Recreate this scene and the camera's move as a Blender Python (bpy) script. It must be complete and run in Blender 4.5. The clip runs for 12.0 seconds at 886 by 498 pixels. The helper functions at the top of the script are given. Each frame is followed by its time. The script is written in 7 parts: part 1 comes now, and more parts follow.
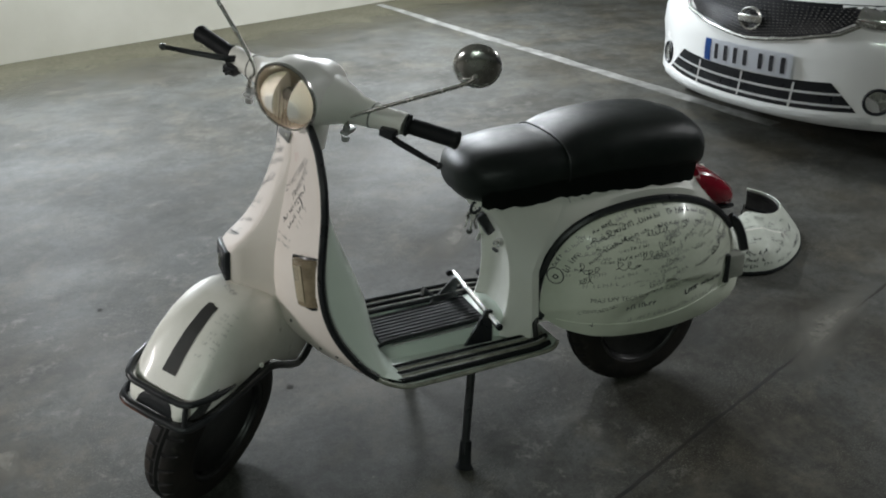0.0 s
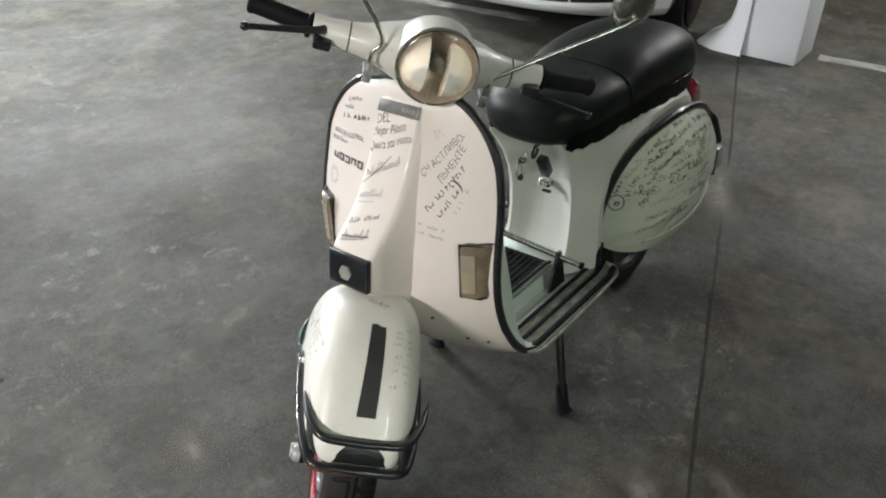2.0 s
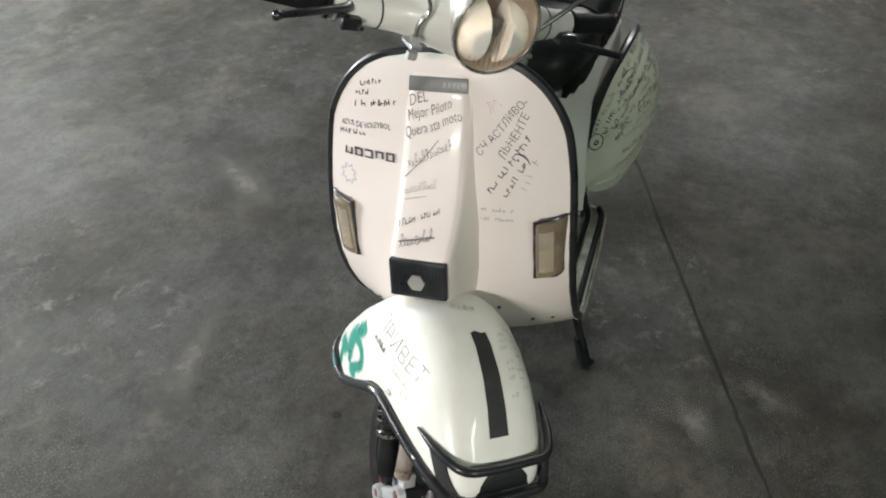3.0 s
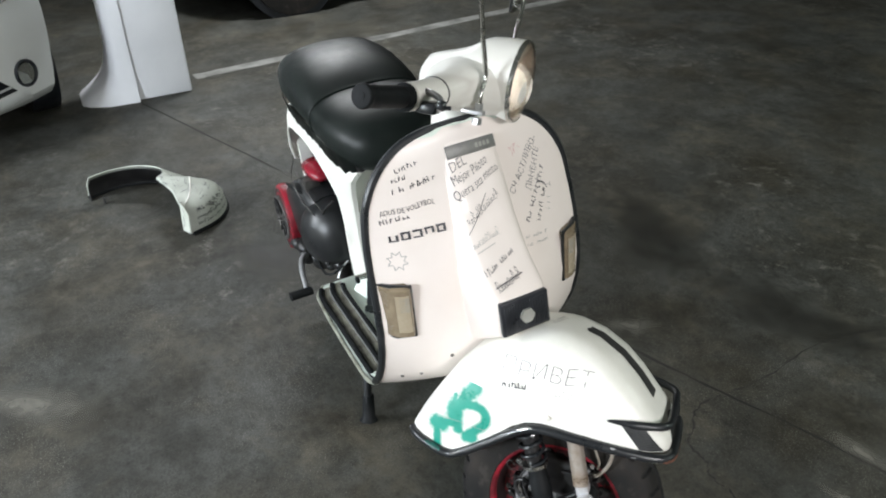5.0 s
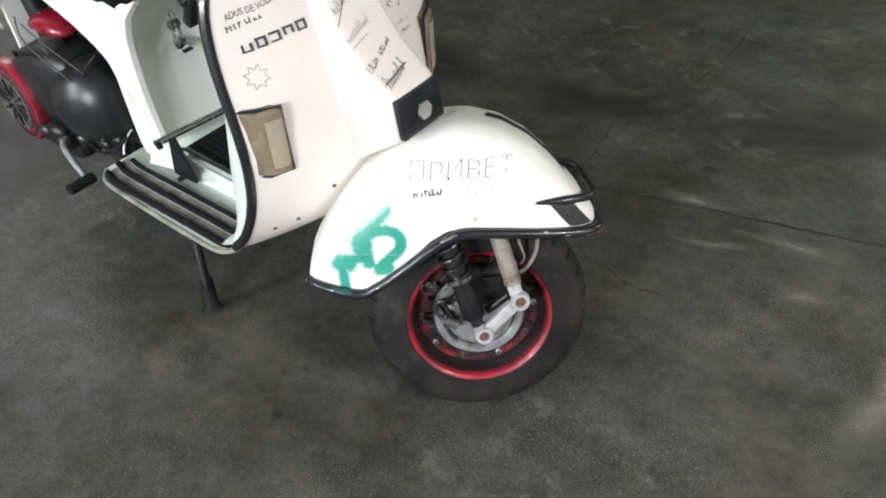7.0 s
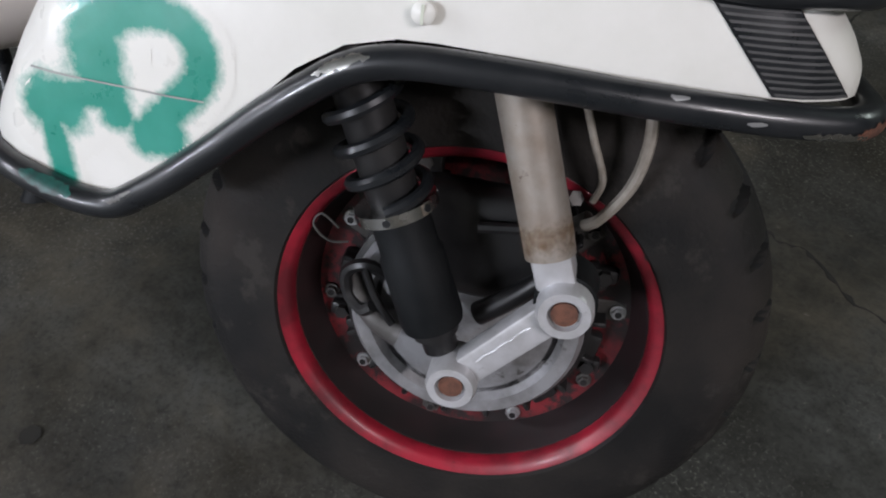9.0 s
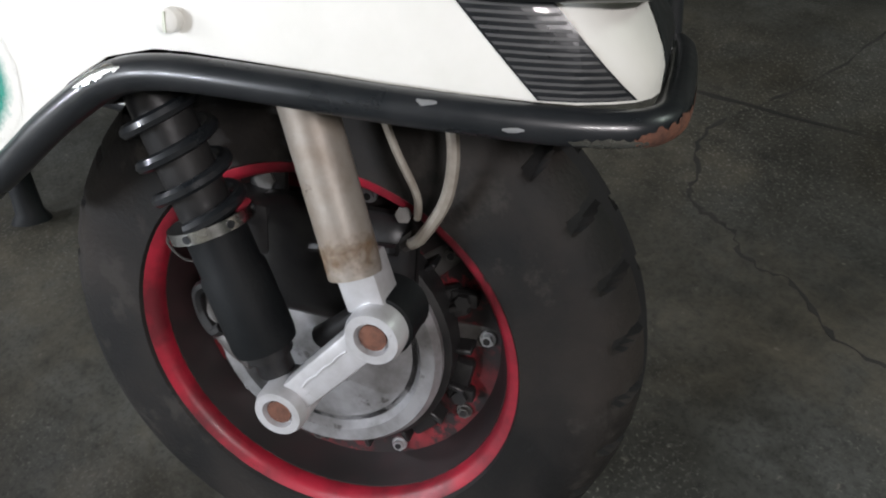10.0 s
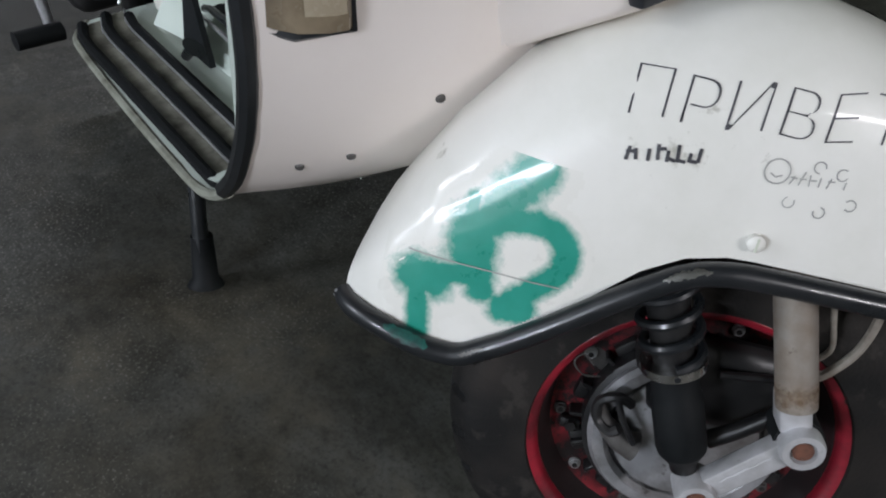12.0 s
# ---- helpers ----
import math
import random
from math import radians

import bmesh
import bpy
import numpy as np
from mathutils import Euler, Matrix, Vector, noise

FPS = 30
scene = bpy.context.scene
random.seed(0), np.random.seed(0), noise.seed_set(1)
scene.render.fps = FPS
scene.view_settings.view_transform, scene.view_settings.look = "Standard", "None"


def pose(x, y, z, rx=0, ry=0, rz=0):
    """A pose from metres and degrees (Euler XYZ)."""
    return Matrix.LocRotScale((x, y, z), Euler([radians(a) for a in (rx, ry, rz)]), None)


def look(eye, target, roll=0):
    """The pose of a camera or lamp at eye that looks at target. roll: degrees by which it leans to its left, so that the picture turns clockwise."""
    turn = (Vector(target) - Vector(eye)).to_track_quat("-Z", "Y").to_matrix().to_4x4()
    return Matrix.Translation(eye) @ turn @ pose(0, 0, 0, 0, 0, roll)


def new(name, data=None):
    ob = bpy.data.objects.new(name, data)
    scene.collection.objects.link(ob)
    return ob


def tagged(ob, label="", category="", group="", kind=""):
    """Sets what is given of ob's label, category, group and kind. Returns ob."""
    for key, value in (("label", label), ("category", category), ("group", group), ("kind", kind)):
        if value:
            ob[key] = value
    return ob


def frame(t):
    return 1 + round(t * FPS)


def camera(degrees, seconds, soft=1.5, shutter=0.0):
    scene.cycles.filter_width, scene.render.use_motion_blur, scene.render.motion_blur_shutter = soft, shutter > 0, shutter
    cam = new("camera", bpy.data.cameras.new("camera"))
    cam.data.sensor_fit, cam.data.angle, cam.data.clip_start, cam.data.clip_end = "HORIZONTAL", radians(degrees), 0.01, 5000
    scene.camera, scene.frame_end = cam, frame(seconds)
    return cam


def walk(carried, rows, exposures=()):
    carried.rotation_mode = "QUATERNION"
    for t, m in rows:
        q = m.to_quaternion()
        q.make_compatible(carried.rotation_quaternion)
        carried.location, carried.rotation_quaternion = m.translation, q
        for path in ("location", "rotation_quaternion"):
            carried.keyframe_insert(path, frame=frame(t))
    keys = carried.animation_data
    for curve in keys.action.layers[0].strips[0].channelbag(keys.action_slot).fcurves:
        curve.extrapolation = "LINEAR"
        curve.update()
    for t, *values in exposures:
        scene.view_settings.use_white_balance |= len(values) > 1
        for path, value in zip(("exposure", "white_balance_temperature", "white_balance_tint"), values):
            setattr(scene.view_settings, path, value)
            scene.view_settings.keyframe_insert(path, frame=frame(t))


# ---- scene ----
cam = camera(58.1, 12.0, soft=2.0)
PATH = [
    (0, (0.052, -1.81, 1.552), (0.734, -0.17, 0.634), -1.3),
    (0.5, (-0.12, -1.635, 1.543), (0.675, -0.09, 0.553), -2.4),
    (1, (-0.249, -1.336, 1.555), (0.689, 0.076, 0.494), -0.9),
    (1.5, (-0.448, -1.155, 1.573), (0.691, 0.067, 0.473), 0.4),
    (2, (-0.728, -0.975, 1.597), (0.594, 0.034, 0.486), 0.6),
    (2.5, (-0.807, -0.737, 1.559), (0.61, 0.064, 0.397), -0.9),
    (2.7, (-0.811, -0.601, 1.557), (0.642, 0.086, 0.367), -1.1),
    (4.3, (-0.811, 0.317, 1.551), (0.802, -0.064, 0.431), -1.8),
    (4.5, (-0.803, 0.397, 1.563), (0.806, -0.091, 0.48), -2.0),
    (5, (-0.876, 0.674, 1.578), (0.674, -0.05, 0.542), -2.3),
    (5.5, (-0.843, 0.845, 1.566), (0.634, -0.013, 0.526), -3.0),
    (6, (-0.676, 0.938, 1.552), (0.664, -0.073, 0.466), -3.6),
    (6.5, (-0.589, 1.017, 1.519), (0.534, -0.134, 0.329), -3.4),
    (7, (-0.56, 0.893, 1.33), (0.409, -0.298, 0.049), -1.2),
    (7.2, (-0.536, 0.778, 1.246), (0.417, -0.407, -0.053), -0.3),
    (8.8, (-0.2, 0.249, 0.714), (0.915, -0.663, -0.674), 0.4),
    (9, (-0.213, 0.226, 0.671), (0.953, -0.634, -0.708), -0.4),
    (9.5, (-0.274, 0.161, 0.638), (1.011, -0.596, -0.694), -3.6),
    (10, (-0.299, 0.073, 0.64), (1.054, -0.602, -0.669), -6.6),
    (10.5, (-0.272, 0.067, 0.636), (1.122, -0.569, -0.649), -7.7),
    (11, (-0.209, 0.17, 0.64), (1.182, -0.582, -0.584), -4.4),
    (11.5, (-0.158, 0.25, 0.651), (1.143, -0.609, -0.602), 0.7),
    (12, (-0.088, 0.456, 0.824), (1.041, -0.541, -0.491), 5.2),
]
walk(cam, [(t, look(eye, target, roll)) for t, eye, target, roll in PATH],
     [(0, .13, 6420, 11), (1.0, .57, 6560, 12), (2.0, .58, 6650, 12), (2.5, .56, 6680, 12), (4.3, .58, 6340, 11), (5.5, .72, 6360, 12), (6.5, .70, 6420, 13), (7.2, .64, 6430, 13), (8.7, -.14, 6260, 19), (9.2, .03, 6280, 19), (9.6, .32, 6340, 17), (10.4, .30, 6400, 15), (10.8, -.06, 6280, 16), (11.4, -.37, 6180, 17), (12, -.34, 6150, 15)])

# ---- light ----
world = bpy.data.worlds.new("garage_air")
scene.world = world
world.use_nodes = True
world.node_tree.nodes["Background"].inputs[0].default_value = (0.60, 0.62, 0.62, 1)
world.node_tree.nodes["Background"].inputs[1].default_value = 0.07

CEILING = 2.65
# x, y, height, tilt, turn, watts and tint of unseen tubes, added by their effect: two on the pale wall, the rest under
# the ceiling
TUBES = [(-0.6, 5.33, 2.20, -58, 16.7, 165, (0.88, 0.95, 1.0)), (2.7, 6.32, 2.20, -58, 16.7, 105, (0.88, 0.95, 1.0)), (2.5, 3.9, CEILING, 0, 30, 115, (0.94, 0.98, 1.0)), (-1.6, -4.0, CEILING, 0, 0, 64, (0.84, 1.0, 0.87)), (4.5, -0.7, CEILING, 0, 90, 62, (0.97, 0.99, 0.98)), (-3.4, 0.2, CEILING, 0, 90, 155, (1.0, 0.97, 0.94))]


def tube_light(x, y, z, tilt, turn, watts, tint=(1.0, 0.985, 1.0)):
    data = bpy.data.lights.new("tube_glow", "AREA")
    data.shape, data.size, data.size_y, data.energy, data.color = "RECTANGLE", 1.2, 0.12, watts, tint
    ob = new("tube_glow", data)
    ob.matrix_world = pose(x, y, z, tilt, 0, turn) @ Matrix.Translation((0, 0, -0.14))
    return ob


for row in TUBES:
    tube_light(*row)


# ---- materials ----
def material(name, colour, rough=0.5, metal=0.0, second=None, scale=8.0, amount=0.5, grain=0.0, grain_scale=200.0, coat=0.0,
             rough_vary=0.1, spots=None, spot_at=0.62, spot_scale=14.0, detail=6.0):
    """A procedural surface: two colours mixed by cloud noise, sparse spots, varied roughness and a fine bump."""
    m = bpy.data.materials.new(name)
    m.use_nodes = True
    nt = m.node_tree
    bsdf = nt.nodes["Principled BSDF"]
    bsdf.inputs["Metallic"].default_value = metal
    bsdf.inputs["Coat Weight"].default_value = coat
    bsdf.inputs["Coat Roughness"].default_value = 0.08
    co = nt.nodes.new("ShaderNodeTexCoord")
    n1 = nt.nodes.new("ShaderNodeTexNoise")
    n1.inputs["Scale"].default_value, n1.inputs["Detail"].default_value, n1.inputs["Roughness"].default_value = scale, detail, 0.6
    nt.links.new(co.outputs["Object"], n1.inputs["Vector"])
    ramp = nt.nodes.new("ShaderNodeMapRange")
    ramp.inputs["From Min"].default_value, ramp.inputs["From Max"].default_value = 0.38, 0.66
    ramp.inputs["To Max"].default_value = amount
    nt.links.new(n1.outputs["Fac"], ramp.inputs["Value"])
    mix = nt.nodes.new("ShaderNodeMix")
    mix.data_type = "RGBA"
    mix.inputs[6].default_value = (*colour, 1)
    mix.inputs[7].default_value = (*(second or tuple(c * 0.7 for c in colour)), 1)
    nt.links.new(ramp.outputs[0], mix.inputs[0])
    out = mix.outputs[2]
    if spots:
        n3 = nt.nodes.new("ShaderNodeTexNoise")
        n3.inputs["Scale"].default_value, n3.inputs["Detail"].default_value, n3.inputs["Roughness"].default_value = spot_scale, 9.0, 0.7
        nt.links.new(co.outputs["Object"], n3.inputs["Vector"])
        r3 = nt.nodes.new("ShaderNodeMapRange")
        r3.inputs["From Min"].default_value, r3.inputs["From Max"].default_value = spot_at, spot_at + 0.07
        nt.links.new(n3.outputs["Fac"], r3.inputs["Value"])
        mix2 = nt.nodes.new("ShaderNodeMix")
        mix2.data_type = "RGBA"
        nt.links.new(r3.outputs[0], mix2.inputs[0])
        nt.links.new(out, mix2.inputs[6])
        mix2.inputs[7].default_value = (*spots, 1)
        out = mix2.outputs[2]
    nt.links.new(out, bsdf.inputs["Base Color"])
    rr = nt.nodes.new("ShaderNodeMapRange")
    rr.inputs["From Min"].default_value, rr.inputs["From Max"].default_value = 0.3, 0.7
    rr.inputs["To Min"].default_value, rr.inputs["To Max"].default_value = max(0.02, rough - rough_vary), min(1, rough + rough_vary)
    nt.links.new(n1.outputs["Fac"], rr.inputs["Value"])
    nt.links.new(rr.outputs[0], bsdf.inputs["Roughness"])
    if grain:
        n2 = nt.nodes.new("ShaderNodeTexNoise")
        n2.inputs["Scale"].default_value, n2.inputs["Detail"].default_value = grain_scale, 4.0
        nt.links.new(co.outputs["Object"], n2.inputs["Vector"])
        bump = nt.nodes.new("ShaderNodeBump")
        bump.inputs["Strength"].default_value, bump.inputs["Distance"].default_value = grain, 0.002
        nt.links.new(n2.outputs["Fac"], bump.inputs["Height"])
        nt.links.new(bump.outputs[0], bsdf.inputs["Normal"])
    return m


def concrete_material():
    """Worn parking-deck concrete: grey cement, brown damp blotches, pale scuffs, dark pits, polished by tyres."""
    m = material("floor_concrete", (0.077, 0.079, 0.072), 0.68, second=(0.050, 0.052, 0.046), scale=0.8, amount=0.9, detail=10.0,
                 grain=0.30, grain_scale=90.0, rough_vary=0.12)
    nt = m.node_tree
    bsdf = nt.nodes["Principled BSDF"]
    bsdf.inputs["Specular IOR Level"].default_value = 0.38
    src = bsdf.inputs["Base Color"].links[0].from_socket
    co = nt.nodes.new("ShaderNodeTexCoord")

    def noise(scale, lo, hi, rough, shift=0.0):
        mp = nt.nodes.new("ShaderNodeMapping")
        mp.inputs["Location"].default_value = (shift, shift * 0.7, 0)
        nt.links.new(co.outputs["Object"], mp.inputs["Vector"])
        n = nt.nodes.new("ShaderNodeTexNoise")
        n.inputs["Scale"].default_value, n.inputs["Detail"].default_value, n.inputs["Roughness"].default_value = scale, 9.0, rough
        n.inputs["Distortion"].default_value = 0.25
        nt.links.new(mp.outputs[0], n.inputs["Vector"])
        r = nt.nodes.new("ShaderNodeMapRange")
        r.inputs["From Min"].default_value, r.inputs["From Max"].default_value = lo, hi
        nt.links.new(n.outputs["Fac"], r.inputs["Value"])
        return r.outputs[0]

    def both(a, b):
        mul = nt.nodes.new("ShaderNodeMath")
        mul.operation = "MULTIPLY"
        nt.links.new(a, mul.inputs[0])
        nt.links.new(b, mul.inputs[1])
        return mul.outputs[0]

    # brown blotches, cloudy mid-scale mottling, fine dark pits
    for fac, mul in ((noise(1.9, 0.44, 0.64, 0.62, 3.0), (0.66, 0.58, 0.44)), (noise(4.5, 0.42, 0.62, 0.72, 9.0), (0.55, 0.54, 0.50)), (noise(12.0, 0.46, 0.66, 0.72, 6.0), (0.62, 0.60, 0.55)), (noise(38.0, 0.46, 0.70, 0.7), (0.56, 0.56, 0.54)), (noise(150.0, 0.48, 0.68, 0.6), (0.55, 0.55, 0.54))):
        mx = nt.nodes.new("ShaderNodeMix")
        mx.data_type, mx.blend_type = "RGBA", "MULTIPLY"
        nt.links.new(fac, mx.inputs[0])
        nt.links.new(src, mx.inputs[6])
        mx.inputs[7].default_value = (*mul, 1)
        src = mx.outputs[2]
    # pale scuffed cement in ragged flecks
    for fac, col in ((both(noise(11.0, 0.54, 0.68, 0.78, 5.0), noise(1.1, 0.46, 0.60, 0.5, 12.0)), (0.135, 0.130, 0.112)), (both(noise(2.3, 0.50, 0.66, 0.74, 21.0), noise(14.0, 0.34, 0.62, 0.7, 17.0)), (0.088, 0.079, 0.058)), (noise(55.0, 0.64, 0.76, 0.65, 2.0), (0.14, 0.133, 0.112)), (both(noise(230.0, 0.55, 0.70, 0.6, 8.0), noise(2.6, 0.42, 0.62, 0.6, 14.0)), (0.21, 0.205, 0.18))):
        mx = nt.nodes.new("ShaderNodeMix")
        mx.data_type = "RGBA"
        nt.links.new(fac, mx.inputs[0])
        nt.links.new(src, mx.inputs[6])
        mx.inputs[7].default_value = (*col, 1)
        src = mx.outputs[2]
    nt.links.new(src, bsdf.inputs["Base Color"])
    return m


def soft_material(name, colour, second, rough, grain_scale, lo, hi):
    """Sprayed or worn-in colour that thins out: covers by the mesh's own 'cover' value broken up by noise."""
    m = material(name, colour, rough, second=second, scale=30, amount=0.6)
    nt = m.node_tree
    att = nt.nodes.new("ShaderNodeAttribute")
    att.attribute_name = "cover"
    co = nt.nodes.new("ShaderNodeTexCoord")
    n = nt.nodes.new("ShaderNodeTexNoise")
    n.inputs["Scale"].default_value, n.inputs["Detail"].default_value, n.inputs["Roughness"].default_value = grain_scale, 8.0, 0.7
    nt.links.new(co.outputs["Object"], n.inputs["Vector"])
    plus = nt.nodes.new("ShaderNodeMath")
    plus.operation = "ADD"
    nt.links.new(att.outputs["Fac"], plus.inputs[0])
    nt.links.new(n.outputs["Fac"], plus.inputs[1])
    r = nt.nodes.new("ShaderNodeMapRange")
    r.inputs["From Min"].default_value, r.inputs["From Max"].default_value = lo, hi
    nt.links.new(plus.outputs[0], r.inputs["Value"])
    clear = nt.nodes.new("ShaderNodeBsdfTransparent")
    mix = nt.nodes.new("ShaderNodeMixShader")
    nt.links.new(r.outputs[0], mix.inputs[0])
    nt.links.new(clear.outputs[0], mix.inputs[1])
    nt.links.new(nt.nodes["Principled BSDF"].outputs[0], mix.inputs[2])
    nt.links.new(mix.outputs[0], nt.nodes["Material Output"].inputs["Surface"])
    return m


def spray_material():
    """Cream paint with green spray over it: the mesh's own 'cover' value, broken up by noise, blends the two colours."""
    m = material("green_spray_paint", (0.022, 0.27, 0.20), 0.32, second=(0.035, 0.34, 0.26), scale=30, amount=0.6, coat=0.3)
    nt = m.node_tree
    bsdf = nt.nodes["Principled BSDF"]
    src = bsdf.inputs["Base Color"].links[0].from_socket
    att = nt.nodes.new("ShaderNodeAttribute")
    att.attribute_name = "cover"
    co = nt.nodes.new("ShaderNodeTexCoord")
    n = nt.nodes.new("ShaderNodeTexNoise")
    n.inputs["Scale"].default_value, n.inputs["Detail"].default_value, n.inputs["Roughness"].default_value = 110.0, 9.0, 0.75
    nt.links.new(co.outputs["Object"], n.inputs["Vector"])
    plus = nt.nodes.new("ShaderNodeMath")
    plus.operation = "ADD"
    nt.links.new(att.outputs["Fac"], plus.inputs[0])
    nt.links.new(n.outputs["Fac"], plus.inputs[1])
    r = nt.nodes.new("ShaderNodeMapRange")
    r.inputs["From Min"].default_value, r.inputs["From Max"].default_value = 0.74, 1.30
    nt.links.new(plus.outputs[0], r.inputs["Value"])
    mix = nt.nodes.new("ShaderNodeMix")
    mix.data_type = "RGBA"
    mix.inputs[6].default_value = (0.78, 0.77, 0.715, 1)
    nt.links.new(r.outputs[0], mix.inputs[0])
    nt.links.new(src, mix.inputs[7])
    nt.links.new(mix.outputs[2], bsdf.inputs["Base Color"])
    return m


PAINT = material("cream_white_paint", (0.80, 0.79, 0.74), 0.40, second=(0.70, 0.68, 0.61), scale=5.0, amount=0.5, coat=0.14, grain=0.03,
                 grain_scale=60.0, spots=(0.48, 0.45, 0.38), spot_at=0.70, spot_scale=22.0)
PAINT_SHIELD = material("pinkish_cream_paint", (0.80, 0.735, 0.69), 0.46, second=(0.73, 0.65, 0.59), scale=4.0, amount=0.6, coat=0.1, grain=0.03,
                        grain_scale=60.0, spots=(0.58, 0.50, 0.43), spot_at=0.71, spot_scale=26.0)
PAINT_GUARD = material("weathered_guard_paint", (0.80, 0.79, 0.74), 0.40, second=(0.63, 0.63, 0.56), scale=9.0, amount=0.55, coat=0.14, grain=0.03,
                       grain_scale=60.0, spots=(0.46, 0.45, 0.39), spot_at=0.64, spot_scale=16.0, detail=9.0)
MINT_INNER = material("mint_tinged_inner_face", (0.67, 0.745, 0.67), 0.38, second=(0.59, 0.66, 0.59), scale=4.0, amount=0.6, coat=0.15, grain=0.03)
PAINT_DUSTY = material("dusty_scribbled_paint", (0.50, 0.53, 0.47), 0.62, second=(0.37, 0.39, 0.34), scale=11.0, amount=0.7, coat=0.1, grain=0.04)
PAINT_OLD = material("scribbled_cowl_paint", (0.68, 0.71, 0.60), 0.38, second=(0.54, 0.57, 0.46), scale=7.0, amount=0.6, coat=0.25, grain=0.03,
                     grain_scale=70.0, spots=(0.42, 0.42, 0.38), spot_at=0.66, spot_scale=26.0)
FLOOR_PAINT = material("grimy_footboard_paint", (0.70, 0.72, 0.65), 0.4, second=(0.40, 0.41, 0.35), scale=18.0, amount=0.8, grain=0.06)
BLACK = material("black_enamel", (0.010, 0.012, 0.014), 0.34, second=(0.018, 0.019, 0.021), scale=30, amount=0.6, coat=0.2, spots=(0.10, 0.09, 0.08),
                 spot_at=0.72, spot_scale=60.0)
RUBBER = material("black_rubber", (0.006, 0.0072, 0.008), 0.62, second=(0.011, 0.012, 0.0125), scale=40, amount=0.8, grain=0.15, grain_scale=400)
RUBBER.node_tree.nodes["Principled BSDF"].inputs["Specular IOR Level"].default_value = 0.16
GROOVE = material("shaded_groove_rubber", (0.005, 0.005, 0.005), 0.95)
TYRE = material("tyre_rubber", (0.006, 0.0058, 0.0056), 0.70, second=(0.023, 0.019, 0.016), scale=9, amount=1.0, grain=0.35, grain_scale=260, detail=12.0, spots=(0.026, 0.023, 0.020), spot_at=0.56, spot_scale=20.0)
TYRE.node_tree.nodes["Principled BSDF"].inputs["Specular IOR Level"].default_value = 0.3
VINYL = material("black_vinyl_seat", (0.007, 0.010, 0.009), 0.44, second=(0.013, 0.018, 0.016), scale=20, amount=0.6, grain=0.18, grain_scale=320,
                 rough_vary=0.08)
VINYL.node_tree.nodes["Principled BSDF"].inputs["Specular IOR Level"].default_value = 0.27
CHROME = material("worn_chrome", (0.62, 0.62, 0.60), 0.22, 1.0, second=(0.40, 0.39, 0.36), scale=60, amount=0.5, rough_vary=0.1)
STEEL = material("brushed_aluminium", (0.60, 0.61, 0.62), 0.42, 0.85, second=(0.42, 0.42, 0.42), scale=45, amount=0.6, grain=0.06, grain_scale=300)
FORK = material("weathered_fork_paint", (0.31, 0.28, 0.245), 0.5, 0.3, second=(0.17, 0.12, 0.08), scale=20, amount=0.85, grain=0.12, grain_scale=200,
                spots=(0.075, 0.05, 0.032), spot_at=0.64, spot_scale=75.0)
SILVER = material("silver_wheel_paint", (0.53, 0.53, 0.545), 0.40, 0.3, second=(0.34, 0.335, 0.33), scale=38, amount=0.7, grain=0.1, grain_scale=260, spots=(0.11, 0.10, 0.09), spot_at=0.63, spot_scale=60.0)
# grime spots over a base darkened for the shade behind the link
PLATE_GRIMY_SHADED = material("grimy_shaded_brake_plate", (0.30, 0.30, 0.31), 0.45, 0.3, second=(0.10, 0.095, 0.09), scale=24, amount=0.9, grain=0.1, grain_scale=260, spots=(0.05, 0.045, 0.04), spot_at=0.60, spot_scale=50.0)
CABLE = material("dirty_cable_sleeve", (0.30, 0.275, 0.235), 0.6, second=(0.14, 0.11, 0.085), scale=40, amount=0.8)
ARM = material("oxidised_grey_metal", (0.13, 0.125, 0.12), 0.55, 0.5, second=(0.05, 0.045, 0.04), scale=30, amount=0.8, grain=0.12)
RAIL = material("dirty_aluminium_rail", (0.34, 0.35, 0.29), 0.5, 0.2, second=(0.13, 0.125, 0.095), scale=26, amount=0.9, grain=0.1)
RAIL_DIRTY = material("grimy_aluminium_rail", (0.21, 0.205, 0.165), 0.55, 0.2, second=(0.065, 0.06, 0.046), scale=26, amount=0.95, grain=0.1)
RED = material("red_rim_paint", (0.33, 0.014, 0.030), 0.42, second=(0.11, 0.006, 0.012), scale=22, amount=1.0, coat=0.1, spots=(0.03, 0.014, 0.012),
               spot_at=0.62, spot_scale=48.0)
RED_PALE = material("pale_red_edge", (0.42, 0.10, 0.12), 0.5, second=(0.10, 0.012, 0.016), scale=30, amount=1.0)
RED_DARK = material("near_black_red_paint", (0.008, 0.005, 0.005), 0.6, second=(0.022, 0.005, 0.006), scale=16, amount=0.8)
RED_PATCHY = material("patchy_red_disc_paint", (0.012, 0.008, 0.008), 0.55, second=(0.30, 0.014, 0.024), scale=20, amount=0.85, spots=(0.012, 0.008, 0.008), spot_at=0.46, spot_scale=30.0)
GREASE = material("greasy_black_metal", (0.014, 0.014, 0.015), 0.40, 0.3, second=(0.035, 0.034, 0.033), scale=22, amount=0.7, grain=0.1)
COVER = material("black_engine_cover", (0.012, 0.013, 0.014), 0.34, second=(0.024, 0.025, 0.026), scale=12, amount=0.6, grain=0.05)
RUST = material("rusty_bolt_face", (0.15, 0.06, 0.035), 0.8, second=(0.06, 0.028, 0.02), scale=120, amount=0.9, grain=0.3, grain_scale=500)
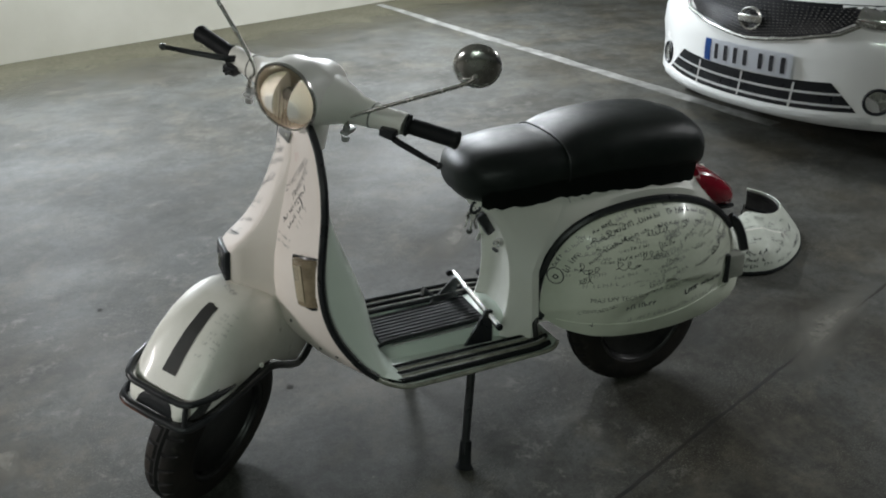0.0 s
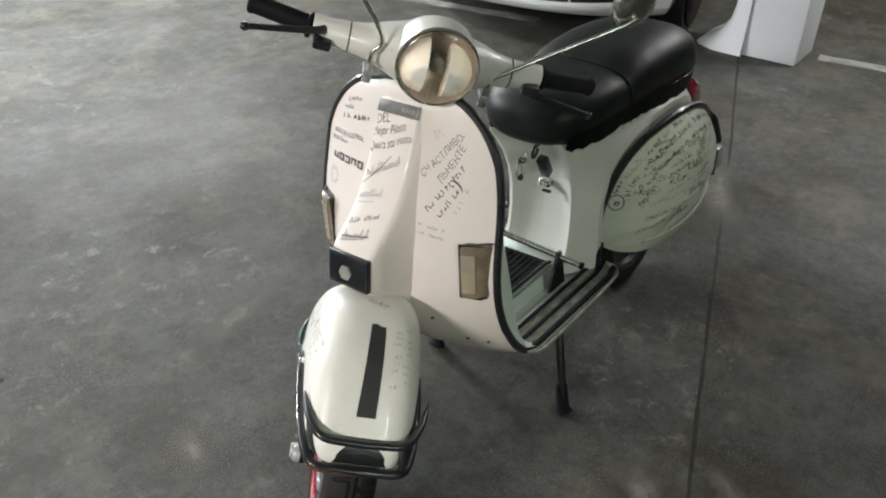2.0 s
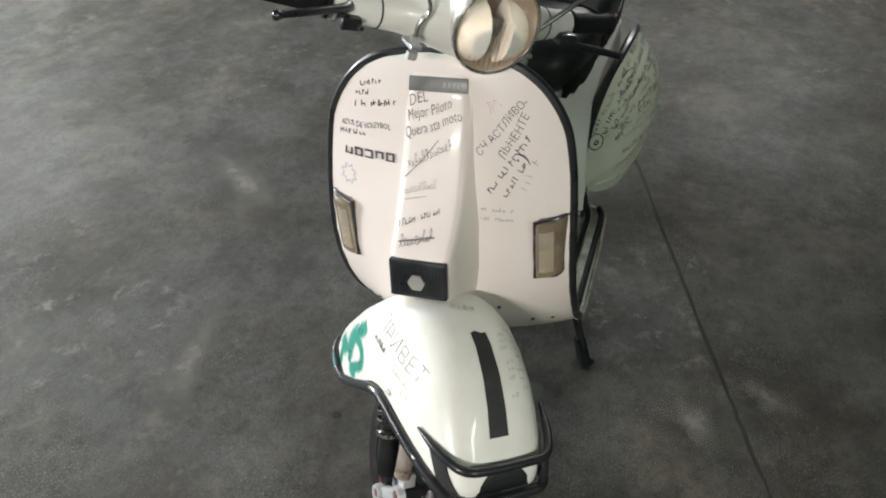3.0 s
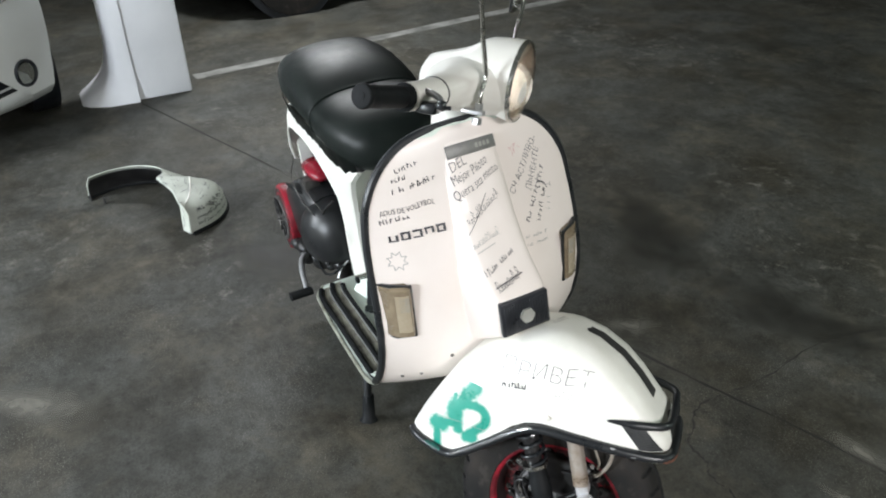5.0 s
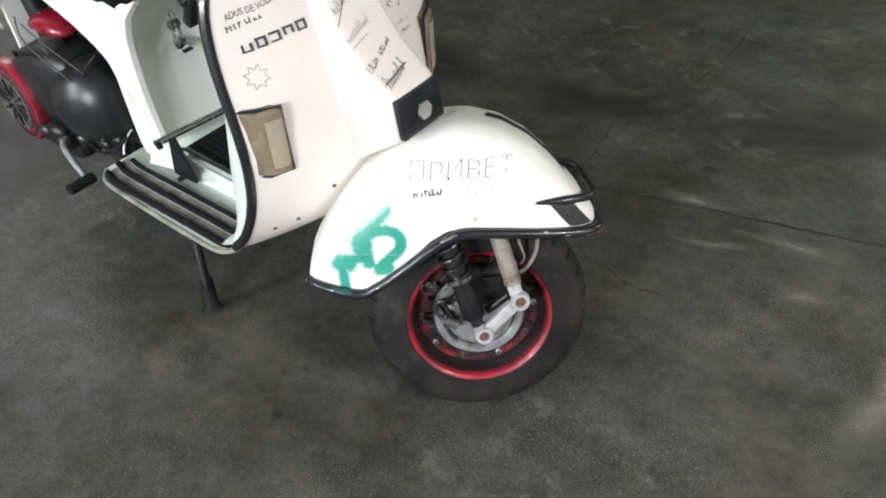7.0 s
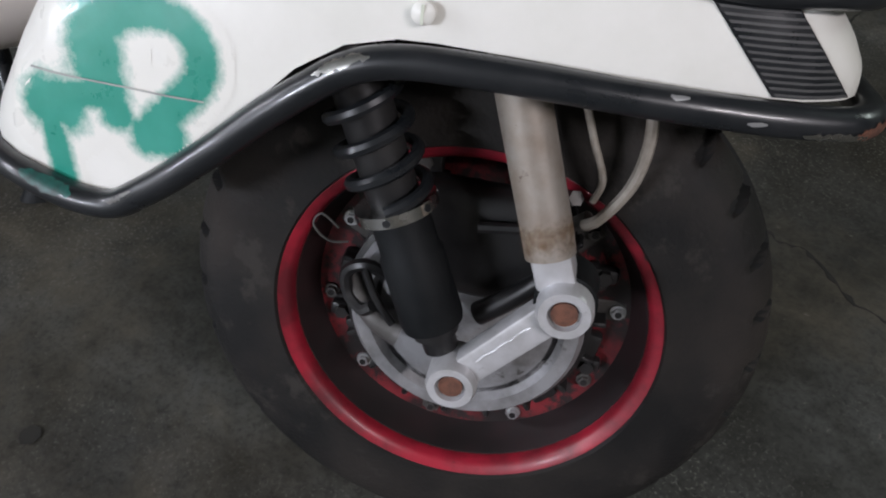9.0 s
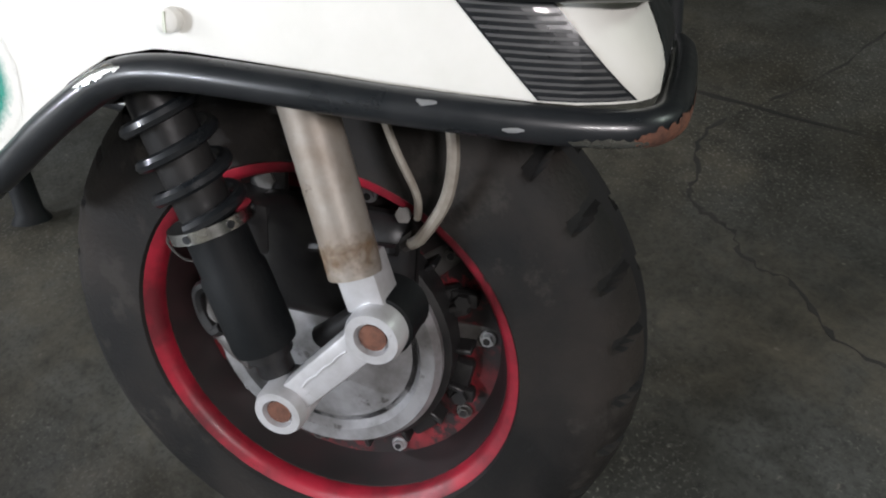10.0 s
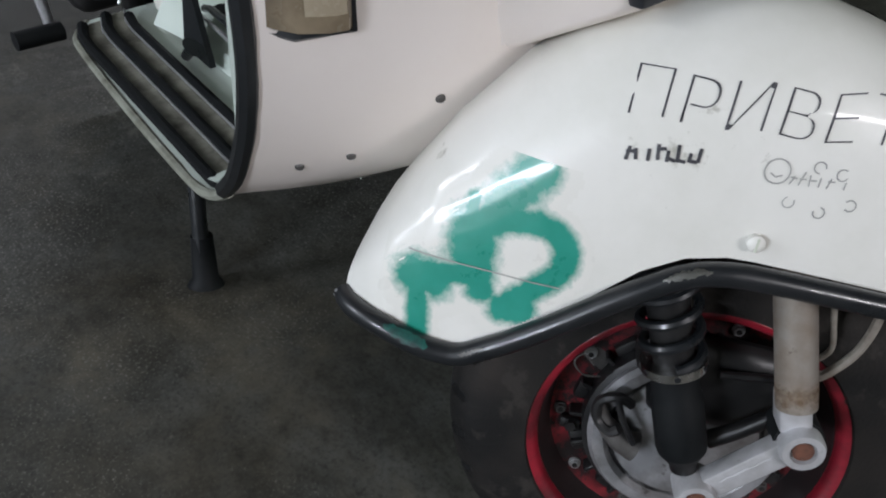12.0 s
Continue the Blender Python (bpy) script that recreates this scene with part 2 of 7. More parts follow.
INK = material("black_marker_ink", (0.03, 0.03, 0.035), 0.5, second=(0.09, 0.09, 0.10), scale=60, amount=0.8)
INK_FAINT = material("faded_marker_ink", (0.30, 0.30, 0.29), 0.5, second=(0.46, 0.46, 0.43), scale=50, amount=0.8)
INK_RED = material("pink_marker_ink", (0.62, 0.36, 0.36), 0.5, second=(0.7, 0.5, 0.48), scale=50, amount=0.8)
GREEN = spray_material()
GREEN_DUST = material("green_overspray", (0.018, 0.11, 0.09), 0.4, second=(0.015, 0.03, 0.03), scale=90, amount=0.9)
RUST_BLOOM = soft_material("brown_rust_bloom", (0.17, 0.095, 0.045), (0.28, 0.19, 0.10), 0.7, 160.0, 0.72, 1.25)
FLOOR_OLIVE = soft_material("olive_floor_band", (0.062, 0.056, 0.030), (0.040, 0.037, 0.022), 0.75, 2.2, 0.55, 1.35)
SCUFF = soft_material("pale_floor_scuff", (0.15, 0.143, 0.12), (0.10, 0.096, 0.082), 0.75, 20.0, 0.80, 1.55)
DARK_BLOTCH = soft_material("dark_floor_blotch", (0.024, 0.024, 0.020), (0.034, 0.031, 0.025), 0.57, 9.0, 0.85, 1.75)
TAPE = material("grey_black_tape", (0.065, 0.066, 0.066), 0.55, second=(0.085, 0.085, 0.083), scale=30, amount=0.7, grain=0.05)
BADGE = material("dull_grey_badge", (0.14, 0.14, 0.135), 0.45, 0.3, second=(0.22, 0.22, 0.2), scale=40, amount=0.6)
LENS = material("smoky_yellow_lens", (0.25, 0.20, 0.135), 0.25, second=(0.13, 0.10, 0.065), scale=30, amount=0.8, coat=0.5)
LENS_PALE = material("pale_amber_lens", (0.42, 0.365, 0.27), 0.25, second=(0.30, 0.24, 0.16), scale=40, amount=0.7, coat=0.5)
LENS_GREY = material("clear_grey_lens", (0.33, 0.33, 0.30), 0.2, second=(0.22, 0.22, 0.2), scale=16, amount=0.7, coat=0.5)
RED_LENS = material("red_tail_lens", (0.28, 0.010, 0.026), 0.25, second=(0.18, 0.006, 0.016), scale=14, amount=0.7, coat=0.5)
WHITE_WALL = material("white_pillar_paint", (0.80, 0.81, 0.84), 0.7, second=(0.70, 0.71, 0.74), scale=3, amount=0.5, grain=0.12, grain_scale=60,
                      spots=(0.5, 0.5, 0.5), spot_at=0.72, spot_scale=9)
PALE_WALL = material("pale_wall_paint", (0.56, 0.55, 0.48), 0.75, second=(0.47, 0.46, 0.39), scale=1.2, amount=0.7, grain=0.1, grain_scale=50)
WALL_GREY = material("grey_wall_paint", (0.30, 0.31, 0.27), 0.8, second=(0.22, 0.23, 0.20), scale=1.5, amount=0.7, grain=0.1, grain_scale=50)
CEIL = material("grey_ceiling_concrete", (0.52, 0.52, 0.49), 0.85, second=(0.42, 0.42, 0.39), scale=1.4, amount=0.7, grain=0.1)
LINE = material("worn_white_line_paint", (0.24, 0.24, 0.225), 0.6, second=(0.075, 0.075, 0.068), scale=6, amount=0.95, spots=(0.15, 0.15, 0.14),
                spot_at=0.56, spot_scale=24)
JOINT = material("dark_joint_filler", (0.007, 0.007, 0.006), 0.9, second=(0.030, 0.027, 0.021), scale=12, amount=0.9, spots=(0.10, 0.085, 0.062), spot_at=0.67, spot_scale=22.0)
CRACK = material("hairline_crack_dirt", (0.012, 0.012, 0.010), 0.9, second=(0.034, 0.032, 0.028), scale=25, amount=1.0)
CONCRETE = concrete_material()
CAR_WHITE = material("white_car_paint", (0.80, 0.81, 0.80), 0.22, second=(0.76, 0.77, 0.75), scale=3, amount=0.4, coat=0.6)
CAR_DARK = material("dark_car_paint", (0.012, 0.014, 0.020), 0.22, second=(0.02, 0.02, 0.026), scale=3, amount=0.4, coat=0.6)
PLATE_WHITE = material("white_plate", (0.72, 0.74, 0.78), 0.4, second=(0.66, 0.68, 0.72), scale=20, amount=0.5)
PLATE_BLUE = material("blue_plate_band", (0.03, 0.12, 0.42), 0.4)
BLUE_BLACK = material("black_grille_plastic", (0.012, 0.014, 0.018), 0.35, second=(0.02, 0.022, 0.026), scale=30, amount=0.6)


def glass_material(name, tint, rough):
    m = bpy.data.materials.new(name)
    m.use_nodes = True
    b = m.node_tree.nodes["Principled BSDF"]
    b.inputs["Base Color"].default_value = (*tint, 1)
    b.inputs["Roughness"].default_value = rough
    b.inputs["Transmission Weight"].default_value = 1.0
    b.inputs["IOR"].default_value = 1.45
    return m


GLASS = glass_material("headlight_glass", (0.90, 0.84, 0.77), 0.10)
CAR_GLASS = glass_material("lamp_cover_glass", (0.95, 0.96, 0.96), 0.03)
REFLECTOR = material("lamp_reflector", (0.42, 0.36, 0.31), 0.42, 0.7, second=(0.24, 0.20, 0.165), scale=25, amount=0.5)
GLOW = bpy.data.materials.new("glowing_tube_glass")
GLOW.use_nodes = True
GLOW.node_tree.nodes["Principled BSDF"].inputs["Emission Color"].default_value = (0.93, 1.0, 0.96, 1)
GLOW.node_tree.nodes["Principled BSDF"].inputs["Emission Strength"].default_value = 9.0


# ---- mesh helpers ----
def link_mesh(name, bm, mat, parent=None, label="", smooth=True, matrix=None):
    if matrix is not None:
        bm.transform(matrix)
    me = bpy.data.meshes.new(name)
    bm.to_mesh(me)
    bm.free()
    for m in (mat if isinstance(mat, (list, tuple)) else [mat]):
        me.materials.append(m)
    if smooth:
        me.shade_smooth()
        me.set_sharp_from_angle(angle=radians(38))
    ob = new(name, me)
    if parent is not None:
        ob.parent = parent
    if label:
        ob["label"] = label
    return ob


def part(name, bm, mat, parent, label="", smooth=True, matrix=None):
    """Links a bmesh as one mesh object under a thing or a part."""
    return link_mesh(name, bm, mat, parent, label, smooth, matrix)


def empty(name, m=None, parent=None):
    ob = new(name)
    ob.empty_display_size = 0.1
    if m is not None:
        ob.matrix_world = m
    if parent is not None:
        ob.parent = parent
    return ob


def box(x0, x1, y0, y1, z0, z1, bevel=0.0, segments=2):
    bm = bmesh.new()
    bmesh.ops.create_cube(bm, size=1)
    bm.transform(Matrix.LocRotScale(((x0 + x1) / 2, (y0 + y1) / 2, (z0 + z1) / 2), None, (x1 - x0, y1 - y0, z1 - z0)))
    if bevel:
        bmesh.ops.bevel(bm, geom=bm.edges[:], offset=bevel, segments=segments, profile=0.5, affect="EDGES")
    return bm


def add(bm, other):
    me = bpy.data.meshes.new("scratch")
    other.to_mesh(me)
    other.free()
    bm.from_mesh(me)
    bpy.data.meshes.remove(me)
    return bm


def skin(rings, closed=True, cap0=False, cap1=False):
    """Quads between rings of equal count."""
    bm = bmesh.new()
    vs = [[bm.verts.new(p) for p in ring] for ring in rings]
    n = len(rings[0])
    for a, b in zip(vs, vs[1:]):
        for i in range(n if closed else n - 1):
            j = (i + 1) % n
            bm.faces.new((a[i], a[j], b[j], b[i]))
    if cap0:
        bm.faces.new(list(reversed(vs[0])))
    if cap1:
        bm.faces.new(vs[-1])
    bmesh.ops.recalc_face_normals(bm, faces=bm.faces[:])
    return bm


def thick(bm, t):
    """Gives an open sheet a thickness."""
    bmesh.ops.solidify(bm, geom=bm.faces[:], thickness=t)
    bmesh.ops.recalc_face_normals(bm, faces=bm.faces[:])
    return bm


def smooth_path(pts, steps=6, closed=False):
    """Catmull-Rom through the points."""
    pts = [Vector(p) for p in pts]
    n = len(pts)
    out = []
    for i in range(n if closed else n - 1):
        if closed:
            p0, p1, p2, p3 = (pts[(i + k) % n] for k in (-1, 0, 1, 2))
        else:
            p0, p1, p2, p3 = pts[max(i - 1, 0)], pts[i], pts[i + 1], pts[min(i + 2, n - 1)]
        for s in range(steps):
            t = s / steps
            out.append(0.5 * ((2 * p1) + (p2 - p0) * t + (2 * p0 - 5 * p1 + 4 * p2 - p3) * t * t + (3 * p1 - p0 - 3 * p2 + p3) * t ** 3))
    if not closed:
        out.append(pts[-1])
    return out


def sweep(pts, radius, n=10, closed=False, flat=1.0, caps=True):
    """A tube along points; radius may be a list; flat squashes it across."""
    pts = [Vector(p) for p in pts]
    m = len(pts)
    rad = radius if isinstance(radius, (list, tuple)) else [radius] * m
    rings = []
    side = None
    for i, p in enumerate(pts):
        a = pts[(i - 1) % m] if (closed or i > 0) else p
        b = pts[(i + 1) % m] if (closed or i < m - 1) else p
        d = (b - a).normalized()
        if side is None:
            side = d.orthogonal().normalized()
        side = (side - d * side.dot(d)).normalized()
        up = d.cross(side)
        rings.append([p + rad[i] * (math.cos(k * 2 * math.pi / n) * side + flat * math.sin(k * 2 * math.pi / n) * up) for k in range(n)])
    if closed:
        rings.append(rings[0])
        bm = skin(rings)
        bmesh.ops.remove_doubles(bm, verts=bm.verts[:], dist=1e-6)
        return bm
    return skin(rings, cap0=caps, cap1=caps)


def lathe(profile, origin=(0, 0, 0), axis=(0, 0, 1), n=32, hollow=False):
    """Turns (radius, height) pairs round an axis through origin."""
    turn = Vector(axis).normalized().to_track_quat("Z", "Y").to_matrix().to_4x4()
    m = Matrix.Translation(origin) @ turn
    rings = [[m @ Vector((max(r, 1e-4) * math.cos(k * 2 * math.pi / n), max(r, 1e-4) * math.sin(k * 2 * math.pi / n), h)) for k in range(n)]
             for r, h in profile]
    if hollow:
        bm = skin(rings + [rings[0]])
        bmesh.ops.remove_doubles(bm, verts=bm.verts[:], dist=1e-6)
        bmesh.ops.recalc_face_normals(bm, faces=bm.faces[:])
        return bm
    return skin(rings, cap0=True, cap1=True)


def oval(x, hw, zb, zt, n=28, p=2.6, cy=0.0):
    """A superellipse across y and z at x."""
    ring = []
    for k in range(n):
        a = k * 2 * math.pi / n
        c, s = math.cos(a), math.sin(a)
        ring.append(Vector((x, cy + hw * math.copysign(abs(c) ** (2 / p), c), (zb + zt) / 2 + (zt - zb) / 2 * math.copysign(abs(s) ** (2 / p), s))))
    return ring


def lerp_table(table, v):
    """Piecewise linear: rows of (v, a, b, ...)."""
    if v <= table[0][0]:
        return table[0][1:]
    for r0, r1 in zip(table, table[1:]):
        if v <= r1[0]:
            t = (v - r0[0]) / (r1[0] - r0[0])
            return tuple(a + (b - a) * t for a, b in zip(r0[1:], r1[1:]))
    return table[-1][1:]


def hexagon(radius, height, origin, axis):
    return lathe([(radius, 0), (radius, height)], origin, axis, 6)


# ---- the setting ----
WALL_A, WALL_B = Vector((-8.9, 2.98, 0)), Vector((11.9, 9.22, 0))


def setting():
    bm = box(-9, 12, -10, 14, -0.3, 0)
    tagged(link_mesh("floor", bm, CONCRETE, smooth=False), "worn grey concrete parking floor with stains", "floor", kind="structure")
    bm = box(-9, 12, -10, 14, CEILING, CEILING + 0.25)
    tagged(link_mesh("ceiling", bm, CEIL, smooth=False), "plain grey concrete garage ceiling", "ceiling", kind="structure")
    # far pale wall, running aslant behind the scooter
    a, b = WALL_A, WALL_B
    d = (b - a).normalized()
    n = Vector((-d.y, d.x, 0))

    def slab(depth0, depth1, z0, z1):
        bm = bmesh.new()
        vs = [bm.verts.new(q + n * k + Vector((0, 0, z))) for z in (z0, z1) for q, k in ((a, depth0), (b, depth0), (b, depth1), (a, depth1))]
        for f in ((0, 1, 2, 3), (4, 5, 6, 7), (0, 1, 5, 4), (1, 2, 6, 5), (2, 3, 7, 6), (3, 0, 4, 7)):
            bm.faces.new([vs[i] for i in f])
        bmesh.ops.recalc_face_normals(bm, faces=bm.faces[:])
        return bm

    tagged(link_mesh("wall_north", slab(0, 0.2, 0, CEILING), PALE_WALL, smooth=False), "pale painted garage wall", "wall", kind="structure")
    for name, c in (("wall_east", (11.8, 12, -10, 14)), ("wall_south", (-9, 11.8, -10, -9.8)), ("wall_west", (-9, -8.8, -9.8, 14))):
        tagged(link_mesh(name, box(*c, 0, CEILING), WALL_GREY, smooth=False), "plain grey garage wall", "wall", kind="structure")


setting()


def wall_foot_band():
    """Olive band on the floor along the pale wall, thinning out into the room."""
    d = (WALL_B - WALL_A).normalized()
    n = Vector((d.y, -d.x, 0))
    rnd = random.Random(8)
    bm = bmesh.new()
    cover = bm.verts.layers.float.new("cover")
    prev = None
    for i in range(61):
        p = WALL_A + (WALL_B - WALL_A) * i / 60
        k = 1 + rnd.uniform(-0.12, 0.12)
        row = []
        for w, c in ((0.0, 1.0), (0.35, 0.85), (0.7, 0.55), (1.05, 0.25), (1.5, 0.0)):
            v = bm.verts.new(p + n * w * k + Vector((0, 0, 0.0005)))
            v[cover] = c
            row.append(v)
        if prev:
            for a in range(4):
                bm.faces.new((prev[a], prev[a + 1], row[a + 1], row[a]))
        prev = row
    bmesh.ops.recalc_face_normals(bm, faces=bm.faces[:])
    tagged(link_mesh("olive_band", bm, FLOOR_OLIVE, smooth=False), "olive band on the floor along the wall foot", "floor stain", kind="structure")


wall_foot_band()


def floor_ribbon(name, pts, width, z, mat, label, category, jag=0.0, seed=1):
    """A thin strip lying on the floor along points, with uneven edges."""
    rnd = random.Random(seed)
    line = smooth_path([(x, y, 0) for x, y in pts], 8)
    bm = bmesh.new()
    prev = None
    for i, p in enumerate(line):
        q = line[min(i + 1, len(line) - 1)] - line[max(i - 1, 0)]
        s = Vector((-q.y, q.x, 0)).normalized()
        w = width * max(0.25, 1 + rnd.uniform(-jag, jag)) / 2
        j = s * rnd.uniform(-jag, jag) * width * 0.6
        row = [bm.verts.new(p + j + s * k * w + Vector((0, 0, h))) for k, h in ((-1, 0), (-0.8, z), (0.8, z), (1, 0))]
        if prev:
            for k in range(3):
                bm.faces.new((prev[k], prev[k + 1], row[k + 1], row[k]))
        prev = row
    bmesh.ops.recalc_face_normals(bm, faces=bm.faces[:])
    return tagged(link_mesh(name, bm, mat, smooth=False), label, category, kind="structure")


floor_ribbon("floor_joint", [(3.80, 0.37), (2.6, -0.04), (1.92, -0.262), (1.38, -0.437), (0.98, -0.57), (0.66, -0.677), (0.38, -0.775), (0.087, -0.885), (-0.2, -0.965), (-0.453, -1.041), (-1.6, -1.38)], 0.010, 0.0006, JOINT,
             "dark sealed joint across the concrete floor", "floor joint", 0.35, 2)
floor_ribbon("floor_crack", [(0.36, -0.775), (0.355, -0.68), (0.29, -0.60), (0.25, -0.555), (0.19, -0.556), (0.135, -0.531), (0.08, -0.54), (0.0, -0.513), (-0.08, -0.53)], 0.0034,
             0.0005, CRACK, "thin crack wandering over the concrete floor", "floor crack", 1.9, 3)
floor_ribbon("floor_crack", [(0.36, -0.78), (0.36, -0.95), (0.40, -1.25), (0.30, -1.7), (0.36, -2.4)], 0.0026, 0.0005, CRACK,
             "thin crack wandering over the concrete floor", "floor crack", 1.9, 4)
floor_ribbon("bay_line", [(3.62, 1.6), (3.35, 3.15), (3.1, 4.6), (2.80, 6.40)], 0.10, 0.001, LINE, "worn white parking bay line on the floor", "painted line", 0.12, 5)
floor_ribbon("bay_line", [(4.06, 0.0), (4.13, -0.6), (4.27, -1.83), (4.5, -4.0)], 0.10, 0.001, LINE, "worn white parking bay line on the floor", "painted line", 0.12, 6)
floor_ribbon("bay_line", [(4.6, 1.25), (5.6, 1.35), (7.5, 1.5)], 0.10, 0.001, LINE, "worn white parking bay line on the floor", "painted line", 0.12, 7)



def floor_patch(name, x, y, rx, ry, turn, mat, label, seed):
    """A ragged scuff or blotch lying on the floor, thinning out to its edge."""
    rnd = random.Random(seed)
    ph = [rnd.uniform(0, 6.28) for _ in range(4)]
    bm = bmesh.new()
    cover = bm.verts.layers.float.new("cover")
    rot = Matrix.Rotation(radians(turn), 3, "Z")
    grid = []
    for ring in range(7):
        t = ring / 6
        row = []
        for k in range(28):
            a = k * 2 * math.pi / 28
            r = t * (1 + 0.22 * math.sin(2 * a + ph[0]) + 0.16 * math.sin(3 * a + ph[1]) + 0.1 * math.sin(5 * a + ph[2]))
            v = bm.verts.new(Vector((x, y, 0.0011)) + rot @ Vector((rx * r * math.cos(a), ry * r * math.sin(a), 0)))
            v[cover] = 1 - t
            row.append(v)
        grid.append(row)
    for r0, r1 in zip(grid, grid[1:]):
        for k in range(28):
            bm.faces.new((r0[k], r0[(k + 1) % 28], r1[(k + 1) % 28], r1[k]))
    bmesh.ops.remove_doubles(bm, verts=bm.verts[:], dist=1e-6)
    bmesh.ops.recalc_face_normals(bm, faces=bm.faces[:])
    return tagged(link_mesh(name, bm, mat, smooth=False), label, "floor stain", kind="structure")


for i, (px, py, rx, ry, turn) in enumerate(((0.02, -0.93, 0.16, 0.05, 20), (-0.28, -0.90, 0.20, 0.06, 12), (-0.35, -0.72, 0.13, 0.05, 40), (0.62, -0.57, 0.14, 0.10, 20), (0.75, -0.75, 0.12, 0.08, 70), (-0.10, -0.78, 0.14, 0.04, 25),
                                            (0.02, 0.42, 0.20, 0.08, 60), (0.45, 0.75, 0.28, 0.10, 15), (-0.45, 0.30, 0.20, 0.09, 130), (2.2, -0.15, 0.5, 0.14, 20), (1.3, 1.05, 0.4, 0.12, 60), (-0.6, -0.5, 0.3, 0.12, 80))):
    floor_patch("floor_scuff", px, py, rx, ry, turn, SCUFF, "pale ragged scuff worn into the concrete floor", 40 + i)
for i, (px, py, rx, ry, turn) in enumerate(((0.55, -1.25, 0.45, 0.25, 20), (-0.15, -1.5, 0.5, 0.3, 60), (1.75, 0.15, 0.42, 0.26, 30), (1.2, -1.2, 0.5, 0.3, 0))):
    floor_patch("floor_blotch", px, py, rx, ry, turn, DARK_BLOTCH, "dark soft-edged blotch on the concrete floor", 60 + i)


def pillar():
    root = tagged(empty("pillar", pose(3.81, 0.21, 0)), "white painted concrete pillar with a plastered foot", "pillar", kind="structure")
    part("shaft", box(0, 0.32, -0.15, 0.15, 0, CEILING, 0.012), WHITE_WALL, root)
    rings = []
    for z, w in ((0, 0.30), (0.02, 0.285), (0.06, 0.225), (0.11, 0.165), (0.17, 0.125), (0.26, 0.105), (0.40, 0.098), (0.8, 0.095), (CEILING, 0.095)):
        flare = max(0.0, w - 0.098)
        rings.append([Vector((-0.012 - flare * 0.1, 0.148, z)), Vector((0.0 - flare * 0.1, 0.151 + w * 0.55, z)), Vector((0.03, 0.151 + w * 0.88, z)), Vector((0.08, 0.151 + w, z)), Vector((0.3, 0.151 + w, z)), Vector((0.3, 0.148, z))])
    part("plaster_casing", skin(rings, cap0=True, cap1=True), WHITE_WALL, root, "rounded white plaster casing, smeared out at the foot")
    return root


pillar()


def tube_lamp(x, y, z, tilt, turn):
    root = tagged(empty("tube_lamp", pose(x, y, z, tilt, 0, turn)), "long white fluorescent tube fitting, out of view, switched on", "lamp", "garage tube lights")
    part("housing", box(-0.63, 0.63, -0.06, 0.06, -0.06, 0, 0.006), WHITE_WALL, root)
    part("tube", sweep([(-0.6, 0, -0.085), (0.6, 0, -0.085)], 0.016, 10), GLOW, root, "glowing fluorescent tube")


for row in TUBES:
    tube_lamp(*row[:5])

# ---- the scooter ----
LEAN = pose(0, -0.048, 0.011, -3.4, 0, 0)
HEAD = Vector((0.50, 0, 1.0))
STEER = Matrix.Translation(HEAD) @ Matrix.Rotation(radians(46), 4, Vector((math.sin(radians(24)), 0, math.cos(radians(24))))) @ Matrix.Translation(-HEAD)

REAR = Matrix.Translation((0.9, 0, 0)) @ Matrix.Rotation(radians(-2.5), 4, "Z") @ Matrix.Translation((-0.9, -0.004, 0))

scooter = tagged(empty("scooter", LEAN), "cream-white classic scooter scribbled with marker, parked on its stand", "scooter")

# height, edge x, centre x, half width of the legshield, then the footboard behind it
SHIELD = [(0.970, 0.440, 0.433, 0.030), (0.968, 0.440, 0.430, 0.075), (0.959, 0.440, 0.425, 0.117), (0.943, 0.439, 0.420, 0.150), (0.917, 0.438, 0.412, 0.180),
          (0.883, 0.435, 0.404, 0.205), (0.84, 0.431, 0.390, 0.224), (0.78, 0.423, 0.368, 0.234), (0.72, 0.411, 0.345, 0.239), (0.66, 0.400, 0.326, 0.241),
          (0.60, 0.396, 0.316, 0.242), (0.54, 0.402, 0.318, 0.242), (0.48, 0.420, 0.330, 0.242), (0.43, 0.445, 0.352, 0.242), (0.385, 0.474, 0.388, 0.242),
          (0.350, 0.507, 0.432, 0.242), (0.322, 0.545, 0.490, 0.243), (0.305, 0.585, 0.560, 0.244), (0.300, 0.64, 0.64, 0.244), (0.297, 0.75, 0.75, 0.243),
          (0.294, 0.86, 0.86, 0.240), (0.291, 0.95, 0.95, 0.236), (0.288, 1.01, 1.01, 0.228), (0.287, 1.045, 1.045, 0.20)]


def shield_point(row, u):
    z, xe, xc, w = row
    return Vector((xe - (xe - xc) * (1 - abs(u) ** 2.0), u * w, z))


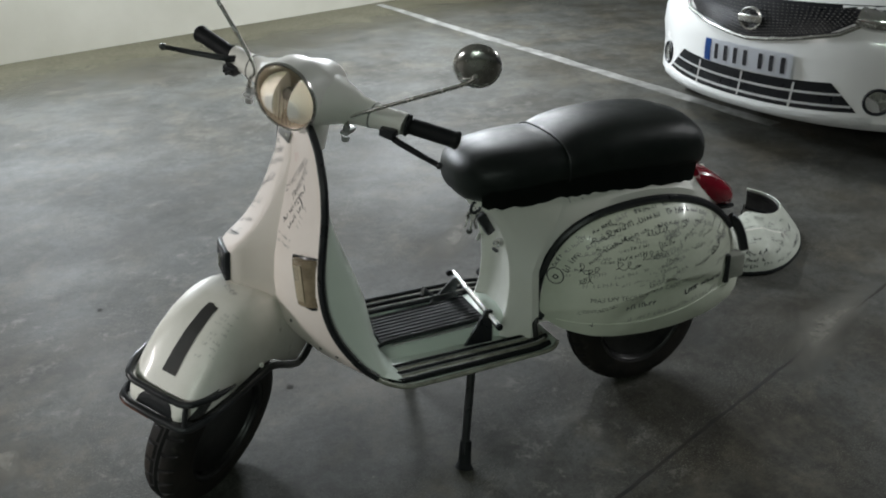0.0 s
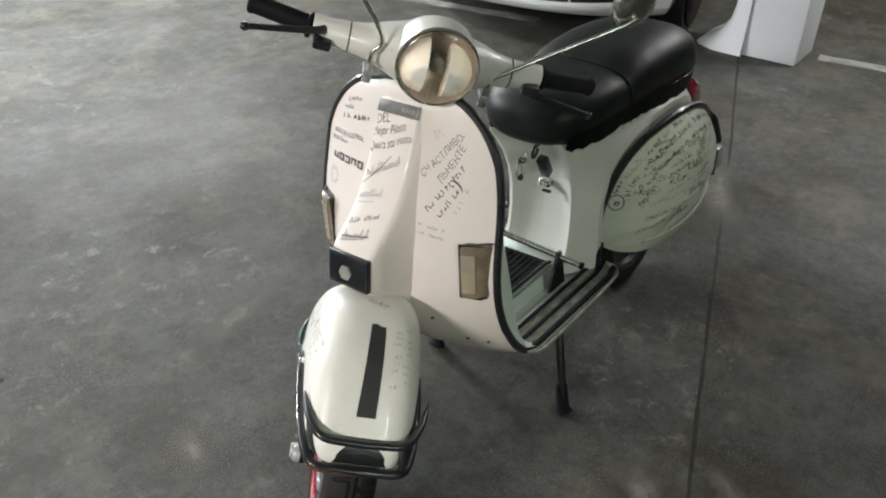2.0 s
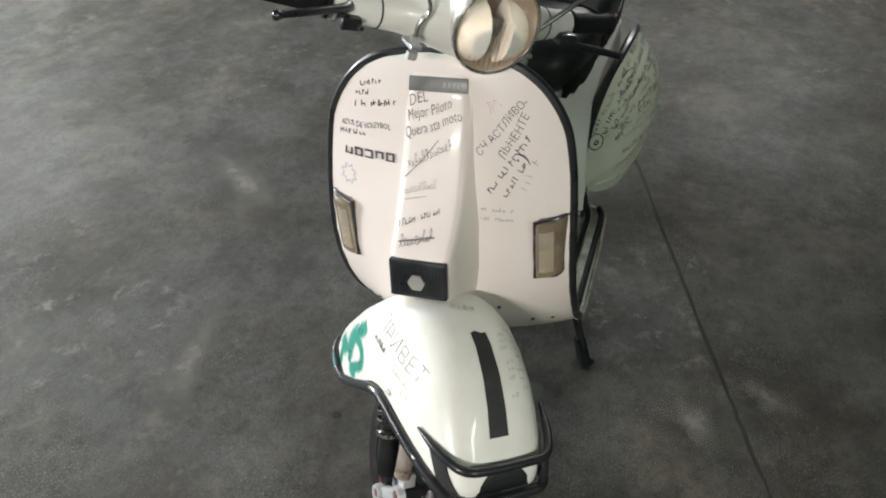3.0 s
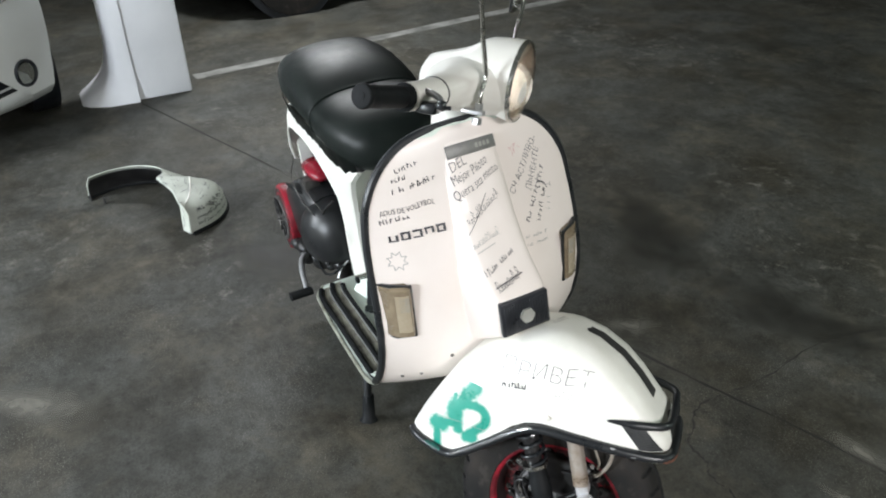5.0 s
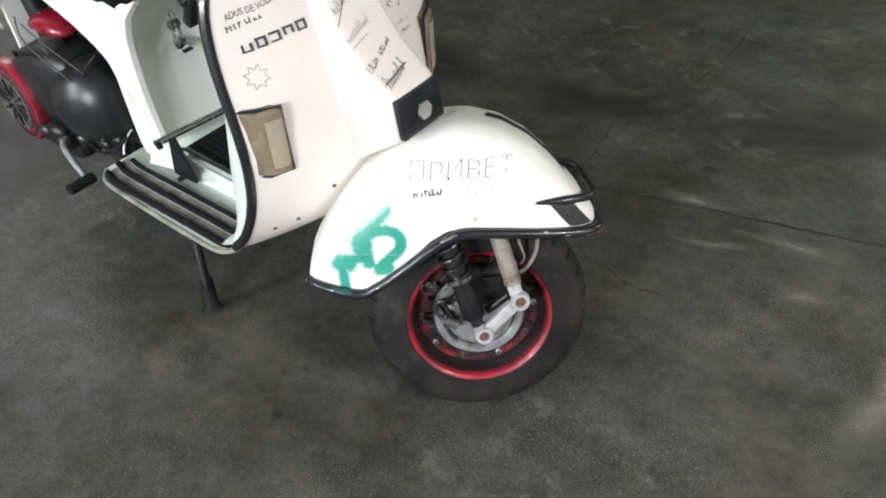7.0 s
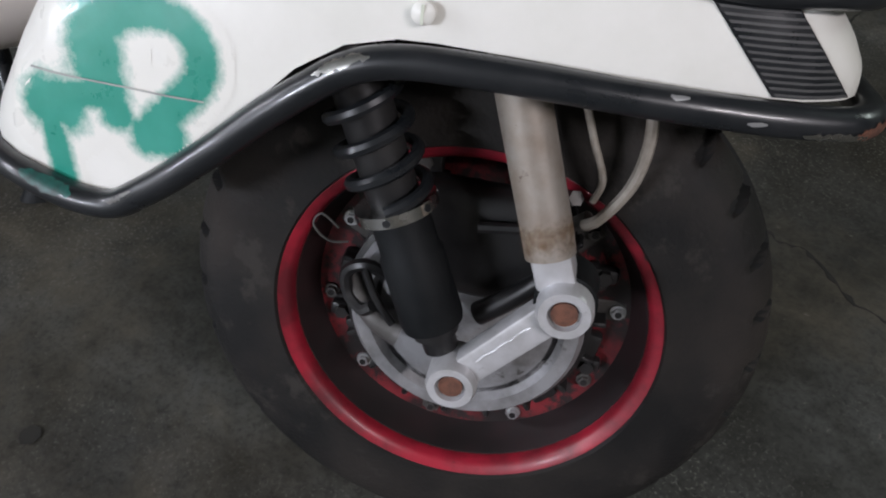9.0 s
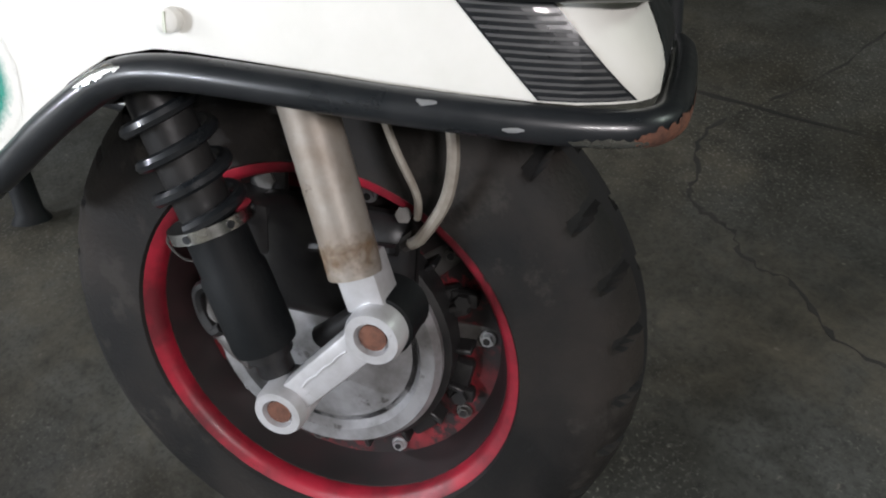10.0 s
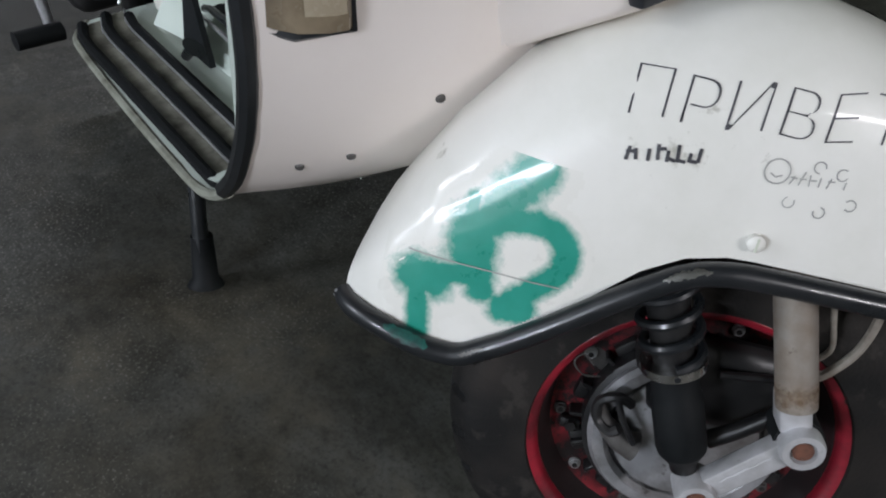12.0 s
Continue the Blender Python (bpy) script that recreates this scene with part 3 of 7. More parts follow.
def legshield():
    n = 24
    rings = [[shield_point(r, -1 + 2 * k / n) for k in range(n + 1)] for r in SHIELD]
    bm = thick(skin(rings, closed=False), 0.004)
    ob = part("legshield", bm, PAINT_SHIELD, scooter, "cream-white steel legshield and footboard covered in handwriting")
    ob.data.materials.append(MINT_INNER)
    # faces turned back or up take the greener colour
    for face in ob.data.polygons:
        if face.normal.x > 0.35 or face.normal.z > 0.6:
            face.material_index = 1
    edge = [shield_point(r, -1) for r in reversed(SHIELD[:16])] + [shield_point(r, 1) for r in SHIELD[:16]]
    edge = [p + Vector((0.002, math.copysign(0.002, p.y), 0)) for p in edge]
    part("edge_trim", sweep(smooth_path(edge, 3), 0.0094, 8), BLACK, ob, "black edging round the legshield")
    for s in (-1, 1):
        lip = [shield_point(r, s) + Vector((0, 0, -0.004)) for r in SHIELD[15:]]
        part("footboard_lip", sweep(smooth_path(lip, 3), 0.006, 8), RAIL, ob, "dull metal edging of the footboard")
    for s in (-1, 1):
        for y, x0, x1 in ((0.229, 0.545, 1.01), (0.194, 0.545, 1.02), (0.160, 0.55, 1.00)):
            pts = []
            for i in range(15):
                x = x0 + (x1 - x0) * i / 14
                z = 0.300 + (0.012 * max(0, (0.60 - x) / 0.06) ** 2 if x < 0.60 else 0) - 0.010 * max(0, x - 0.64) / 0.4
                yy = y * (1 - 0.10 * max(0, (x - 0.95) / 0.08) ** 2)
                pts.append((x, s * yy, z + 0.008))
            part("floor_strip", sweep(pts, 0.0078, 8), RUBBER, ob, "black rubber strip on the footboard")
            if y != 0.160:
                rings = [[Vector((px, py - s * a, pz + h)) for a, h in ((0.007, -0.008), (0.0075, -0.001), (0.010, 0.0005), (0.0245, 0.0005), (0.0275, 0.002), (0.0285, -0.008))] for px, py, pz in pts]
                part("strip_rail", skin(rings, cap0=True, cap1=True), RAIL if s < 0 else RAIL_DIRTY, ob, "dirty grey aluminium rail between the rubbers")
                pts2 = [(px, py - s * 0.0268, pz + 0.0022) for px, py, pz in pts]
                part("rail_edge", sweep(pts2, 0.0016, 6), STEEL, ob, "bright worn rail edge")
    return ob


SHIELD_OB = legshield()
for place in ((0.343, 0.112, 0.489), (0.425, 0.203, 0.411), (0.395, 0.168, 0.425)):
    for side in (1, -1):
        part("shield_bolt", lathe([(0.0042, -0.002), (0.0042, 0.0012), (0.0028, 0.0026), (0.0, 0.0028)], (place[0], place[1] * side, place[2]), (-0.8, 0.5 * side, -0.1), 12), ARM, SHIELD_OB, "small dull bolt head")



def inner_spine():
    """The pressed hump behind the legshield that runs from the tunnel up to the steering tube."""
    rings = []
    for z, ridge in ((0.80, 0.438), (0.76, 0.445), (0.73, 0.452), (0.66, 0.473), (0.60, 0.491), (0.54, 0.507), (0.48, 0.517), (0.42, 0.524), (0.38, 0.533), (0.34, 0.550), (0.305, 0.585)):
        xe = lerp_table([(r[0], r[1]) for r in reversed(SHIELD[:19])], z)[0] + 0.004
        half = 0.234
        ring = []
        for s in (-1, 1):
            side = [Vector((xe + (ridge - xe) * f, s * half * w, z)) for w, f in ((1.0, 0.0), (0.97, 0.45), (0.93, 0.78), (0.86, 0.98), (0.72, 1.05), (0.45, 1.10), (0.15, 1.13))]
            ring += side if s < 0 else side[::-1]
        rings.append(ring)
    return part("inner_spine", thick(skin(rings, closed=False), -0.003), MINT_INNER, scooter, "smooth greenish-white inner panel behind the legshield")


inner_spine()

# front casting down the middle of the legshield: z, front x, half width of the flat face, base half width
CAST = [(0.952, 0.424, 0.050, 0.060), (0.935, 0.411, 0.056, 0.066), (0.90, 0.397, 0.057, 0.070), (0.86, 0.379, 0.058, 0.074), (0.82, 0.359, 0.0585, 0.078),
        (0.78, 0.336, 0.059, 0.082), (0.75, 0.315, 0.059, 0.085), (0.72, 0.287, 0.0585, 0.088), (0.70, 0.262, 0.058, 0.089), (0.684, 0.240, 0.057, 0.090),
        (0.674, 0.229, 0.056, 0.090), (0.60, 0.219, 0.055, 0.090), (0.590, 0.226, 0.054, 0.088), (0.56, 0.27, 0.060, 0.086), (0.525, 0.322, 0.066, 0.084), (0.49, 0.345, 0.07, 0.08)]


def casting():
    rings = []
    for z, xf, a, b in CAST:
        xb = lerp_table([(r[0], r[1], r[2]) for r in reversed(SHIELD[:18])], z)
        back = max(xb[1] + 0.03, xf + 0.01)
        ring = []
        for s in (1, -1):
            side = [(back, b), (xf + (back - xf) * 0.6, a + (b - a) * 0.55), (xf + (back - xf) * 0.25, a + 0.004), (xf + 0.010, a + 0.0005), (xf + 0.003, a - 0.004), (xf, a - 0.012),
                    (xf - 0.001, a * 0.4)]
            side = [Vector((x, s * y, z)) for x, y in side]
            ring += side if s == 1 else side[::-1]
        rings.append(ring)
    ob = part("horn_casting", skin(rings, closed=False), PAINT_SHIELD, scooter, "cream-white raised front casting with signatures")
    # badge
    tilt = math.atan2(0.424 - 0.397, 0.958 - 0.90)
    m = Matrix.Translation((0.4085, 0, 0.926)) @ Matrix.Rotation(tilt + math.pi, 4, "Y")
    badge = part("badge", box(0.0, 0.003, -0.054, 0.054, -0.013, 0.013, 0.001), BADGE, ob, "dull grey name badge with worn lettering", matrix=m)
    bm = bmesh.new()
    for i in range(4):
        add(bm, box(0.003, 0.0038, 0.010 + i * 0.0085, 0.0155 + i * 0.0085, -0.0045, 0.0045))
    part("badge_lettering", bm, LENS_GREY, badge, "pale worn bars of lettering", matrix=m @ Matrix.Rotation(math.pi, 4, "X"))
    # horn grille
    lean = math.atan2(0.229 - 0.219, 0.674 - 0.60)
    m = Matrix.Translation((0.2235, 0, 0.637)) @ Matrix.Rotation(lean, 4, "Y")
    bm = box(-0.010, 0.004, -0.0535, 0.0535, -0.037, 0.037, 0.003)
    grille = part("horn_grille", bm, BLUE_BLACK, ob, "black slatted horn grille", matrix=m)
    for i in range(17):
        y = -0.046 + i * 0.00575
        part("slat", box(-0.0122, -0.009, y - 0.0014, y + 0.0014, -0.030, 0.030, 0.0006, 1), BLUE_BLACK, grille, matrix=m)
    part("hexagon_emblem", hexagon(0.0165, 0.005, m @ Vector((-0.0135, 0, -0.001)), m.to_3x3() @ Vector((-1, 0, 0))), LENS_GREY, grille, "pale hexagonal emblem", smooth=False)
    return ob


CAST_OB = casting()


def indicator(s):
    """Front turn signal wrapping the edge of the legshield."""
    rings = []
    for z, k in ((0.566, 0.75), (0.569, 0.98), (0.60, 1), (0.66, 1), (0.686, 0.98), (0.690, 0.75)):
        ring = []
        for x, y in ((0.373, 0.182), (0.354, 0.183), (0.350, 0.188), (0.354, 0.202), (0.366, 0.220), (0.382, 0.231), (0.402, 0.238), (0.408, 0.232)):
            ring.append(Vector((0.385 + (x - 0.385) * k, s * (0.205 + (y - 0.205) * k), z)))
        rings.append(ring)
    ob = part("front_indicator", skin(rings, cap0=True, cap1=True), LENS, scooter, "smoky yellow turn signal lens with a dark frame")
    frame_pts = [(0.358, s * 0.182, 0.565), (0.376, s * 0.218, 0.563), (0.405, s * 0.238, 0.565), (0.405, s * 0.238, 0.69), (0.376, s * 0.218, 0.692), (0.358, s * 0.182, 0.69)]
    part("lens_frame", sweep(frame_pts, 0.0045, 6, closed=True), BLACK, ob, "black frame")
    panel = skin([[Vector((x - 0.0012, s * y, z)) for x, y in ((0.3512, 0.190), (0.3528, 0.198), (0.3568, 0.2055), (0.3635, 0.2155))] for z in (0.583, 0.600, 0.630, 0.655, 0.674)], closed=False)
    field = part("lens_field", thick(panel, 0.0015), LENS_PALE, ob, "paler raised field of the lens")
    for i in range(6):
        y = 0.1915 + i * 0.0032
        x = lerp_table([(0.190, 0.3500), (0.198, 0.3514), (0.2055, 0.3555), (0.2155, 0.3622)], y)[0]
        part("lens_rib", box(x - 0.0016, x + 0.002, s * y - 0.0008, s * y + 0.0008, 0.634, 0.670), LENS_GREY, field)


for side in (-1, 1):
    indicator(side)


def tunnel():
    rings = []
    for x, hw, zt in ((0.50, 0.075, 0.345), (0.54, 0.085, 0.336), (0.60, 0.09, 0.330), (0.75, 0.092, 0.328), (0.90, 0.10, 0.33), (0.96, 0.115, 0.34)):
        rings.append([Vector((x, -hw - 0.02, 0.298)), Vector((x, -hw, zt - 0.012)), Vector((x, -hw + 0.015, zt)), Vector((x, 0, zt + 0.002)), Vector((x, hw - 0.015, zt)),
                      Vector((x, hw, zt - 0.012)), Vector((x, hw + 0.02, 0.298))])
    ob = part("centre_tunnel", skin(rings, closed=False), MINT_INNER, scooter)
    bm = box(0.575, 0.885, -0.078, 0.078, 0.331, 0.338, 0.002, 1)
    mat_ob = part("tunnel_mat", bm, RUBBER, ob, "black ribbed rubber mat")
    for i in range(9):
        y = -0.068 + i * 0.017
        part("mat_rib", box(0.578, 0.882, y - 0.0055, y + 0.0055, 0.338, 0.3405, 0.001, 1), RUBBER, mat_ob)
    for s in (-1, 1):
        part("mat_rail", sweep([(0.565, s * 0.086, 0.338), (0.59, s * 0.087, 0.347), (0.86, s * 0.087, 0.347), (0.885, s * 0.086, 0.338)], 0.0055, 8), BLACK, ob, "black rail beside the mat")
        part("mat_rail_wire", sweep([(0.60, s * 0.099, 0.338), (0.87, s * 0.099, 0.338)], 0.003, 6), STEEL, ob)
    # folding footrest bar
    bar = part("footrest_bar", sweep([(0.872, -0.19, 0.369), (0.880, 0.0, 0.378), (0.885, 0.143, 0.386)], 0.0085, 12), CHROME, scooter, "chrome bar across the footboard")
    for y, z in ((-0.19, 0.369), (0.143, 0.386)):
        part("bar_end_cap", sweep([(0.872, y - 0.004, z), (0.872, y + 0.004, z)], 0.0095, 10), RUBBER, bar, "black end cap")
    for s, y in ((-1, -0.118), (1, 0.105)):
        bm = bmesh.new()
        pts = [(0.886, 0.384), (0.868, 0.388), (0.792, 0.306), (0.872, 0.302)]
        a = [bm.verts.new((x, y - 0.004 + s * (0.02 if z < 0.32 else 0), z)) for x, z in pts]
        b = [bm.verts.new((x, y + 0.004 + s * (0.02 if z < 0.32 else 0), z)) for x, z in pts]
        bm.faces.new(a)
        bm.faces.new(b[::-1])
        for i in range(4):
            bm.faces.new((a[i], a[(i + 1) % 4], b[(i + 1) % 4], b[i]))
        bmesh.ops.recalc_face_normals(bm, faces=bm.faces[:])
        part("bar_bracket", bm, BLACK, bar, "black triangular steel bracket")
    # rear brake pedal pad
    part("brake_pedal", sweep([(0.83, 0.145, 0.31), (0.80, 0.147, 0.335), (0.785, 0.147, 0.345)], [0.006, 0.008, 0.016], 10, flat=0.6), BLACK, scooter, "small black brake pedal")


tunnel()


def rear_body():
    """Pressed rear frame: a narrow column rising from the footboard, then the tail under the seat, open over the engine."""
    # front column, concave towards the legs
    rings = []
    for z, xf, hw, xb, bw in ((0.298, 0.915, 0.105, 1.00, 0.155), (0.33, 0.932, 0.105, 1.01, 0.158), (0.38, 0.948, 0.103, 1.02, 0.160), (0.44, 0.957, 0.102, 1.03, 0.160), (0.50, 0.958, 0.102, 1.04, 0.160),
                             (0.56, 0.948, 0.105, 1.05, 0.160), (0.61, 0.930, 0.110, 1.06, 0.160), (0.66, 0.900, 0.115, 1.07, 0.158), (0.69, 0.872, 0.110, 1.08, 0.15), (0.705, 0.862, 0.10, 1.09, 0.14)):
        ring = []
        for s in (1, -1):
            k = 0.72 if s > 0 else 1.0
            if s > 0:
                xb = min(xb, 1.004 + max(0.0, z - 0.50) * 0.4)
            side = [(xb, (bw + 0.012) * k), (xb - 0.02, (bw + 0.012) * k), (xf + 0.02, (hw + 0.032) * (k + 0.1 if s > 0 else 1)), (xf - 0.004, hw * (k + 0.15 if s > 0 else 1) + 0.012), (xf - 0.008, hw * (k + 0.15 if s > 0 else 1)),
                    (xf + 0.002, hw * (k + 0.12 if s > 0 else 1) - 0.012), (xf + 0.012, hw * 0.55), (xf + 0.016, 0.001)]
            side = [Vector((x, s * y, z)) for x, y in side]
            ring += side if s == 1 else side[::-1]
        rings.append(ring)
    part("front_column", skin(rings, closed=False), PAINT, scooter, "white inner column under the seat nose", matrix=REAR)
    # tail: left wall to the cowl, right wall only down to the engine arch
    arch = [(1.00, 0.31), (1.006, 0.36), (1.012, 0.43), (1.022, 0.49), (1.05, 0.535), (1.10, 0.575), (1.16, 0.608), (1.24, 0.640), (1.33, 0.648), (1.42, 0.635), (1.50, 0.595), (1.56, 0.545), (1.60, 0.49), (1.63, 0.43)]
    top = [(1.00, 0.715), (1.10, 0.725), (1.30, 0.718), (1.45, 0.702), (1.52, 0.68), (1.58, 0.655), (1.62, 0.60), (1.65, 0.53), (1.655, 0.47)]
    width = [(1.00, 0.172), (1.10, 0.185), (1.25, 0.195), (1.40, 0.190), (1.50, 0.175), (1.60, 0.14), (1.655, 0.11)]
    rings = []
    for i in range(34):
        x = 1.00 + 0.655 * i / 33
        zt, w, za = lerp_table(top, x)[0], lerp_table(width, x)[0], min(lerp_table(arch, x)[0], lerp_table(top, x)[0] - 0.012)
        zl = 0.33
        v = lerp_table([(1.0, 0.108), (1.1, 0.120), (1.3, 0.142), (1.45, 0.145), (1.6, 0.125), (1.655, 0.10)], x)[0]
        rings.append([Vector((x, v - 0.035, za + 0.002)), Vector((x, v - 0.002, za)), Vector((x, v, za + 0.006)), Vector((x, v - 0.006, (za + zt) / 2)), Vector((x, v - 0.02, zt - 0.012)), Vector((x, v - 0.045, zt)),
                      Vector((x, 0, zt + 0.004)), Vector((x, -w + 0.075, zt)), Vector((x, -w + 0.04, zt - 0.012)), Vector((x, -w + 0.012, (za + zt) / 2)), Vector((x, -w + 0.01, zl + 0.1)), Vector((x, -w + 0.03, zl))])
    tail = part("tail_body", skin(rings, closed=False), PAINT, scooter, "white pressed-steel tail over the open engine bay", matrix=REAR)
    part("arch_rim", sweep(smooth_path([(x, lerp_table([(1.0, 0.108), (1.1, 0.120), (1.3, 0.142), (1.45, 0.145), (1.6, 0.125), (1.655, 0.10)], x)[0] - 0.004, z) for x, z in arch], 3), 0.006, 8), PAINT, tail, matrix=REAR)
    # inner wall of the bay: pale upper half, near-black lower half
    part("inner_wall", box(1.06, 1.60, -0.058, -0.043, 0.545, 0.672, 0.004), FLOOR_PAINT, tail, "dirty white inside of the body above the engine", matrix=REAR)
    bm = box(1.06, 1.58, -0.06, -0.045, 0.34, 0.543, 0.004)
    part("bay_wall", bm, GREASE, scooter, "near-black inner wall of the engine bay", matrix=REAR)
    bm = box(1.585, 1.60, -0.10, 0.10, 0.36, 0.60, 0.004)
    part("rear_panel", bm, PAINT, tail, matrix=REAR)
    # ignition barrel and hook under the seat nose
    part("ignition_switch", lathe([(0.013, 0), (0.013, 0.012), (0.006, 0.014), (0.006, 0.024)], (0.962, -0.03, 0.535), (-1, 0, 0.1), 14), CHROME, scooter, "small metal ignition barrel")
    part("key_stub", box(0.935, 0.945, -0.048, -0.022, 0.515, 0.522, 0.002), BLACK, scooter)
    part("bag_hook", sweep(smooth_path([(0.905, -0.028, 0.665), (0.882, -0.03, 0.668), (0.872, -0.03, 0.652), (0.880, -0.028, 0.638), (0.897, -0.026, 0.642), (0.905, -0.026, 0.655)], 5), 0.0042, 8), BLACK, scooter,
         "black loop hook")
    hook = part("seat_catch", box(-0.013, 0.013, -0.013, 0.013, -0.032, 0.032, 0.004), BLACK, scooter, "black seat lock block", matrix=Matrix.Translation((0.905, -0.048, 0.610)) @ Matrix.Rotation(radians(-28), 4, "Y"))
    ring = part("key_ring", sweep([(0.893 + 0.011 * math.cos(k * math.pi / 8), 0.006, 0.632 + 0.011 * math.sin(k * math.pi / 8)) for k in range(16)], 0.0013, 6, closed=True), CHROME, scooter, "bunch of keys hanging on a ring")
    for k, (dy, turn, tilt) in enumerate(((-0.004, 14, 20), (0.002, -12, -15), (0.008, 3, 40), (0.013, 24, 5))):
        m = Matrix.Translation((0.893, 0.006 + dy, 0.622)) @ Matrix.Rotation(radians(turn), 4, "Y") @ Matrix.Rotation(radians(tilt), 4, "Z")
        key = add(lathe([(0.0105, -0.0011), (0.0105, 0.0011)], (0, 0, -0.009), (0, 1, 0), 14), box(-0.0042, 0.0042, -0.0011, 0.0011, -0.050, -0.016, 0.0006, 1))
        part("key", key, CHROME, ring, "worn steel key", matrix=m)
    ball = bmesh.new()
    bmesh.ops.create_uvsphere(ball, u_segments=14, v_segments=10, radius=0.009)
    part("key_fob", ball, BLACK, ring, "small black ball fob", matrix=Matrix.Translation((0.885, 0.014, 0.568)))
    part("catch_pin", sweep([(0.890, -0.048, 0.583), (0.880, -0.048, 0.565)], 0.006, 10), CHROME, hook)


rear_body()


def seat():
    rows = [(0.815, 0.045, 0.735, 0.775), (0.822, 0.085, 0.718, 0.792), (0.838, 0.120, 0.700, 0.812), (0.865, 0.146, 0.690, 0.826), (0.91, 0.165, 0.688, 0.836), (0.97, 0.178, 0.694, 0.841), (1.04, 0.184, 0.698, 0.843),
            (1.085, 0.184, 0.699, 0.841), (1.10, 0.184, 0.699, 0.847), (1.14, 0.187, 0.699, 0.862), (1.20, 0.189, 0.697, 0.873), (1.28, 0.190, 0.692, 0.878), (1.36, 0.189, 0.687, 0.876), (1.43, 0.184, 0.684, 0.869),
            (1.485, 0.172, 0.683, 0.852), (1.515, 0.152, 0.690, 0.830), (1.527, 0.115, 0.710, 0.80)]
    rows = [(x, w * 0.90, zb, zt) for x, w, zb, zt in rows]
    ob = part("seat", skin([oval(x, w, zb, zt, 36, 2.6, -0.018) for x, w, zb, zt in rows], cap0=True, cap1=True), VINYL, scooter, "glossy black vinyl two-part bench seat, torn at the edges", matrix=REAR)
    for x, w, zb, zt in (rows[7], rows[13]):
        ring = [p for p in oval(x, w + 0.001, zb, zt + 0.0015, 40, 2.6, -0.018) if p.z > 0.72]
        ring.sort(key=lambda p: math.atan2(p.z - 0.74, p.y + 0.018))
        if x < 1.2:
            part("seam", sweep(ring, 0.0032, 6), VINYL, ob, "raised stitched seam", matrix=REAR)
    # torn lower skirt
    rnd = random.Random(4)
    for s in (-1, 1):
        bm = bmesh.new()
        prev = None
        for i in range(40):
            x = 0.86 + 0.62 * i / 39
            w = lerp_table([(r[0], r[1]) for r in rows], x)[0]
            zb = lerp_table([(r[0], r[2]) for r in rows], x)[0]
            a = bm.verts.new((x, s * (w - 0.002) - 0.018, zb + 0.05))
            b = bm.verts.new((x, s * (w - 0.012) - 0.018, zb + 0.006 - 0.008 * abs(math.sin(i * 0.9 + 2 * math.sin(i * 0.37))) - rnd.uniform(0, 0.005)))
            if prev:
                bm.faces.new((prev[0], a, b, prev[1]))
            prev = (a, b)
        part("skirt", thick(bm, 0.003), VINYL, ob, "ragged lower edge of the cover", matrix=REAR)
    return ob


SEAT_OB = seat()

COWL = [(1.004, 0.375), (1.006, 0.43), (1.018, 0.49), (1.045, 0.555), (1.085, 0.605), (1.14, 0.640), (1.21, 0.660), (1.30, 0.668), (1.39, 0.658), (1.47, 0.632), (1.54, 0.590), (1.60, 0.530), (1.638, 0.465),
        (1.654, 0.395), (1.640, 0.335), (1.56, 0.298), (1.47, 0.284), (1.38, 0.279), (1.29, 0.281), (1.20, 0.288), (1.12, 0.303), (1.06, 0.325), (1.02, 0.355)]
COWL_EDGE = [(1.0, 0.150), (1.05, 0.172), (1.10, 0.188), (1.2, 0.208), (1.3, 0.216), (1.4, 0.214), (1.5, 0.205), (1.6, 0.185), (1.65, 0.165)]


def cowl_shell(bulge=0.085, sign=-1, cut=None):
    """Bulged engine-cover shell over the closed outline COWL; sign: side of the scooter."""
    out = smooth_path([(x, 0, z) for x, z in COWL], 4, True)
    c = Vector((1.33, 0, 0.46))
    rings = []
    for t in (1.0, 0.985, 0.95, 0.90, 0.82, 0.72, 0.60, 0.47, 0.33, 0.18, 0.06):
        ring = []
        for p in out:
            q = c + (p - c) * t
            low = min(1.0, max(0.0, (0.42 - p.z) / 0.09)) * min(1.0, max(0.0, (p.x - 1.02) / 0.12))
            y = (lerp_table(COWL_EDGE, p.x)[0] + 0.028 * low) * t + 0.222 * (1 - t) + bulge * (1 - 0.55 * low) * (1 - t ** 3.2) + 0.02 * low * (1 - t)
            ring.append(Vector((q.x, sign * y, q.z)))
        rings.append(ring)
    bm = skin(rings, cap1=True)
    if cut:
        dead = [f for f in bm.faces if cut(f.calc_center_median())]
        bmesh.ops.delete(bm, geom=dead, context="FACES")
    return bm


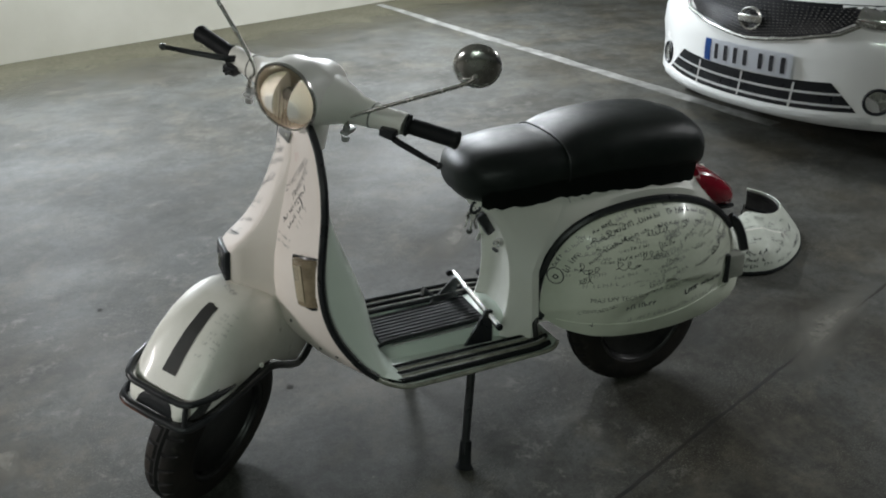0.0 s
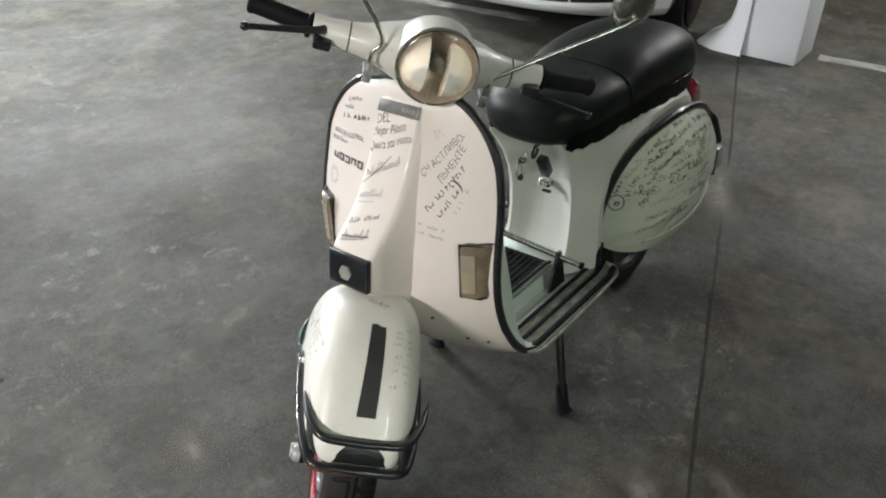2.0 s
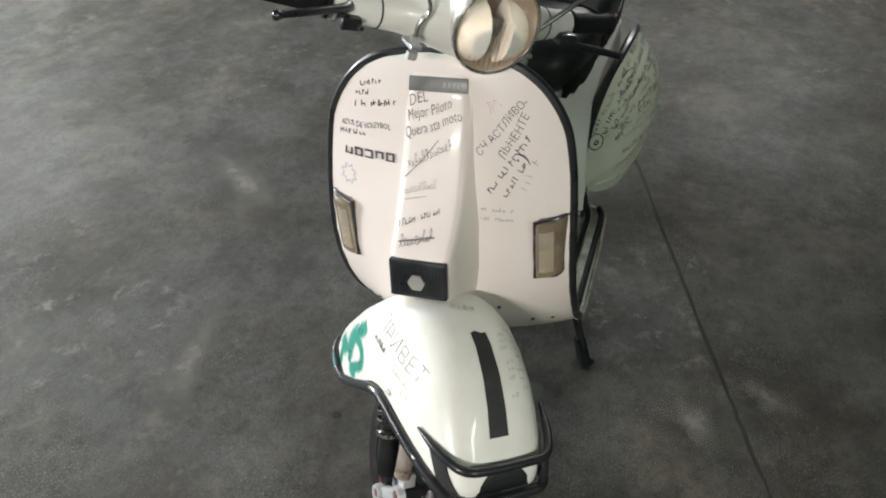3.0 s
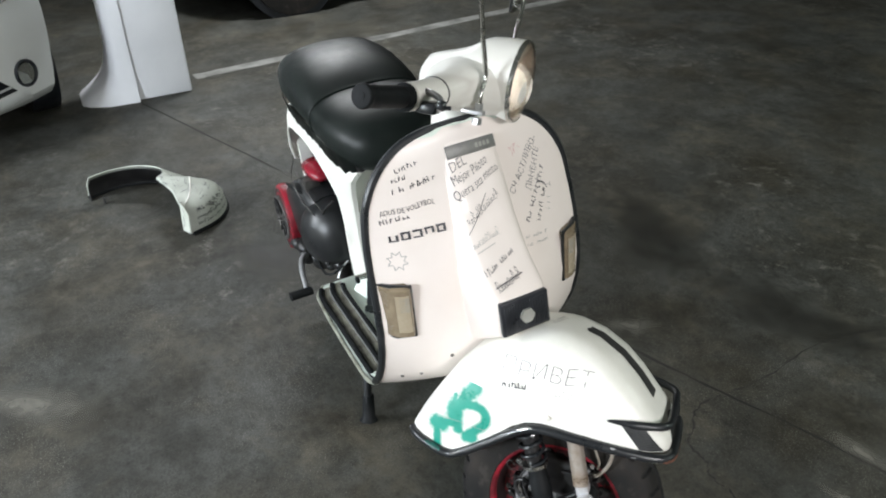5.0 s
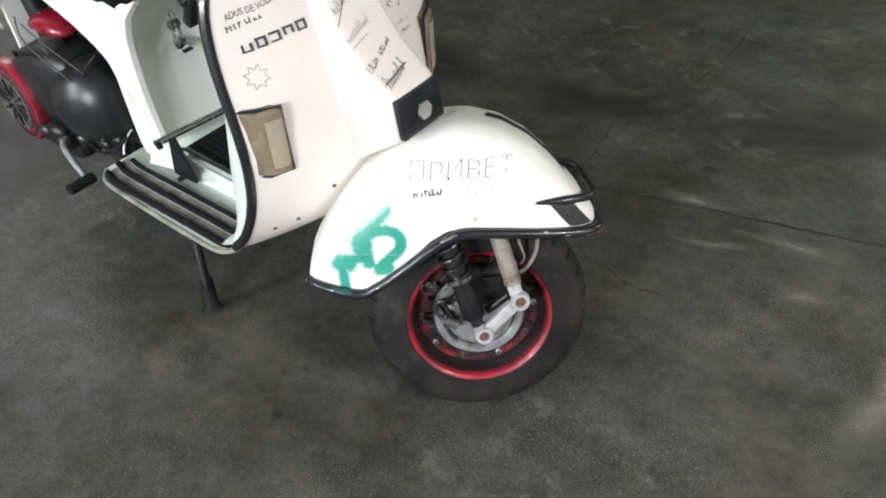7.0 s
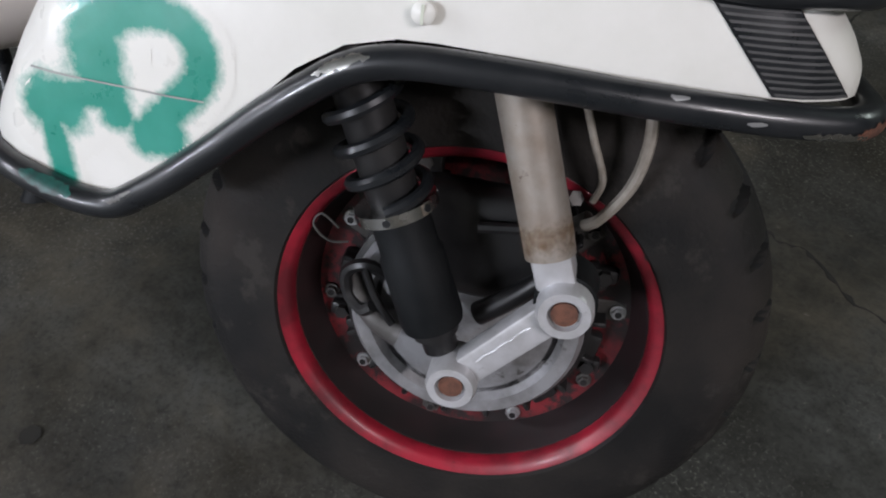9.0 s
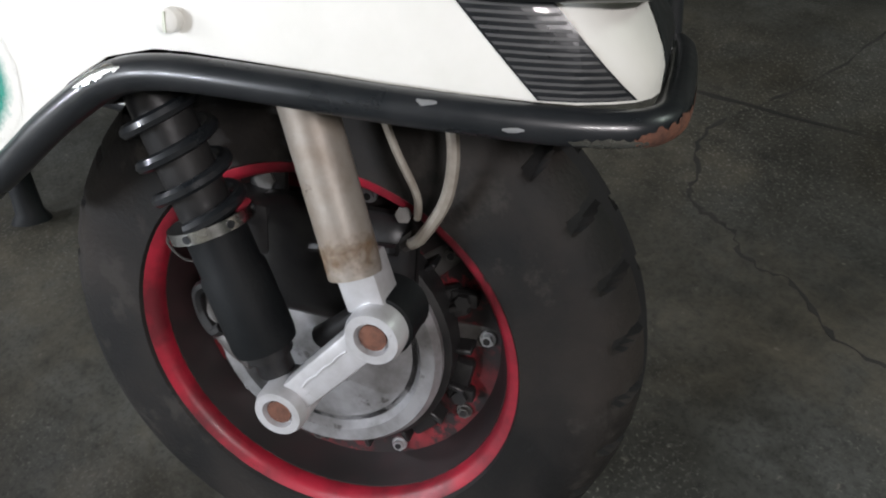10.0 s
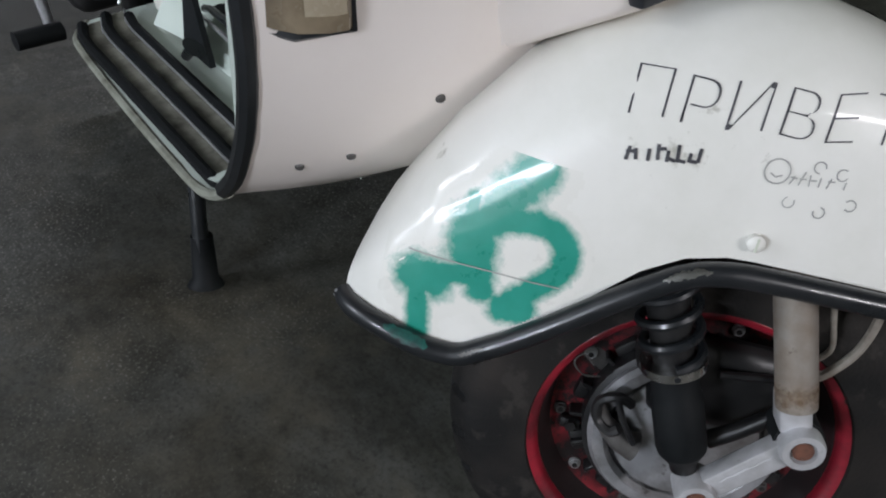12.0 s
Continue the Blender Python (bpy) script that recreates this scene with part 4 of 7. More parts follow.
def left_cowl():
    ob = part("side_cowl", thick(cowl_shell(), 0.004), PAINT_OLD, scooter, "bulging cream side cowl crowded with signatures and notes", matrix=REAR)
    rim = [(x, -lerp_table(COWL_EDGE, x)[0] - 0.004, z) for x, z in (COWL[22:] + COWL[:12])]
    part("cowl_trim", sweep(smooth_path(rim, 4), 0.0115, 8), BLACK, ob, "black rubber trim along the cowl edge", matrix=REAR)
    # rear corner signal and black buffer
    part("rear_indicator", box(1.565, 1.625, -0.244, -0.195, 0.385, 0.460, 0.012), LENS_GREY, ob, "clear grey rear turn signal", matrix=REAR)
    part("signal_frame", box(1.556, 1.570, -0.246, -0.195, 0.378, 0.466, 0.004), BLACK, ob, matrix=REAR)
    part("buffer_strip", sweep(smooth_path([(1.600, -0.185, 0.555), (1.618, -0.195, 0.535), (1.634, -0.203, 0.495), (1.642, -0.210, 0.455)], 4), 0.014, 8), BLACK, ob, "black rubber buffer", matrix=REAR)
    part("cowl_latch", sweep([(1.002, -0.165, 0.36), (0.992, -0.172, 0.345), (0.995, -0.175, 0.30)], 0.008, 8), GREASE, ob, "dark latch lever", matrix=REAR)
    return ob


COWL_OB = left_cowl()


def tail_light():
    rings = []
    for x, zb, zt, hw in ((1.50, 0.655, 0.705, 0.10), (1.52, 0.635, 0.716, 0.118), (1.56, 0.605, 0.708, 0.122), (1.60, 0.585, 0.684, 0.120), (1.64, 0.578, 0.650, 0.112), (1.655, 0.583, 0.63, 0.10)):
        rings.append(oval(x, hw, zb - 0.02, zt - 0.02, 20, 4.0, -0.025))
    ob = part("tail_light", skin(rings, cap0=True, cap1=True), RED_LENS, scooter, "large red tail light lens", matrix=REAR)
    part("lens_base", box(1.50, 1.66, -0.13, 0.08, 0.552, 0.566, 0.005), BLACK, ob, matrix=REAR)


tail_light()


def wheel(matrix, front):
    """A split-rim scooter wheel about the origin, axle along y."""
    root = empty("front_wheel" if front else "rear_wheel", None, scooter)
    R, hw = 0.2215, 0.0535
    prof = []
    for k in range(25):
        a = math.pi * k / 24
        prof.append((0.145 + (R - 0.145) * math.sin(a) ** 0.50, -hw * math.cos(a)))
    prof[4] = (prof[4][0] + 0.0012, prof[4][1])
    prof[20] = (prof[20][0] + 0.0012, prof[20][1])
    prof = [(0.132, -0.036), (0.138, -0.043)] + prof + [(0.138, 0.043), (0.132, 0.036)]
    steps = 720 if front else 300
    grooves = set()
    rings = []
    for j, (r, y) in enumerate(prof):
        ring = []
        for k in range(steps):
            a = 2 * math.pi * k / steps
            cut = 0.0
            if r > 0.203:
                side = 1 if y > 0 else -1
                phase = (30 * k / steps + (0.25 if side > 0 else 0.75) + side * 4.0 * abs(y)) % 1.0
                if phase < 0.20 and abs(y) > 0.012:
                    cut = 0.0065 * min(1.0, (r - 0.203) / 0.007)
                if abs(abs(y) - 0.008) < 0.0028:
                    cut = 0.0045
            if cut > 0.002:
                grooves.add((j, k))
            ring.append(Vector(((r - cut) * math.sin(a), y, (r - cut) * math.cos(a))))
        rings.append(ring)
    bm = skin(rings)
    bm.faces.ensure_lookup_table()
    # groove faces take a darker rubber, adding to the shade in the cuts
    for j in range(len(prof) - 1):
        for k in range(steps):
            if sum((v in grooves) for v in ((j, k), (j, (k + 1) % steps), (j + 1, k), (j + 1, (k + 1) % steps))) > 1:
                bm.faces[j * steps + k].material_index = 1
    part("tyre", bm, [TYRE, GROOVE], root, "worn black tyre with cut tread and a dusty sidewall", matrix=matrix)
    lip = [(0.1330, 0.036), (0.1345, 0.0455), (0.138, 0.0490), (0.143, 0.0510), (0.1460, 0.0495), (0.1478, 0.046), (0.142, 0.040), (0.134, 0.034)]
    part("rim_flange", lathe(lip, axis=(0, 1, 0), n=72, hollow=True), RED if front else GREASE, root, "red painted rim flange, scuffed" if front else "dark rim flange", matrix=matrix)
    if front:
        part("flange_edge", lathe([(0.1482, 0.0470), (0.1490, 0.0482), (0.1482, 0.0488), (0.1474, 0.0482)], axis=(0, 1, 0), n=72, hollow=True), RED_PALE, root, "pinkish outer edge of the rim", matrix=matrix)
    barrel = [(0.118, 0.004), (0.122, 0.010), (0.129, 0.028), (0.1325, 0.037), (0.136, 0.037), (0.132, 0.0), (0.118, 0.0)]
    part("rim_barrel", lathe(barrel, axis=(0, 1, 0), n=64, hollow=True), RED_DARK, root, "near-black red inner rim", matrix=matrix)
    # left side of the rim in near black: its shade is put into the colour
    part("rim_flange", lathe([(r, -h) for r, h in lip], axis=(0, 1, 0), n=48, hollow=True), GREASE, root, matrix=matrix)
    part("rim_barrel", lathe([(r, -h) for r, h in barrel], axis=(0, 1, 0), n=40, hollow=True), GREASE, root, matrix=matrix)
    part("far_disc", lathe([(0.0, -0.030), (0.10, -0.026), (0.128, -0.032), (0.128, -0.02), (0.0, -0.02)], axis=(0, 1, 0), n=40), GREASE, root, "near-black inner rim disc on the shaded side", matrix=matrix)
    part("rim_disc", lathe([(0.02, 0.006), (0.09, 0.008), (0.122, 0.010), (0.122, 0.000), (0.02, 0.000)], axis=(0, 1, 0), n=48, hollow=True), RED_PATCHY if front else GREASE, root, "dark rim disc, red in patches on the front wheel", matrix=matrix)
    for k in range(10):
        a = radians(172 + 36 * k)
        c = Vector((0.1125 * math.cos(a), 0.010, 0.1125 * math.sin(a)))
        if front:
            nut = part("rim_nut", add(hexagon(0.0046, 0.0055, c, (0, 1, 0)), lathe([(0.0062, 0), (0.0062, 0.0020)], c, (0, 1, 0), 14)), ARM if k % 2 else STEEL, root, "zinc rim nut", smooth=False, matrix=matrix)
            part("stud", lathe([(0.0027, 0.0054), (0.0027, 0.0062)], c, (0, 1, 0), 10), GREASE, nut, matrix=matrix)
            bm = box(0.089, 0.105, 0.008, 0.020, -0.012, 0.012, 0.004)
            bm.transform(Matrix.Rotation(-a - 0.30, 4, "Y"))
            part("hub_clamp", bm, GREASE, root, "dark hub clamp", matrix=matrix)
            if k % 3 == 0:
                bm = box(0.088, 0.1235, 0.005, 0.0098, -0.0105, 0.0105, 0.004, 3)
                bm.transform(Matrix.Rotation(-a, 4, "Y"))
                part("hub_ear", bm, ARM, root, "grey fixing ear of the hub", matrix=matrix)
    if front:
        for k in range(18):
            a = 2 * math.pi * k / 18 + 0.1
            bm = box(0.086, 0.104, 0.010, 0.026, -0.0022, 0.0022, 0.001, 1)
            bm.transform(Matrix.Rotation(a, 4, "Y"))
            part("hub_fin", bm, GREASE, root, matrix=matrix)
    return root


AXLE = Vector((0.118, 0.004, 0.200))
wheel(STEER @ Matrix.Translation(AXLE) , True)
wheel(REAR @ Matrix.Translation((1.405, -0.022, 0.207)), False)


# mudguard, in straight-ahead coordinates: x, half width, lower edge, crown
GUARD = [(0.441, 0.081, 0.313, 0.331), (0.431, 0.092, 0.309, 0.358), (0.409, 0.1055, 0.305, 0.402), (0.38, 0.111, 0.301, 0.456), (0.345, 0.115, 0.2985, 0.502), (0.335, 0.1160, 0.303, 0.514), (0.30, 0.119, 0.333, 0.549), (0.26, 0.120, 0.366, 0.577),
         (0.225, 0.120, 0.402, 0.592), (0.198, 0.120, 0.4195, 0.599), (0.17, 0.1195, 0.427, 0.602), (0.15, 0.119, 0.428, 0.602), (0.10, 0.117, 0.427, 0.592), (0.05, 0.113, 0.425, 0.567), (0.01, 0.108, 0.424, 0.535), (-0.022, 0.102, 0.4235, 0.502),
         (-0.042, 0.096, 0.423, 0.482), (-0.058, 0.086, 0.423, 0.467), (-0.068, 0.0775, 0.423, 0.456), (-0.075, 0.068, 0.4235, 0.446), (-0.078, 0.058, 0.424, 0.438)]
GUARD_Y = 0.0135


def guard_ring(row, n=34):
    x, w, zb, zt = row
    ring = []
    for k in range(n + 1):
        a = math.pi * k / n
        c, s = math.cos(a), math.sin(a)
        ring.append(Vector((x, GUARD_Y + w * (1.0 if c > 0 else 0.95) * math.copysign(abs(c) ** 0.54, c), zb + (zt - zb) * abs(s) ** 0.66)))
    return ring


def bar_chip(line, radius, x0, x1, a0, a1, seed):
    """A ragged patch of bare metal on a tube that runs along x; angles from outward towards up."""
    rnd = random.Random(seed)
    pts = [p for p in line if min(x0, x1) - 0.004 <= p.x <= max(x0, x1) + 0.004]
    fine = smooth_path(pts, 3) if len(pts) > 1 else line[:2]
    fine = [p for p in fine if x0 <= p.x <= x1] if len([p for p in fine if x0 <= p.x <= x1]) > 2 else fine
    bm = bmesh.new()
    prev = None
    n = len(fine)
    for i, p in enumerate(fine):
        d = (fine[min(i + 1, n - 1)] - fine[max(i - 1, 0)]).normalized()
        out = Vector((0, 1, 0))
        out = (out - d * out.dot(d)).normalized()
        up = d.cross(out)
        up = up if up.z > 0 else -up
        w = math.sin(math.pi * (i + 0.15) / (n - 0.7)) ** 0.5 if n > 1 else 1
        mid, half = (a0 + a1) / 2, (a1 - a0) / 2 * max(0.12, w) * rnd.uniform(0.7, 1.1)
        mid += rnd.uniform(-0.1, 0.1)
        row = [bm.verts.new(p + (radius + 0.00035) * (math.cos(mid + half * (k / 2 - 1)) * out + math.sin(mid + half * (k / 2 - 1)) * up)) for k in range(5)]
        if prev:
            for k in range(4):
                bm.faces.new((prev[k], prev[k + 1], row[k + 1], row[k]))
        prev = row
    bmesh.ops.recalc_face_normals(bm, faces=bm.faces[:])
    return bm


def mudguard():
    ob = part("mudguard", thick(skin([guard_ring(r) for r in GUARD], closed=False, cap1=True), 0.0035), PAINT_GUARD, scooter, "cream-white front mudguard with green spray and writing", matrix=STEER)
    for s in (1, -1):
        pts = [(0.441, 0.083, 0.305), (0.430, 0.098, 0.304), (0.405, 0.1115, 0.302), (0.372, 0.118, 0.2960), (0.350, 0.119, 0.2945), (0.336, 0.120, 0.2975), (0.323, 0.121, 0.306), (0.300, 0.123, 0.323), (0.268, 0.125, 0.350), (0.239, 0.126, 0.376),
               (0.211, 0.126, 0.398), (0.194, 0.126, 0.409), (0.176, 0.126, 0.4155), (0.150, 0.125, 0.4185), (0.10, 0.123, 0.4185), (0.05, 0.119, 0.417), (0.01, 0.114, 0.416), (-0.03, 0.107, 0.415), (-0.058, 0.099, 0.415),
               (-0.074, 0.091, 0.4155), (-0.083, 0.077, 0.416), (-0.086, 0.055, 0.416), (-0.087, 0.0, 0.416)]
        low_line = smooth_path([(x, GUARD_Y + s * y, z) for x, y, z in pts], 4)
        bar = part("guard_bar", sweep(low_line, 0.0094, 12), BLACK, ob, "chipped black tubular bumper along the lower edge", matrix=STEER)
        if s > 0:
            for x0, x1, a0, a1, m, seed in ((-0.074, -0.040, -0.9, -0.15, CHROME, 1), (-0.087, -0.066, -1.2, 0.5, RUST, 2), (0.178, 0.208, 0.25, 0.95, CHROME, 3), (0.118, 0.126, 0.2, 0.7, STEEL, 4), (0.148, 0.152, -0.3, 0.0, STEEL, 5), (0.02, 0.026, 0.5, 0.9, STEEL, 6),
                                            (-0.02, -0.014, -0.2, 0.1, STEEL, 7), (0.318, 0.338, 0.3, 0.7, ARM, 8), (0.362, 0.402, 0.1, 1.3, GREEN_DUST, 10), (0.09, 0.094, 0.3, 0.6, STEEL, 9)):
                part("paint_chip", bar_chip(low_line, 0.0094, x0, x1, a0, a1, seed), m, bar, "bare metal chip in the black paint", matrix=STEER)
        pts = [(0.045, 0.1175, 0.474), (0.02, 0.1135, 0.4755), (-0.012, 0.107, 0.477), (-0.038, 0.098, 0.478), (-0.056, 0.088, 0.4785), (-0.0655, 0.074, 0.478), (-0.069, 0.055, 0.477), (-0.070, 0.0, 0.476)]
        if s < 0:
            # this end was bent outwards
            pts = [(x, y + 0.012 * max(0.0, min(1.0, (x + 0.05) / 0.09)), z + 0.006 * max(0.0, x / 0.045)) for x, y, z in pts]
        line = smooth_path([(x, GUARD_Y + s * y, z) for x, y, z in pts], 4)
        rad = [0.002 + 0.0058 * min(1, i / 7) for i in range(len(line))]
        part("upper_bar", sweep(line, rad, 12), BLACK, ob, "black upper bumper loop with a pointed end", matrix=STEER)
        if s < 0:
            part("bar_link", sweep([(-0.064, GUARD_Y + s * 0.078, 0.478), (-0.074, GUARD_Y + s * 0.082, 0.448), (-0.078, GUARD_Y + s * 0.084, 0.417)], 0.0062, 10), BLACK, ob, matrix=STEER)
        c = Vector((0.157, GUARD_Y + s * 0.1235, 0.4435))
        sc = part("guard_screw", lathe([(0.0062, -0.004), (0.0062, 0.0018), (0.0042, 0.0034), (0.0, 0.0038)], c, (0, s, 0.05), 18), PAINT, ob, "painted-over slotted screw", matrix=STEER)
        part("screw_slot", box(c.x - 0.0008, c.x + 0.0008, c.y + s * 0.0036 - 0.0006, c.y + s * 0.0036 + 0.0006, c.z - 0.005, c.z + 0.005), PAINT_OLD, sc, matrix=STEER)
    return ob


GUARD_OB = mudguard()


def front_fork():
    """Single-sided trailing-link fork, seen on the right of the wheel."""
    fork = part("fork_tube", sweep([(0.127, 0.089, 0.47), (0.103, 0.099, 0.40), (0.073, 0.108, 0.318), (0.069, 0.110, 0.306)], [0.0160, 0.0160, 0.0160, 0.0158], 24), FORK, scooter, "weathered silver-painted fork tube with rust flecks", matrix=STEER)
    bm = bmesh.new()
    cover = bm.verts.layers.float.new("cover")
    top, foot = Vector((0.086, 0.1041, 0.3545)), Vector((0.0693, 0.1098, 0.3070))
    run = (foot - top).normalized()
    e1 = run.orthogonal().normalized()
    e2 = run.cross(e1)
    prev = None
    for i, c in enumerate((0.0, 0.05, 0.08, 0.15, 0.48, 0.34, 0.2)):
        row = []
        for k in range(24):
            v = bm.verts.new(top.lerp(foot, i / 6) + 0.01625 * (math.cos(k * math.pi / 12) * e1 + math.sin(k * math.pi / 12) * e2))
            v[cover] = c
            row.append(v)
        if prev:
            for k in range(24):
                bm.faces.new((prev[k], prev[(k + 1) % 24], row[(k + 1) % 24], row[k]))
        prev = row
    bmesh.ops.recalc_face_normals(bm, faces=bm.faces[:])
    part("rust_bloom", bm, RUST_BLOOM, fork, "brown rust blooming over the foot of the tube", matrix=STEER)
    lug = box(-0.0128, 0.0128, -0.0125, 0.0125, -0.017, 0.015, 0.003)
    part("fork_lug", lug, SILVER, fork, "flat silver lug", matrix=STEER @ Matrix.Translation((0.0665, 0.100, 0.2985)) @ Matrix.Rotation(radians(20), 4, "Y"))
    up, low = Vector((0.0535, 0.0, 0.2725)), Vector((0.116, 0.0, 0.199))
    d = (low - up).normalized()
    nrm = Vector((-d.z, 0, d.x))
    bm = bmesh.new()
    ring0, ring1 = [], []
    for y, ring in ((0.098, ring0), (0.116, ring1)):
        for p in (up + nrm * 0.0120, low + nrm * 0.0110, low - nrm * 0.0110, up - nrm * 0.0120):
            ring.append(bm.verts.new((p.x, y, p.z)))
    bm.faces.new(ring0)
    bm.faces.new(ring1[::-1])
    for i in range(4):
        bm.faces.new((ring0[i], ring0[(i + 1) % 4], ring1[(i + 1) % 4], ring1[i]))
    bmesh.ops.recalc_face_normals(bm, faces=bm.faces[:])
    bmesh.ops.bevel(bm, geom=bm.edges[:], offset=0.003, segments=2, profile=0.5, affect="EDGES")
    link = part("trailing_link", bm, SILVER, scooter, "silver painted trailing link", matrix=STEER)
    for c, r in ((up, 0.0182), (low, 0.0175)):
        part("link_boss", lathe([(r, 0.092), (r, 0.119), (r - 0.0018, 0.1235), (r * 0.60, 0.1235), (r * 0.56, 0.119), (0, 0.119)], (c.x, 0, c.z), (0, 1, 0), 32), SILVER, link, "turned silver boss", matrix=STEER)
        part("rusty_pin", lathe([(r * 0.47, 0.112), (r * 0.47, 0.1212), (r * 0.2, 0.1220), (0, 0.1216)], (c.x, 0, c.z), (0, 1, 0), 24), RUST, link, "rusty pin face", matrix=STEER)
    seam = [up.lerp(low, f) + Vector((0, 0.1162, 0)) + nrm * (0.003 + 0.0006 * math.sin(f * 40)) for f in (0.26, 0.34, 0.42, 0.5, 0.58, 0.66, 0.74)]
    part("casting_seam", sweep(seam, 0.0008, 6), SILVER, link, "rough casting seam", matrix=STEER)
    part("pivot_bush", lathe([(0.0210, 0.080), (0.0203, 0.084), (0.0203, 0.1085), (0.0190, 0.1095)], (up.x, 0, up.z), (0, 1, 0), 28), RUBBER, link, matrix=STEER)
    # brake backing plate
    plate = part("brake_plate", lathe([(0.0, 0.050), (0.060, 0.050), (0.066, 0.046), (0.070, 0.046), (0.074, 0.052), (0.084, 0.052), (0.088, 0.047), (0.088, 0.014), (0, 0.014)], (0.118, 0, 0.205), (0, 1, 0), 48), PLATE_GRIMY_SHADED, scooter,
                 "dull silver brake backing plate", matrix=STEER)
    # shock absorber: top, collar and boot
    top, bot = Vector((0.215, 0.098, 0.430)), Vector((0.133, 0.098, 0.225))
    ax = (bot - top).normalized()
    shock = part("shock_absorber", sweep([top, bot], 0.0160, 20), GREASE, scooter, "black front shock absorber", matrix=STEER)
    at = lambda t: top + (bot - top) * t
    ref = Vector((0, 1, 0))
    e1 = (ref - ax * ref.dot(ax)).normalized()
    e2 = ax.cross(e1)
    coil = [at(-0.04 + 0.585 * i / 120) + 0.0232 * (math.cos(i * 2 * math.pi / 20) * e1 + math.sin(i * 2 * math.pi / 20) * e2) for i in range(121)]
    part("coil_spring", sweep(coil, 0.0042, 8), BLACK, shock, "glossy black coil spring", matrix=STEER)
    part("spring_collar", lathe([(0.0180, 0), (0.0268, 0), (0.0268, 0.0075), (0.0180, 0.0075)], at(0.550), ax, 32), CHROME, shock, "bright adjuster collar", matrix=STEER)
    for k in range(6):
        a = k * math.pi / 3
        o = at(0.567) + 0.0258 * (math.cos(a) * e1 + math.sin(a) * e2)
        part("collar_hole", lathe([(0.0026, 0), (0.0026, 0.0016), (0, 0.0016)], o, math.cos(a) * e1 + math.sin(a) * e2, 10), BLACK, shock, matrix=STEER)
    part("threaded_sleeve", lathe([(0.0165, 0.0), (0.0170, 0.003), (0.0170, 0.114), (0.0165, 0.116)], at(0.01), ax, 24), GREASE, shock, matrix=STEER)
    part("rubber_boot", lathe([(0.0185, 0), (0.0194, 0.004), (0.0196, 0.026), (0.0214, 0.029), (0.0216, 0.078), (0.0206, 0.083), (0.0, 0.083)], at(0.59), ax, 28), RUBBER, shock, "black rubber boot", matrix=STEER)
    part("shock_lug", sweep([at(0.98), at(1.06) + Vector((0, 0, 0.0))], 0.012, 14), GREASE, shock, matrix=STEER)
    # drum clutter: clips, arm, dark carrier
    part("brake_arm", sweep(smooth_path([(0.204, 0.056, 0.232), (0.196, 0.060, 0.214), (0.180, 0.062, 0.200), (0.163, 0.062, 0.194)], 4), [0.0045 + 0.0008 * i for i in range(13)], 12), ARM, plate, "oxidised grey brake arm", matrix=STEER)
    claw = part("return_spring", sweep(smooth_path([(0.178, 0.062, 0.238), (0.192, 0.066, 0.246), (0.206, 0.064, 0.236), (0.204, 0.064, 0.218), (0.192, 0.070, 0.210), (0.184, 0.072, 0.216)], 4), 0.0048, 8), GREASE, plate, "black bent spring", matrix=STEER)
    part("spring_tail", sweep(smooth_path([(0.192, 0.068, 0.244), (0.184, 0.072, 0.228), (0.174, 0.074, 0.214), (0.168, 0.074, 0.206)], 4), 0.0032, 8), GREASE, claw, matrix=STEER)
    part("carrier", box(0.150, 0.185, 0.026, 0.062, 0.272, 0.312, 0.007), GREASE, plate, "dark brake carrier", matrix=STEER)
    part("carrier_bolt", hexagon(0.008, 0.008, (0.165, 0.030, 0.318), (0, 1, 0)), ARM, plate, smooth=False, matrix=STEER)
    part("carrier_tab", box(0.150, 0.178, 0.028, 0.036, 0.305, 0.332, 0.004), GREASE, plate, matrix=STEER)
    part("hub_drum", lathe([(0.088, 0.012), (0.093, 0.020), (0.093, 0.040), (0.080, 0.046)], (0.118, 0, 0.205), (0, 1, 0), 40), GREASE, plate, matrix=STEER)
    for k, a in enumerate((-0.3, 1.2, 2.7, 3.5)):
        c = Vector((0.118 + 0.104 * math.cos(a), 0.024, 0.205 + 0.104 * math.sin(a)))
        part("plate_lug", add(box(c.x - 0.010, c.x + 0.010, 0.016, 0.026, c.z - 0.006, c.z + 0.006, 0.003), hexagon(0.0058, 0.006, c, (0, 1, 0))), GREASE, plate, matrix=STEER)
    part("spring_clip", sweep(smooth_path([(0.218, 0.050, 0.262), (0.230, 0.052, 0.272), (0.236, 0.052, 0.262), (0.225, 0.050, 0.250), (0.210, 0.050, 0.252)], 4), 0.0009, 6), ARM, plate, matrix=STEER)
    # block added to blacken the space between shock and fork
    part("dark_plate_block", box(0.052, 0.168, 0.030, 0.060, 0.226, 0.316, 0.018, 3), GREASE, plate, "black block covering the upper brake plate", matrix=STEER)
    part("carrier_arm", sweep(smooth_path([(0.108, 0.072, 0.228), (0.090, 0.076, 0.246), (0.070, 0.078, 0.268), (0.055, 0.078, 0.283)], 4), [0.0085 - 0.0002 * i for i in range(13)], 12), GREASE, plate, "dark cast arm behind the link", matrix=STEER)
    part("housing_pin", sweep([(0.118, 0.066, 0.292), (0.060, 0.064, 0.300)], 0.004, 8), GREASE, plate, matrix=STEER)
    part("bleed_nipple", hexagon(0.0055, 0.012, (0.062, 0.050, 0.318), (-0.3, 0.8, 0.4)), ARM, plate, smooth=False, matrix=STEER)
